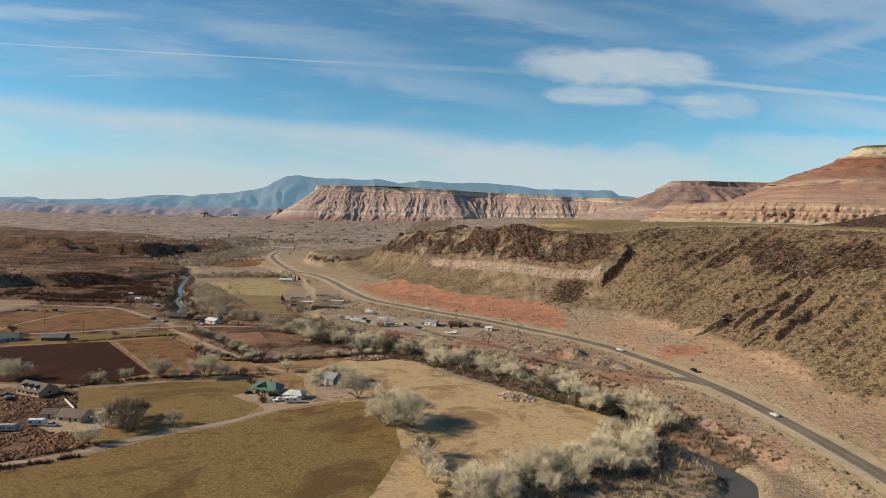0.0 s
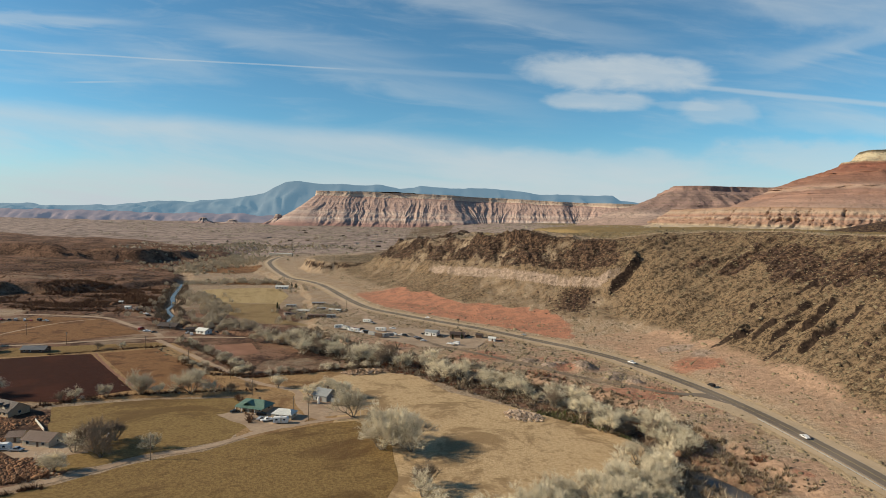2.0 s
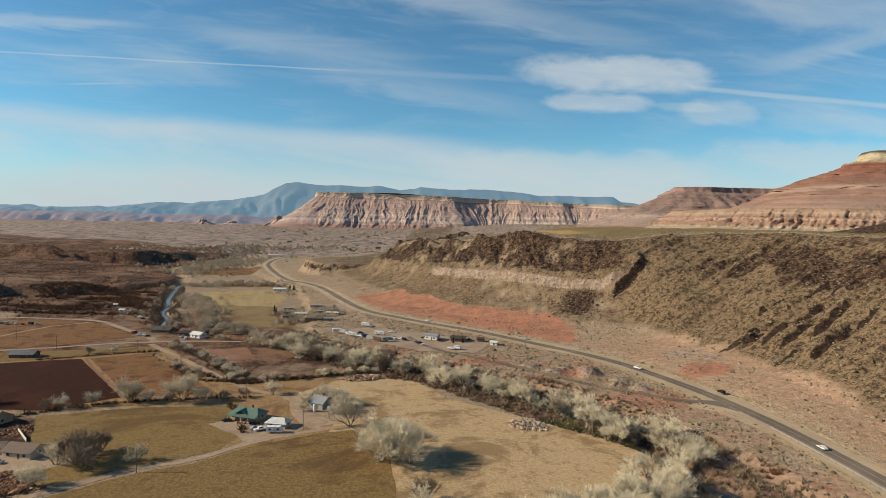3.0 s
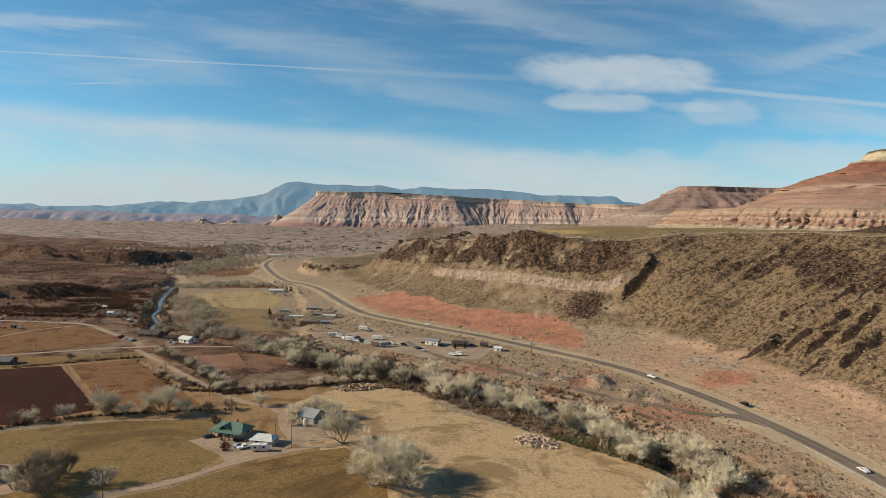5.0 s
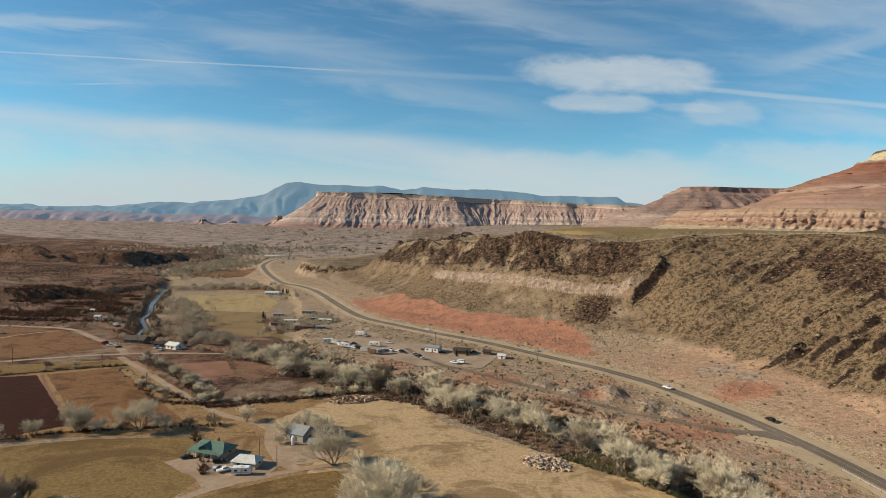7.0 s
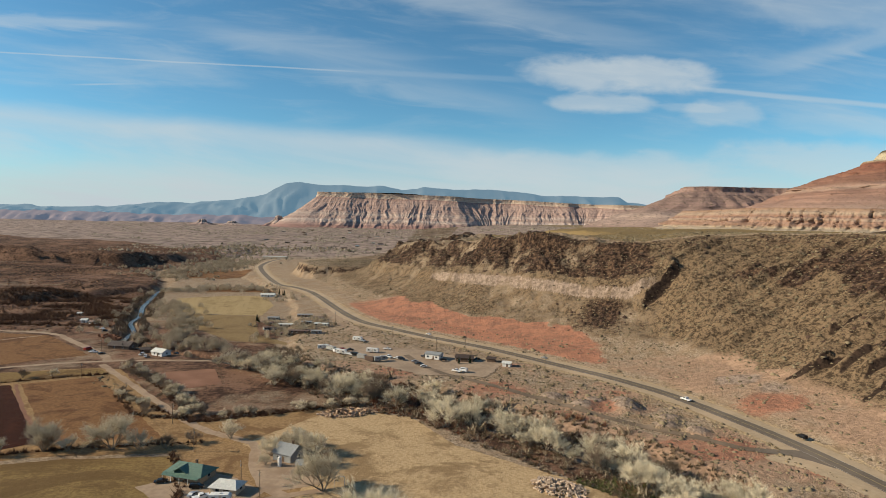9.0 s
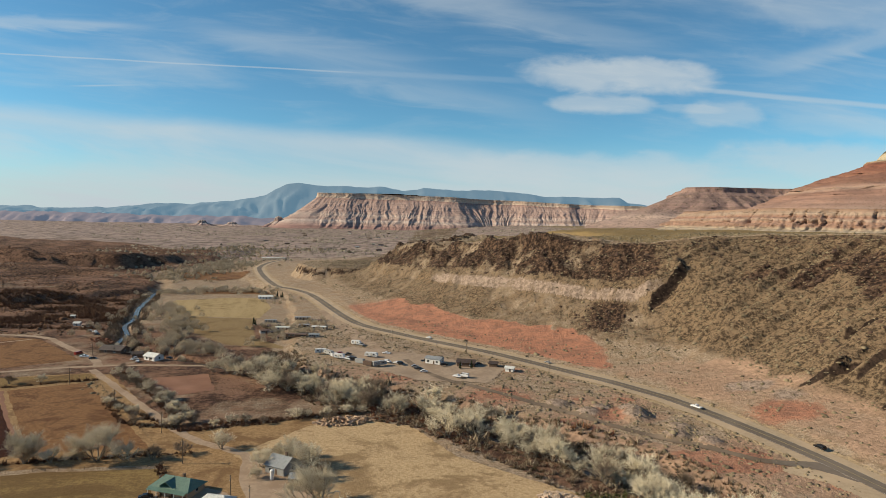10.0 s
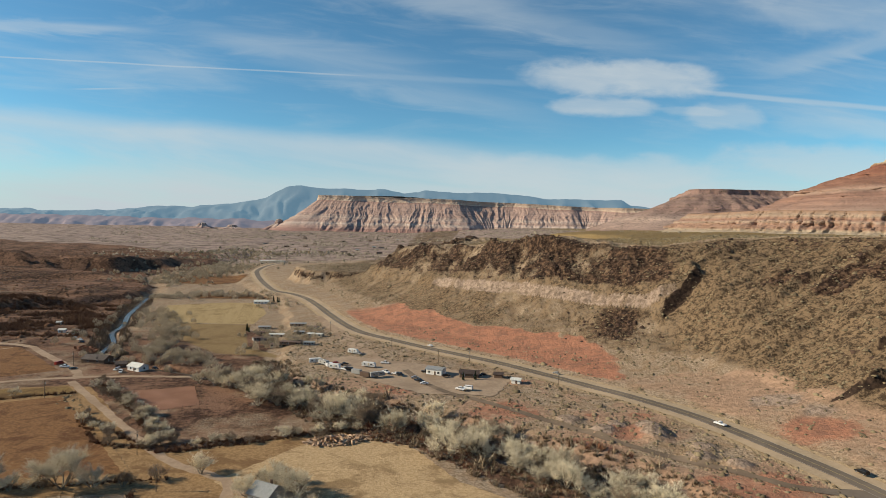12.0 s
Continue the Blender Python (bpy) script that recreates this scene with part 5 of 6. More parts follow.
def rubble_pile(name, label, mt, n, rx, ry, hz, seed, longer=2.5, size=0.7):
    """A heap of broken pieces, each a piece of its own under the heap."""
    rng = random.Random(seed)
    t = thing(name, label, "pile")
    shapes = []
    for i in range(6):
        bm = bmesh.new()
        box(bm, 0, 0, -0.5, 1, 1, 1, 0.12)
        for v in bm.verts:
            v.co += Vector([rng.uniform(-0.16, 0.16) for _ in range(3)])
        shapes.append(bm)
    meshes = []
    for bm in shapes:
        me = bpy.data.meshes.new("piece")
        bm.to_mesh(me)
        bm.free()
        me.materials.append(mt)
        meshes.append(me)
    for i in range(n):
        a, r = rng.uniform(0, 2 * math.pi), rng.random() ** 0.5
        ob = new("piece", rng.choice(meshes))
        ob.parent = t
        s = size * rng.uniform(0.5, 1.4)
        z = hz * (1 - r * r) * rng.random() + 0.2
        ob.matrix_basis = pose(r * rx * math.cos(a), r * ry * math.sin(a), z, rng.uniform(-30, 30), rng.uniform(-30, 30), rng.uniform(0, 360)) @ Matrix.Diagonal((s * rng.uniform(1, longer), s * 0.6, s * 0.55, 1))
    return t


# ---- green-roofed house and its yard ----
home = gable_house("low ranch house with a green metal roof and a shaded porch", 14.5, 8.4, 2.8, 2.2, TAN_P, R_GREEN, chimney=True, porch=2.2, hip=3.0, windows=5, eave=0.8)
bm = bmesh.new()
for s in (-1, 1):
    slab(bm, [(-1 + s * 3.0, -4.9, 3.2), (-1, -4.9, 5.0), (-1, 0.3, 5.0), (-1 + s * 3.0, 0.3, 3.2)], 0.12)
part("cross_gable", bm, R_GREEN, home)
at(home, -91.3, 306.5, -16, 0.11)
shop = gable_house("white metal-roofed garage with an open carport", 9.4, 6.4, 2.5, 1.5, CREAM_P, R_WHITE, category="garage", name="garage", windows=2, hip=2.4)
at(shop, -74.2, 296.0, -10, 0.11)
at(travel_trailer("white travel trailer parked beside a garage"), -73.5, 287.8, 5, 0.11)
at(vehicle("suv", "black", "black sport utility car parked by a porch"), -85.5, 297.5, 10, 0.11)
at(vehicle("pickup", "white", "white pickup truck parked on gravel", "pickup_truck"), -80.8, 290.0, 35, 0.11)
at(vehicle("sedan", "silver", "old tan sedan parked on gravel"), -84.2, 291.8, 65, 0.11)
at(vehicle("sedan", "black", "dark sedan parked beside a house"), -99.5, 301.0, 20, 0.11)
farm = gable_house("old grey farmhouse with a steep metal roof among bare trees", 8.5, 9.0, 3.2, 2.4, GREY_P, R_GREY, windows=2, chimney=True, eave=0.5)
at(farm, -61, 325.5, -25, 0.0)
at(gable_house("small shed with a tin roof", 4.5, 4.0, 2.3, 1.0, TAN_P, R_GREY, category="shed", name="shed", windows=1), -53, 316, 0, 0.0)
tank = thing("water_tank", "white upright water tank beside a farmhouse", "tank")
bm = tube(bmesh.new(), (0, 0, 0), (0, 0, 3.4), 0.75, 0.75, 14)
part("tank_body", bm, WHITE_P, tank)
part("tank_cap", tube(bmesh.new(), (0, 0, 3.4), (0, 0, 3.75), 0.75, 0.25, 14), WHITE_P, tank)
at(tank, -62.5, 317.2, 0, 0)
arch = thing("gate_frame", "tall white pipe gate frame beside a track", "gate")
for x in (-1.8, 1.8):
    part("post", tube(bmesh.new(), (x, 0, 0), (x, 0, 3.6), 0.1, 0.1), WHITE_P, arch)
part("beam", tube(bmesh.new(), (-1.9, 0, 3.6), (1.9, 0, 3.6), 0.1, 0.1), WHITE_P, arch)
at(arch, -37, 301, 20, 0)

# ---- houses beside the dark soil field ----
ranch = gable_house("long ranch house with a brown hipped roof and dormers", 17, 10, 2.9, 3.0, TAN_P, R_BROWN, windows=5, eave=0.7)
for x in (-4.5, 0, 4.5):
    dm = part("dormer", box(bmesh.new(), x, -3.2, 3.2, 1.7, 2.2, 1.5), CREAM_P, ranch)
    bm = bmesh.new()
    for s in (-1, 1):
        slab(bm, [(x + s * 1.2, -4.6, 4.5), (x, -4.6, 5.3), (x, -1.6, 5.3), (x + s * 1.2, -1.6, 4.5)], 0.1)
    part("dormer_roof", bm, R_BROWN, dm)
at(ranch, -205, 295, -22, 0)
bung = gable_house("cream stucco bungalow with a tan shingle roof", 12, 9, 2.8, 2.0, CREAM_P, R_TAN, windows=3, eave=0.7)
at(bung, -163, 259, -8, 0)
at(gable_house("small cream garage with a tan roof", 5.5, 7.0, 2.5, 1.2, CREAM_P, R_TAN, category="garage", name="garage", windows=1), -176, 262, 12, 0)
at(travel_trailer("white house trailer with a single window", 7.5), -174.5, 250.5, 8, 0)
at(travel_trailer("long low grey trailer in a yard", 8.0, GREY_P), -182, 243.5, 4, 0)
at(vehicle("sedan", "white", "white sedan parked in a dirt yard"), -150.5, 258, 70, 0)
for i, (x, y, r, sh, c) in enumerate([(-216, 289, 30, "pickup", "black"), (-213, 286, 35, "sedan", "silver"), (-210, 283, 60, "suv", "black"), (-168, 250, 0, "pickup", "silver")]):
    at(vehicle(sh, c, f"{ {'black': 'black', 'silver': 'grey'}[c]} {sh} parked near a ranch house" if sh != "suv" else "black sport utility car parked near a ranch house"), x, y, r, 0)
for a, b in (((-184, 284), (-172, 272)), ((-143, 272), (-138, 258))):
    d = Vector(b) - Vector(a)
    wl = thing("yard_wall", "low pale block yard wall", "wall")
    part("wall_body", box(bmesh.new(), 0, 0, 0, d.length, 0.25, 1.1), CREAM_P, wl)
    part("wall_cap", box(bmesh.new(), 0, 0, 1.1, d.length + 0.1, 0.35, 0.1), WHITE_P, wl)
    at(wl, (a[0] + b[0]) / 2, (a[1] + b[1]) / 2, math.degrees(math.atan2(d.y, d.x)), 0)
barn = gable_house("grey barn roof with dark openings beside a field", 15, 8, 2.4, 1.8, BROWN_P, R_DARK, category="barn", name="barn", windows=4)
at(barn, -276, 417, 5, 0)
at(gable_house("grey house with a blue-grey roof beside a red field", 14, 9, 2.6, 2.4, GREY_P, R_DARK), -306, 411, 25, 0)
for i in range(7):
    ob = vehicle(("pickup", "sedan", "van")[i % 3], ("red", "black", "silver", "white")[i % 4], ("dusty old pickup truck at a field edge", "dusty old sedan at a field edge", "dusty old van at a field edge")[i % 3], ("pickup_truck", "car", "van")[i % 3])
    at(ob, -384 + i * 6.5, 529 + 1.5 * (i % 2), 80 + 15 * i, 0)

# ---- farm cluster by the river ----
for lx, ly, h, x, y, r, wall, roof, lab in ((10, 7, 2.8, -192, 491, -25, WHITE_P, R_WHITE, "white clapboard cottage by a dirt track"), (16, 9, 2.7, -228, 509, -8, BROWN_P, R_BROWN, "low dark barn with a rusty brown roof"), (5, 4, 2.3, -314, 605, 5, WHITE_P, R_WHITE, "small white farm building near the river"),
                                            (4.5, 3.5, 2.3, -303, 598, -20, WHITE_P, R_TAN, "small white shed on a farm"), (3.5, 3, 2.3, -340, 640, 10, CREAM_P, R_WHITE, "small pale outbuilding near the river"), (6, 5, 2.4, -206, 498, 15, BROWN_P, R_BROWN, "small dark wooden shed")):
    at(gable_house(lab, lx, ly, h, ly * 0.24, wall, roof, windows=2), x, y, r, 0)
for i, (x, y) in enumerate([(-239, 493), (-231, 489), (-247, 500), (-288, 580), (-281, 575), (-274, 566), (-304, 606), (-204, 489), (-199, 484), (-183, 494)]):
    k = ("pickup", "sedan", "van", "suv")[i % 4]
    at(vehicle(k, ("white", "black", "red", "silver")[i % 4], {"pickup": "white farm pickup truck by a barn", "sedan": "dark sedan parked by a farm track", "van": "red van parked by a farm track", "suv": "grey sport utility car by a farmhouse"}[k], {"pickup": "pickup_truck", "van": "van"}.get(k, "car")), x, y, 37 * i, 0)
at(rubble_pile("scrap_heap", "rusty brown heap of scrap and stacked timber", RUST, 60, 14, 5, 1.6, 4, 2.5, 1.4), -258, 545, -35, 0)

# ---- mobile homes above the field ----
for i, (x, y, r, ln, roof, wall) in enumerate([(-137, 606, 3, 20, R_WHITE, CREAM_P), (-105, 591, -8, 14, R_WHITE, CREAM_P), (-151, 614, 10, 12, R_TAN, TAN_P), (-117, 564, -4, 18, R_TAN, BROWN_P), (-103, 562, 5, 9, R_GREY, GREY_P), (-120, 601, 5, 10, R_GREY, TAN_P),
                                               (-128, 566, 0, 10, R_TAN, CREAM_P), (-131, 640, 8, 16, R_GREY, TAN_P), (-115, 625, -20, 12, R_TAN, CREAM_P), (-142, 585, 15, 8, R_BROWN, BROWN_P), (-150, 590, 30, 9, R_TAN, GREY_P), (-160, 640, 5, 12, R_GREY, CREAM_P)]):
    at(gable_house(("pale mobile home with a flat white roof", "tan mobile home under bare trees", "weathered mobile home with additions")[i % 3], ln * 0.85, 5.5, 2.2, 0.5, wall, roof, category="mobile home", name="mobile_home", windows=4, eave=0.3, group="mobile homes above the field"), x, y, r)
at(gable_house("white house beside dark conifers at the end of a field", 16, 8, 3, 1.2, WHITE_P, R_WHITE, windows=4), -213, 797, 5)
at(gable_house("long low flat-roofed yellow building beside the highway", 52, 12, 5, 0.6, CREAM_P, R_WHITE, category="building", name="roadside_building", windows=9, eave=0.3), -374, 1375, -4)

# ---- storage yard ----
at(gable_house("white metal workshop with a grey roll-up front", 10, 7, 3.4, 0.8, WHITE_P, R_GREY, category="workshop", name="workshop", windows=3), -8, 482, -22, 4.0)
at(gable_house("low brown house behind two dark conifers", 11, 7, 2.8, 1.4, BROWN_P, R_BROWN, windows=3), 12, 477, -10)
at(gable_house("small dark shed on bare ground", 5, 4, 2.5, 0.8, BROWN_P, R_BROWN, category="shed", name="shed", windows=1), 29, 475, -15)
at(gable_house("small white shed on bare ground", 5, 4, 2.3, 0.8, WHITE_P, R_WHITE, category="shed", name="shed", windows=1), 38, 464, -20)
YARD = [(-85, 503, "trailer", "white"), (-79, 499, "trailer", "grey"), (-74, 494, "van", "white"), (-70, 489, "trailer", "white"), (-64, 486, "pickup", "white"), (-60, 484, "van", "black"), (-55, 478, "box", "grey"), (-49, 472, "box", "dark"), (-46, 476, "sedan", "black"),
        (-42, 472, "trailer", "grey"), (-38, 481, "pickup", "white"), (-32, 478, "sedan", "white"), (-29, 476, "suv", "black"), (-50, 495, "trailer", "white"), (-41, 504, "pickup", "white"), (-66, 533, "trailer", "white"), (-62, 530, "pickup", "silver"), (-72, 502, "sedan", "red"),
        (-66, 498, "pickup", "black"), (-20, 470, "sedan", "silver"), (-17, 463, "pickup", "black"), (-14, 458, "sedan", "white"), (6, 448, "pickup", "white"), (10, 449, "van", "white"), (-14, 484, "pickup", "black"), (-2, 475, "suv", "black"), (20, 480, "sedan", "black")]
rng = random.Random(5)
for x, y, k, c in YARD:
    if k == "trailer":
        ob = travel_trailer(f"{c} camper trailer stored in a gravel yard", rng.uniform(6.5, 9), WHITE_P if c == "white" else GREY_P)
    elif k == "box":
        ob = thing("shipping_container", f"{c} steel shipping container in a yard", "container")
        mt_box = GREY_P if c == "grey" else BROWN_P
        part("container_body", box(bmesh.new(), 0, 0, 0.1, 6.1, 2.44, 2.5, 0.04), mt_box, ob)
        for s in (-0.6, 0.6):
            part("container_door", box(bmesh.new(), 3.07, s, 0.2, 0.06, 1.14, 2.3), mt_box, ob)
    else:
        ob = vehicle(k, c, {"sedan": f"{c} sedan parked in a gravel yard", "suv": f"{c} sport utility car in a yard", "pickup": f"{c} pickup truck in a gravel yard", "van": f"{c} van in a gravel yard"}[k], {"pickup": "pickup_truck", "van": "van"}.get(k, "car"))
    at(ob, x, y, rng.choice([-30, -20, 10, 40, 150]) + rng.uniform(-15, 15), max(height(x, y), 4.0))

# ---- cars on the highway, poles, guard rail, piles ----
for x, y, r, sh, c, lab in ((155.0, 268, 95, "sedan", "white", "white sedan driving on the highway"), (150, 345, 104, "suv", "black", "black car driving on the highway"), (122, 396, 120, "pickup", "white", "white pickup truck driving on the highway"), (64.5, 485, 137, "sedan", "silver", "silver car driving on the highway"), (-14, 558, 140, "sedan", "white", "white car driving on the highway")):
    at(vehicle(sh, c, lab), x, y, r, 5.35 if y > 300 and y < 380 else 5.15 if y < 440 else 4.65)
pole = None
for i, (x, y) in enumerate([(-270, 440), (-208, 430), (-161, 391), (-123, 360), (-100, 329), (-70.7, 299), (-62, 292), (-112, 244.5), (-236, 497), (-41, 544), (-7, 503), (13, 507), (-97, 610), (-320, 470), (60, 455), (-185, 505)]):
    if pole is None:
        pole = at(utility_pole(), x, y, 30)
    else:
        again(pole, x, y, 30 + 17 * i)
rail = thing("guard_rail", "galvanised steel guard rail along the highway", "guard rail")
line = [p for p in smooth_line([(q[0], q[1], q[2]) for q in ROAD if 60 <= q[1] <= 400], 4.0) if 190 < p.y < 300]
bm = bmesh.new()
last = None
post_mesh = None
for a, b in zip(line, line[1:]):
    d = (b - a).normalized()
    sd = Vector((d.y, -d.x, 0)) * -6.2
    ring = [bm.verts.new(a + sd + Vector((o * d.y, -o * d.x, z))) for o, z in ((0, .45), (.06, .52), (0, .6), (.06, .68), (0, .76), (-.05, .6))]
    if last:
        for i in range(6):
            bm.faces.new((last[i], last[(i + 1) % 6], ring[(i + 1) % 6], ring[i]))
    last = ring
    if post_mesh is None:
        post_mesh = part("post", box(bmesh.new(), 0, 0, -0.4, 0.15, 0.15, 1.1), WOOD, rail)
        post_mesh.location = a + sd
    else:
        o = new("post", post_mesh.data)
        o.parent = rail
        o.location = a + sd
part("rail", bm, STEEL, rail)
STONE = material("pale_broken_stone", (0.48, 0.38, 0.29), (0.36, 0.26, 0.19), 0.8, vary=0.25)
BRUSH = material("bleached_wood_debris", (0.45, 0.32, 0.22), (0.26, 0.17, 0.11), 0.8, vary=0.3)
at(rubble_pile("stone_pile", "heap of pale broken stone beside the thicket", STONE, 240, 10, 7, 2.6, 1, 1.8, 1.0), 40, 304, -35, 0)
at(rubble_pile("brush_pile", "heap of dead branches and earth", BRUSH, 170, 14, 6, 2.0, 2, 4.0, 1.1), -47, 380, 15, 0)


def fence(label, pts, spacing, mt, h=1.3, rails=3):
    """Posts, each a part, and rails between them."""
    t = thing("fence", label, "fence")
    proto = None
    bm = bmesh.new()
    for a, b in zip(pts, pts[1:]):
        a, b = Vector((*a, 0)), Vector((*b, 0))
        k = max(1, int((b - a).length / spacing))
        for i in range(k):
            p = a.lerp(b, i / k)
            p.z = height(p.x, p.y)
            if proto is None:
                proto = part("post", tube(bmesh.new(), (0, 0, -0.2), (0, 0, h), 0.07, 0.06), mt, t)
                proto.location = p
            else:
                o = new("post", proto.data)
                o.parent = t
                o.location = p
        for r in range(rails):
            z = h * (r + 0.8) / rails - 0.1
            tube(bm, a + Vector((0, 0, height(a.x, a.y) + z)), b + Vector((0, 0, height(b.x, b.y) + z)), 0.01, 0.01, 4)
    part("rail", bm, mt, t)
    return t


fence("weathered pipe fence round a red earth paddock", [(-171, 447), (-143, 459), (-124, 425), (-148, 408), (-171, 447)], 3.0, WOOD)
fence("weathered wire fence along a pasture", [(-189, 305), (-150, 319), (-107, 326), (-86, 288)], 4.0, WOOD)
fence("weathered wire fence along a field", [(-238, 414), (-199, 439), (-117, 344)], 4.5, WOOD)

# ---- plants ----
BARK = material("grey_bark", (0.27, 0.225, 0.17), (0.17, 0.14, 0.105), 2.0, bump=0.4, vary=0.2)
TWIG = material("pale_winter_twigs", (0.72, 0.64, 0.48), (0.56, 0.49, 0.36), 0.4, bump=0, vary=0.22)
TWIG_BROWN = material("brown_winter_twigs", (0.27, 0.205, 0.145), (0.19, 0.14, 0.10), 0.4, bump=0, vary=0.25)
NEEDLE = material("dark_conifer_needles", (0.025, 0.035, 0.018), (0.04, 0.05, 0.025), 1.0, bump=0, vary=0.2)


class Soup:
    """Triangles collected for one mesh."""

    def __init__(self):
        self.v, self.f = [], []

    def tube(self, a, b, r0, r1, sides=3):
        q = (b - a).to_track_quat("Z", "Y").to_matrix()
        i = len(self.v)
        for c, r in ((a, r0), (b, r1)):
            for k in range(sides):
                w = 2 * math.pi * k / sides
                self.v.append(c + q @ Vector((r * math.cos(w), r * math.sin(w), 0)))
        for k in range(sides):
            j = (k + 1) % sides
            self.f += [(i + k, i + j, i + sides + j), (i + k, i + sides + j, i + sides + k)]

    def sliver(self, a, b, w, rng):
        d = b - a
        s = d.cross(Vector((rng.uniform(-1, 1), rng.uniform(-1, 1), rng.uniform(-1, 1)))).normalized() * w
        i = len(self.v)
        self.v += [a - s, a + s, b]
        self.f.append((i, i + 1, i + 2))

    def mesh(self, name, mt):
        me = array_mesh(name, np.array([tuple(p) for p in self.v]), np.array(self.f))
        me.materials.append(mt)
        return me


def bare_tree(seed, h, spread, stems, splits, twigs, twig_mt, label, twig_w=0.035, name="bare_tree", category="tree"):
    """A leafless tree: stems from the base, limbs dividing twice or thrice, sprays of twigs at their ends."""
    rng = random.Random(seed)
    wood, fine = Soup(), Soup()

    def grow(p, d, ln, r, level):
        segs = (3, 2)[level] if level < 2 else 1
        for k in range(segs):
            d = (d + Vector((rng.gauss(0, .16), rng.gauss(0, .16), rng.gauss(0.05, .1)))).normalized()
            q = p + d * ln / segs
            if level >= 3:
                wood.sliver(p, q, r * 1.4, rng)
            else:
                wood.tube(p, q, r * (1 - 0.6 * k / segs), r * (1 - 0.6 * (k + 1) / segs), 5 if level == 0 else 3)
            if level >= len(splits) - 1:
                for _ in range(twigs if level >= len(splits) else twigs // 2):
                    w = (d + Vector((rng.gauss(0, .55), rng.gauss(0, .55), rng.gauss(.15, .4)))).normalized()
                    s = p.lerp(q, rng.random())
                    fine.sliver(s, s + w * h * rng.uniform(.08, .2), twig_w * rng.uniform(.6, 1.3), rng)
            p = q
        if level < len(splits):
            for _ in range(splits[level]):
                w = (d + Vector((rng.gauss(0, .5), rng.gauss(0, .5), rng.gauss(.12, .3)))).normalized()
                grow(p - d * ln * rng.uniform(0, .6), w, ln * rng.uniform(.55, .85), r * .42, level + 1)

    for s in range(stems):
        a = 2 * math.pi * (s + rng.random() * .6) / stems
        d = Vector((math.cos(a) * spread, math.sin(a) * spread, 1)).normalized()
        grow(Vector((math.cos(a) * .2, math.sin(a) * .2, -0.2)), d, h * rng.uniform(.38, .5), h * .022 + .05, 0)
    t = thing(name, label, category)
    for nm, soup, mt in (("trunk", wood, BARK), ("crown", fine, twig_mt)):
        ob = new(nm, soup.mesh(nm, mt))
        ob.parent = t
    return t


def conifer(seed, h, label):
    rng = random.Random(seed)
    wood, fine = Soup(), Soup()
    wood.tube(Vector((0, 0, -0.2)), Vector((0, 0, h * .95)), h * .03, .03, 6)
    for i in range(360):
        f = rng.random() ** .8
        z = h * (.08 + .9 * f)
        a = rng.uniform(0, 6.3)
        r = h * .2 * (1 - f) * rng.uniform(.5, 1.15) + .15
        p = Vector((0, 0, z))
        q = Vector((math.cos(a) * r, math.sin(a) * r, z - r * .15 + rng.uniform(0, .3)))
        fine.sliver(p.lerp(q, .2), q, .24, rng)
        fine.sliver(p.lerp(q, .5), q + Vector((rng.gauss(0, .2), rng.gauss(0, .2), rng.gauss(0, .3))), .2, rng)
    t = thing("conifer", label, "tree")
    for nm, soup, mt in (("trunk", wood, BARK), ("crown", fine, NEEDLE)):
        ob = new(nm, soup.mesh(nm, mt))
        ob.parent = t
    return t


class Stand:
    """Prototypes of one kind, set out one after another; the first use of each is the prototype itself."""

    def __init__(self, protos):
        self.protos, self.used, self.i = protos, set(), 0

    def plant(self, x, y, scale, rng, z=None):
        k = self.i % len(self.protos)
        self.i += 1
        fn = at if k not in self.used else again
        self.used.add(k)
        return fn(self.protos[k], x, y, rng.uniform(0, 360), z, scale)


rng = random.Random(11)
BIG = Stand([bare_tree(21 + i, 13.0, 0.65, 5, (5, 5, 5), 20, TWIG, "large bare cottonwood with a pale grey spreading crown", 0.02) for i in range(4)])
MID = Stand([bare_tree(41 + i, 8.0, 0.6, 4, (5, 5, 3), 14, TWIG, "bare pale cottonwood in the river thicket", 0.019) for i in range(6)])
DARKT = Stand([bare_tree(61 + i, 7.0, 0.5, 4, (5, 5, 3), 13, TWIG_BROWN, "leafless brown tree beside a field", 0.02) for i in range(4)])
CONIF = Stand([conifer(5 + i, 6.0, "dark green conifer beside a house") for i in range(3)])

for x, y, s in [(-20, 264, 1.1), (-12, 258, 1.0), (-24, 259, 0.8), (-42, 298, .85), (-52.5, 329, .6), (-60, 333, .6), (-68.5, 327, .45), (-68, 318, .25), (-142, 232, 0.5), (-234, 319, .8), (-133, 330, .85), (-158, 326, .7)]:
    BIG.plant(x, y, s * 1.25, rng, 0)
for x, y, s in [(-5, 226, 1.35), (-6, 219, 1.15), (-3, 211, 1.0), (-1, 204, .95)]:
    (DARKT if s > 1.2 else MID).plant(x, y, s, rng, 0)
for x, y, s in [(-138, 251, 1.9), (-132, 246, 1.5), (-141, 258, 1.6), (-136, 263, 1.3), (-145, 250, 1.2), (-185, 314, .9), (-173, 321, 1.0), (-157, 327, .8), (-149, 327, .8), (-123, 331, 1.05), (-113, 332, .9), (-104, 338, .8), (-91, 344, 1.0), (-117, 255, .9), (-191, 312, .8), (-139, 329, .7), (-240, 428, .8), (-226, 433, .6), (-45, 318, .8), (-67, 338, .6), (-330, 428, 1.2), (-318, 432, 1.1)]:
    (MID if rng.random() < .5 and s < 1.3 else DARKT).plant(x, y, s, rng, 0)


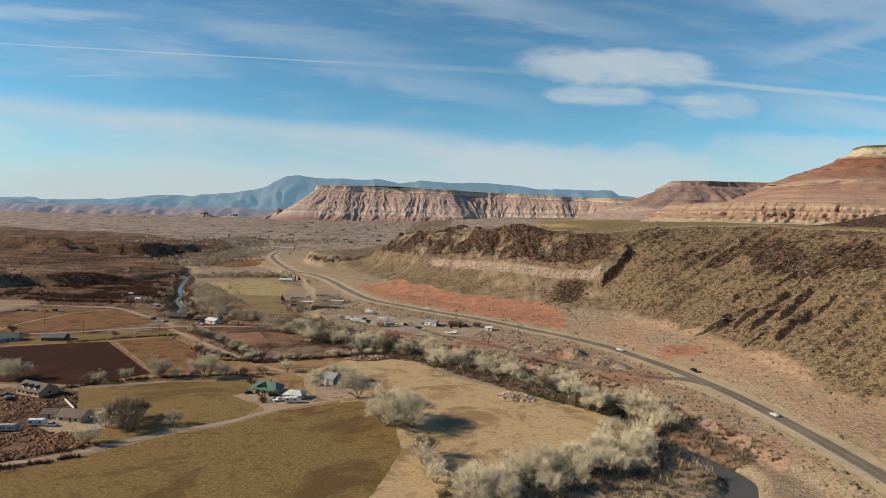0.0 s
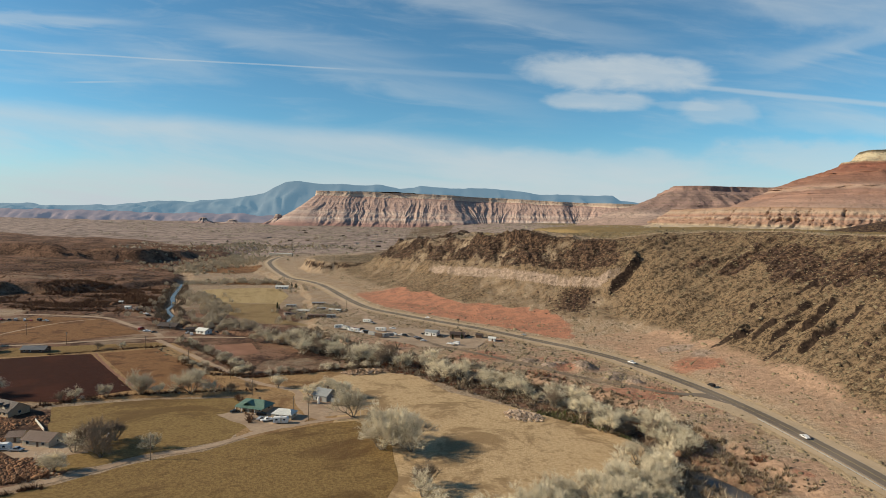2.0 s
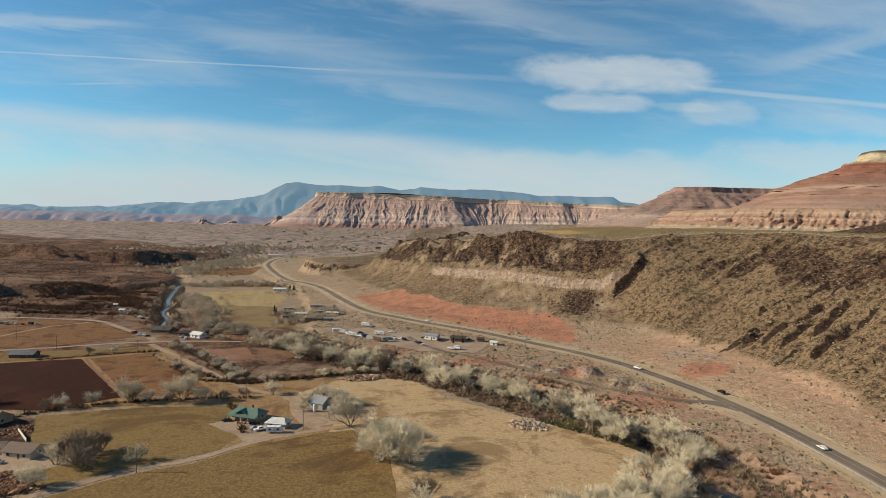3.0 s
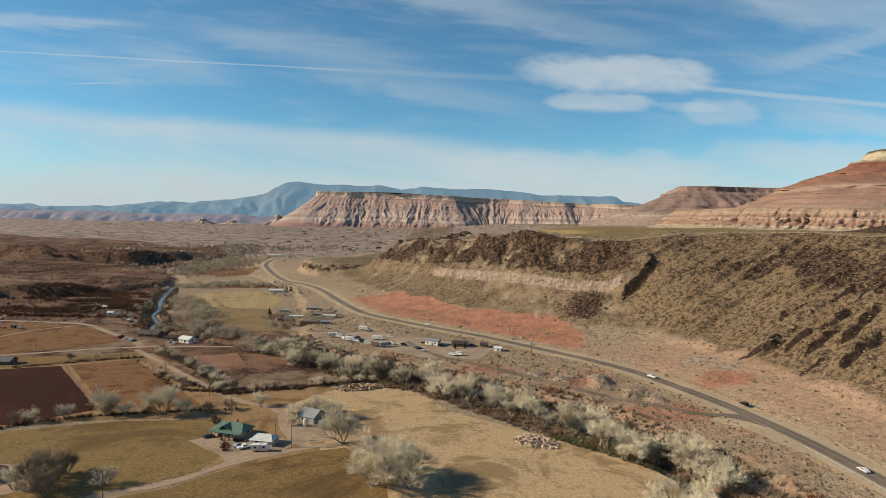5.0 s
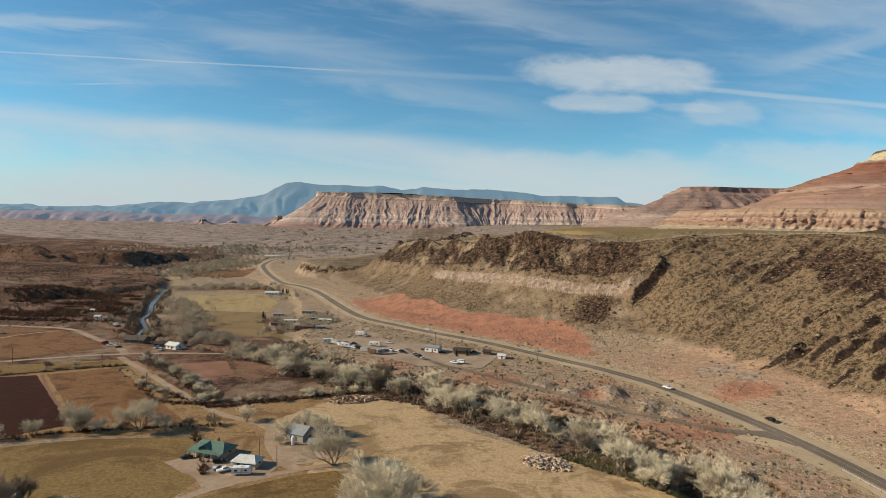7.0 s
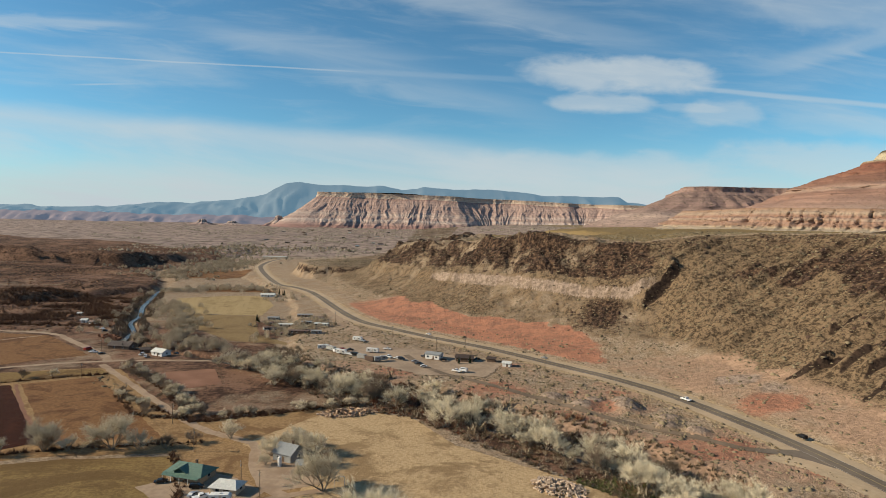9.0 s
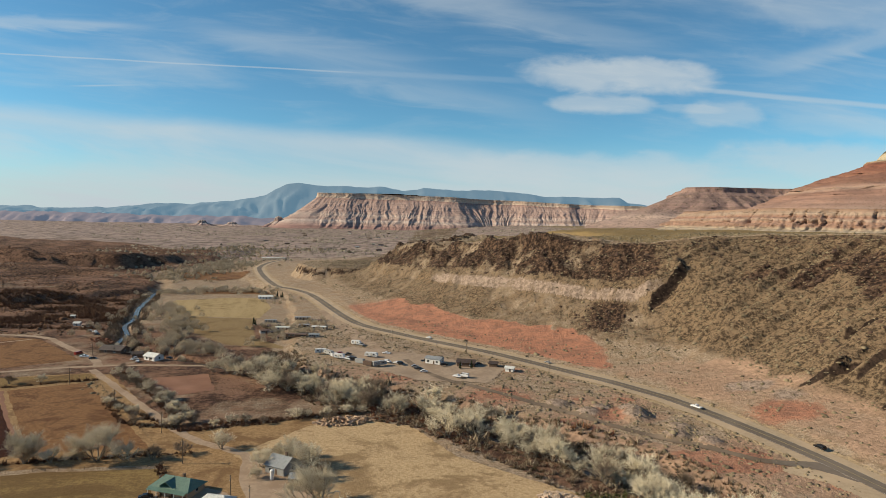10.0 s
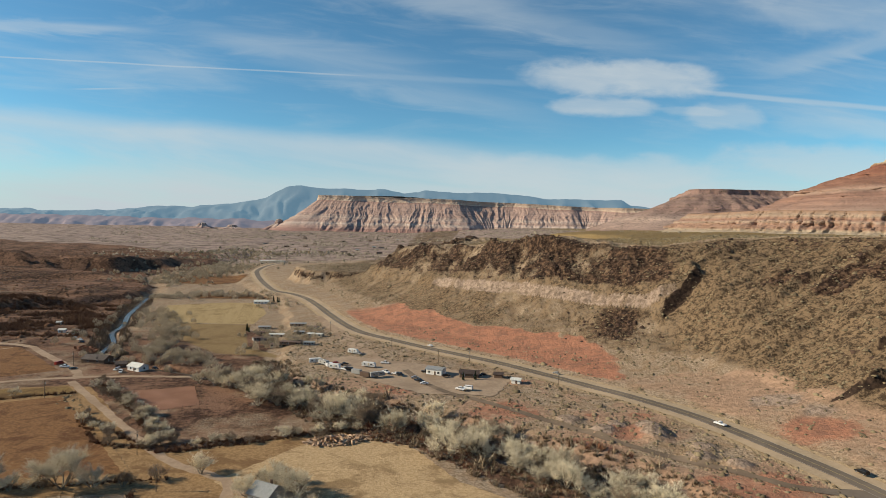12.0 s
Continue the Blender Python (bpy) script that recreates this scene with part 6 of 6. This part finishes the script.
FAR_WOOD = []


def scatter_line(pts, n, wide, stands, lo, hi, z=None, far=False):
    line = smooth_line([(p[0], p[1], 0) for p in pts], 3.0)
    for _ in range(n):
        p = rng.choice(line)
        x, y = p.x + rng.gauss(0, wide), p.y + rng.gauss(0, wide)
        if abs(float(along(ROAD, np.array([x]), np.array([y]))[0][0])) > 14:
            if far:
                FAR_WOOD.append((x, y, rng.uniform(lo, hi)))
                continue
            rng.choice(stands).plant(x, y, rng.uniform(lo, hi), rng, z)


# grove in the bend of the river
for _ in range(46):
    a, b = rng.random(), rng.random()
    x, y = 6 + 78 * a + 6 * (b - .5), 188 + 48 * a * (0.75 + .25 * b) + 22 * (b - .5)
    MID.plant(x, y, rng.uniform(1.0, 1.5), rng, 0)
for x, y, s in [(77, 249, 1.3), (82, 242, 1.2), (70, 245, 1.1), (66, 236, 1.0)]:
    MID.plant(x, y, s, rng, 0)
scatter_line([(102, 262), (92, 284), (78, 304), (58, 330), (36, 355), (10, 377), (-16, 396), (-44, 416)], 84, 7, [MID, MID, MID, DARKT], .8, 1.55)
scatter_line([(-36, 404), (-60, 424), (-90, 440), (-120, 462), (-75, 436)], 50, 9, [MID, MID, MID, DARKT], .9, 1.6)
scatter_line([(-172, 402), (-148, 382), (-133, 369), (-114, 368), (-91, 376), (-62, 387), (-40, 397)], 36, 3, [DARKT, MID], .4, .75)
scatter_line([(-196, 458), (-164, 426), (-136, 394), (-115, 372)], 42, 2.8, [DARKT, MID], .5, .8)
scatter_line([(-145, 500), (-185, 525), (-210, 545), (-215, 575), (-230, 610), (-262, 660), (-290, 720)], 150, 9, [MID, MID, DARKT], .7, 1.15, far=True)
scatter_line([(-265, 545), (-290, 600), (-310, 680), (-345, 740)], 20, 6, [DARKT], .5, .9, far=True)
scatter_line([(-340, 820), (-310, 850), (-260, 860), (-230, 860)], 110, 14, [MID], .7, 1.1, far=True)
scatter_line([(-400, 980), (-440, 1080), (-400, 1180), (-450, 1300)], 420, 30, [MID, MID, DARKT], .5, .9, far=True)
scatter_line([(-560, 1150), (-430, 1250), (-520, 1500), (-620, 1800), (-480, 1700), (-380, 1800)], 480, 55, [MID], .6, 1.0, far=True)
scatter_line([(-160, 640), (-140, 580), (-110, 580), (-105, 610), (-150, 605), (-125, 570), (-145, 560)], 75, 10, [DARKT, DARKT, MID], .45, .8, far=True)
scatter_line([(-195, 800), (-185, 760), (-230, 830)], 14, 8, [DARKT, MID], .5, .8, far=True)
scatter_line([(-240, 512), (-215, 516), (-180, 506), (-165, 500), (-250, 525)], 18, 5, [MID, MID, DARKT], .6, 1.0, far=True)
scatter_line([(-238, 548), (-228, 532), (-246, 570), (-236, 590)], 14, 4, [MID, DARKT], .6, .9, far=True)
for x, y, s in [(-171, 626, 1.1), (-168, 622, .8), (-204, 812, 1.2), (-199, 810, 1.0), (-196, 806, 1.1), (8, 469, .8), (15, 470, .85), (-226, 505, .7), (-66, 326, .5)]:
    CONIF.plant(x, y, s, rng)

shell = Soup()
frng = random.Random(77)
for x, y, s in FAR_WOOD:
    zz = height(x, y)
    near = y < 800
    for _ in range(420 if near else 100):
        a, r = frng.uniform(0, 6.3), frng.random() ** .5
        p = Vector((x, y, zz)) + Vector((math.cos(a) * r * 2.8, math.sin(a) * r * 2.8, frng.uniform(.15, .85) * 7 * (1 - .45 * r * r))) * s
        d = Vector((math.cos(a) * r, math.sin(a) * r, frng.uniform(.3, 1.2))).normalized()
        shell.sliver(p, p + d * (1.3 if near else 1.7) * s, .085 if near else .26 + .0004 * (y - 800), frng)
    shell.tube(Vector((x, y, zz - .3)), Vector((x, y, zz + 3.5 * s)), .25 * s, .1 * s)
tagged(new("river_woods", shell.mesh("river_woods", material("grey_far_twigs", (0.52, 0.44, 0.325), (0.36, 0.30, 0.215), 0.03, bump=0))), "pale bare cottonwoods lining the far river", "woods", kind="stuff")

# ---- far town ----
town = []
for i in range(34):
    y = rng.uniform(1700, 3500)
    x = -0.17 * y + rng.gauss(0, 0.1 * y)
    if abs(float(along(ROAD, np.array([x]), np.array([y]))[0][0])) < 30 or x < -0.3 * y:
        continue
    k = len(town)
    if k < 4:
        town.append(at(gable_house(("white house among trees far down the valley", "tan house among trees far down the valley")[k % 2], 11 + 2 * k, 8, 3, 1.8, (CREAM_P, TAN_P, BROWN_P, GREY_P)[k], (R_GREY, R_TAN, R_BROWN, R_BROWN)[k], windows=2), x, y, rng.uniform(-30, 30)))
    else:
        again(rng.choice(town), x, y, rng.uniform(-30, 30))


# ---- scrub, grass and stones: too many to count ----
def stuff(name, xs, ys, size, unit_v, unit_f, mt, label, category, seed, squash=(0.6, 1.0), sink=0.1, flat=False):
    """Many small plants or stones as one mesh: a unit shape at each place, turned, sized and roughened."""
    r = np.random.RandomState(seed)
    k, m = len(xs), len(unit_v)
    zs = height_at(xs, ys)
    a = r.rand(k) * 6.283
    s = size * np.exp(r.randn(k) * 0.35)
    v = unit_v[None] * (1 + 0.28 * r.randn(k, m, 1))
    x = (v[..., 0] * np.cos(a)[:, None] - v[..., 1] * np.sin(a)[:, None]) * s[:, None] + xs[:, None]
    y = (v[..., 0] * np.sin(a)[:, None] + v[..., 1] * np.cos(a)[:, None]) * s[:, None] + ys[:, None]
    z = v[..., 2] * (s * (squash[0] + (squash[1] - squash[0]) * r.rand(k)))[:, None] + zs[:, None] - sink * s[:, None]
    f = (unit_f[None] + (np.arange(k) * m)[:, None, None]).reshape(-1, unit_f.shape[1])
    me = array_mesh(name, np.stack([x, y, z], -1).reshape(-1, 3), f)
    me.materials.append(mt)
    return tagged(new(name, me), label, category, kind="stuff")


def lump():
    """A rough clump of 15 triangles."""
    v = [(math.cos(i * 1.2566), math.sin(i * 1.2566), 0.0) for i in range(5)] + [(0.75 * math.cos(i * 1.2566 + .6), 0.75 * math.sin(i * 1.2566 + .6), 0.6) for i in range(5)] + [(0, 0, 0.95)]
    f = []
    for i in range(5):
        j = (i + 1) % 5
        f += [(i, j, 5 + i), (j, 5 + j, 5 + i), (5 + i, 5 + j, 10)]
    return np.array(v), np.array(f)


def spray(n, seed):
    """A spray of n thin upright blades from one root."""
    r = random.Random(seed)
    s = Soup()
    for _ in range(n):
        b = Vector((r.gauss(0, .55), r.gauss(0, .55), r.uniform(.5, 1.3)))
        p = Vector((r.gauss(0, .25), r.gauss(0, .25), 0))
        s.sliver(p, b, .021, r)
    return np.array([tuple(p) for p in s.v]), np.array(s.f)


def island_material(name, cols, rough=0.95):
    """Colour that differs from plant to plant."""
    mt = material(name, cols[0], cols[1], 0.5, rough=rough, bump=0)
    n = Nodes(mt.node_tree)
    ramp = n.add("ShaderNodeValToRGB")
    els = ramp.color_ramp.elements
    while len(els) < len(cols):
        els.new(0.5)
    for i, (e, c) in enumerate(zip(els, cols)):
        e.position, e.color = i / (len(cols) - 1), (*c, 1)
    n.put(ramp.inputs[0], n.add("ShaderNodeNewGeometry").outputs["Random Per Island"])
    n.put(mt.node_tree.nodes["Principled BSDF"].inputs["Base Color"], ramp.outputs[0])
    return mt


M_SAGE = island_material("sagebrush", [(0.10, 0.08, 0.05), (0.165, 0.13, 0.08), (0.25, 0.20, 0.125), (0.085, 0.065, 0.042)])
M_DARKSCRUB = island_material("dark_brown_scrub", [(0.085, 0.043, 0.027), (0.135, 0.07, 0.04), (0.19, 0.108, 0.062)])
M_BASALT = island_material("basalt_boulders", [(0.03, 0.02, 0.016), (0.07, 0.042, 0.03), (0.05, 0.03, 0.022), (0.11, 0.07, 0.05)])
M_THICK = island_material("thicket_twigs", [(0.30, 0.225, 0.15), (0.15, 0.10, 0.065), (0.46, 0.385, 0.27), (0.10, 0.065, 0.042), (0.22, 0.15, 0.095)])
M_REDTHICK = island_material("reddish_willow_twigs", [(0.20, 0.075, 0.04), (0.15, 0.07, 0.045), (0.24, 0.11, 0.055)])
M_GREENTH = island_material("green_reeds", [(0.06, 0.075, 0.025), (0.09, 0.10, 0.035), (0.12, 0.11, 0.05)])
nr = np.random.RandomState(3)


def sown(n, x0, x1, y0, y1, keep):
    """Random places in a rectangle where keep(x, y, zones, z) says so."""
    x, y = x0 + (x1 - x0) * nr.rand(n), y0 + (y1 - y0) * nr.rand(n)
    zn = {key: sampled(share, x, y) for key, share in ZONES.items()}
    k = keep(x, y, zn, height_at(x, y))
    return x[k], y[k]


LV, LF = lump()
d_road = lambda x, y: along(ROAD, x, y)[0]
x, y = sown(36000, 165, 420, 190, 720, lambda x, y, zn, z: (along(FOOT, x, y)[0] > 3) & (nr.rand(len(x)) < 0.25 + 0.9 * (fbm(x / 22, y / 22) - .2)))
stuff("sagebrush", x, y, 0.55, LV, LF, M_SAGE, "low dry sagebrush scattered over a stony hillside", "shrub", 1)
x, y = sown(42000, -260, 175, 480, 1150, lambda x, y, zn, z: (along(FOOT, x, y)[0] > 2) & (zn["red"] < .3) & (nr.rand(len(x)) < 0.75))
stuff("sagebrush", x, y, 0.55, LV, LF, M_SAGE, "low dry sagebrush on a rocky slope", "shrub", 2)
x, y = sown(30000, -120, 420, 300, 960, lambda x, y, zn, z: nr.rand(len(x)) < zn["basalt"] * 1.2)
stuff("boulders", x, y, 0.95, LV, LF, M_BASALT, "dark brown basalt boulders and rubble", "rocks", 3, (0.7, 1.2), 0.3)
x, y = sown(17000, -150, 215, 170, 620, lambda x, y, zn, z: (along(TERRACE, x, y)[0] > 3) & (np.abs(d_road(x, y)) > 9) & (along(FOOT, x, y)[0] < 6) & ~inside(YARD_EDGE, x, y) & (nr.rand(len(x)) < np.where(d_road(x, y) > 0, .25, .9)))
stuff("desert_shrubs", x, y, 0.6, LV, LF, M_SAGE, "round dry desert shrubs on pink soil", "shrub", 4)
x, y = sown(44000, -1100, -300, 560, 1700, lambda x, y, zn, z: (zn["upland"] > .35) & (nr.rand(len(x)) < 1.4 * (fbm(x / 60, y / 60) - .15)))
stuff("dark_scrub", x, y, 0.9, LV, LF, M_DARKSCRUB, "dark brown desert scrub on dry upland", "shrub", 5)
x, y = sown(9000, -480, -230, 585, 760, lambda x, y, zn, z: (along(RIVER, x, y)[0] < -8) & (along(RIVER, x, y)[0] > -190) & (fbm(x / 30, y / 14) > .47))
stuff("dark_brush", x, y, 1.6, *spray(40, 1), M_DARKSCRUB, "dark leafless brush along the river bank", "shrub", 6, (0.8, 1.4))
SV, SF = spray(54, 1)
x, y = sown(26000, -420, -215, 530, 840, lambda x, y, zn, z: (np.abs(along(RIVER, x, y)[0]) > 4.2) & (np.abs(along(RIVER, x, y)[0]) < 6 + 12 * fbm(x / 25, y / 25 + 6)) & (nr.rand(len(x)) < 0.5))
stuff("river_brush", x, y, 1.35, *spray(34, 4), island_material("river_brush_twigs", [(0.13, 0.075, 0.05), (0.22, 0.165, 0.11), (0.09, 0.055, 0.038), (0.30, 0.24, 0.17)]), "leafless brown and grey brush on the river banks", "shrub", 16, (0.9, 1.7))


def in_corridor(x, y):
    dn = along(NORTH, x, y)[0]
    dt = along(TERRACE, x, y)[0]
    return (dn < 2) & (dt < 4) & (y > 225) & (y < 520)


x, y = sown(15000, -130, 140, 200, 520, lambda x, y, zn, z: in_corridor(x, y) & (np.abs(along(RIVER, x, y)[0]) > 4.5))
stuff("thicket", x, y, 1.15, SV, SF, M_THICK, "dense leafless grey-brown thicket along the river", "thicket", 7, (0.7, 1.25))
x, y = sown(7000, -130, 140, 200, 520, lambda x, y, zn, z: in_corridor(x, y) & (np.abs(along(RIVER, x, y)[0]) > 3) & (fbm(x / 9 + 3, y / 9) > .42))
stuff("understory", x, y, 0.95, SV, SF, island_material("dark_understory", [(0.055, 0.045, 0.026), (0.10, 0.07, 0.042), (0.045, 0.048, 0.022), (0.15, 0.075, 0.042), (0.085, 0.065, 0.04)]), "dark low bushes beneath the river thicket", "shrub", 17, (0.6, 1.0))
x, y = sown(3200, -60, 130, 250, 430, lambda x, y, zn, z: in_corridor(x, y) & (fbm(x / 16 + 7, y / 16) > .54))
stuff("red_willow", x, y, 1.2, SV, SF, M_REDTHICK, "rust red willow brush along the river", "thicket", 8)
x, y = sown(900, 45, 85, 275, 312, lambda x, y, zn, z: in_corridor(x, y))
stuff("reeds", x, y, 0.9, SV, SF, M_GREENTH, "olive green reeds and shrubs at a field edge", "reeds", 9)
x, y = sown(2600, -200, -90, 360, 470, lambda x, y, zn, z: (along([(-215, 462, 0), (-162, 408, 0), (-112, 358, 0)], x, y)[0] > 5) & (y > 368 - (x + 114) * 0.02 + np.where(x > -114, (x + 114) * .42, -(x + 114) * .62)) & ~((x > -172) & (x < -126) & (y > 410)) & (nr.rand(len(x)) < .8))
stuff("weeds", x, y, 0.5, LV, LF, M_SAGE, "dry weeds and low bushes between tracks", "shrub", 10)
x, y = sown(1400, 0, 105, 180, 255, lambda x, y, zn, z: (y < 198 + 0.62 * x) & (y > 160 + .45 * x))
stuff("undergrowth", x, y, 1.4, SV, SF, M_THICK, "dry undergrowth below cottonwoods", "thicket", 11, (0.7, 1.2))
x, y = sown(16000, -225, -137, 200, 300, lambda x, y, zn, z: (y < 310 + .1 * x) & (fbm(x / 12, y / 12) > .45) & ~((x > -180) & (y > 244) & (y < 272)) & (along([(-185, 206, 0), (-161, 211, 0), (-138, 224, 0), (-115, 247, 0)], x, y)[0] < -4) & ~inside(PASTURE, x, y))
stuff("weeds", x, y, 0.5, LV, LF, island_material("red_brown_weeds", [(0.22, 0.105, 0.055), (0.12, 0.062, 0.036), (0.28, 0.15, 0.08), (0.08, 0.045, 0.028)]), "reddish brown weeds around house yards", "shrub", 12)
HEDGES = [[(-190, 312), (-157, 327), (-100, 339)], [(-172, 400), (-133, 367), (-62, 388)], [(-200, 300), (-185, 313)], [(-262, 408), (-199, 441)], [(-188, 199), (-161, 206), (-137, 218.5)], [(-186, 205), (-163, 214.5), (-140, 229)], [(-172, 405), (-118, 365), (-90, 375), (-42, 395)], [(-118, 362), (-90, 373), (-45, 393)], [(-200, 461), (-166, 428), (-121, 372)], [(-107, 326), (-87, 288)]]
hx, hy = [], []
for h in HEDGES:
    for p in smooth_line([(a, b, 0) for a, b in h], 0.7):
        hx.append(p.x + nr.randn() * 0.9)
        hy.append(p.y + nr.randn() * 0.9)
stuff("hedge", np.array(hx), np.array(hy), 0.9, SV, SF, M_DARKSCRUB, "scrubby brown hedge along a fence line", "hedge", 13, (0.7, 1.3))
PV, PF = np.array([(1, 0, 0), (-.5, .87, 0), (-.5, -.87, 0), (.1, .1, 1.0)], float), np.array([(0, 1, 3), (1, 2, 3), (2, 0, 3)])
x, y = sown(90000, -2600, 700, 1350, 4000, lambda x, y, zn, z: (x / y > -.62 + .12 * fbm(x / 300, y / 200)) & (np.abs(d_road(x, y)) > 15) & (nr.rand(len(x)) < 0.03 + 3.2 * (fbm(x / 210 + 5, y / 60, 5) - .5) + 0.55 * np.exp(-((x + .2 * y) / (.09 * y)) ** 2) * (fbm(x / 90, y / 40) > .47)))
stuff("far_trees", x, y, 2.6, PV, PF, island_material("far_tree_clumps", [(0.05, 0.045, 0.03), (0.24, 0.205, 0.15), (0.32, 0.275, 0.205), (0.13, 0.11, 0.08)]), "bare trees and brush along a far valley", "trees", 14, (0.7, 1.2))
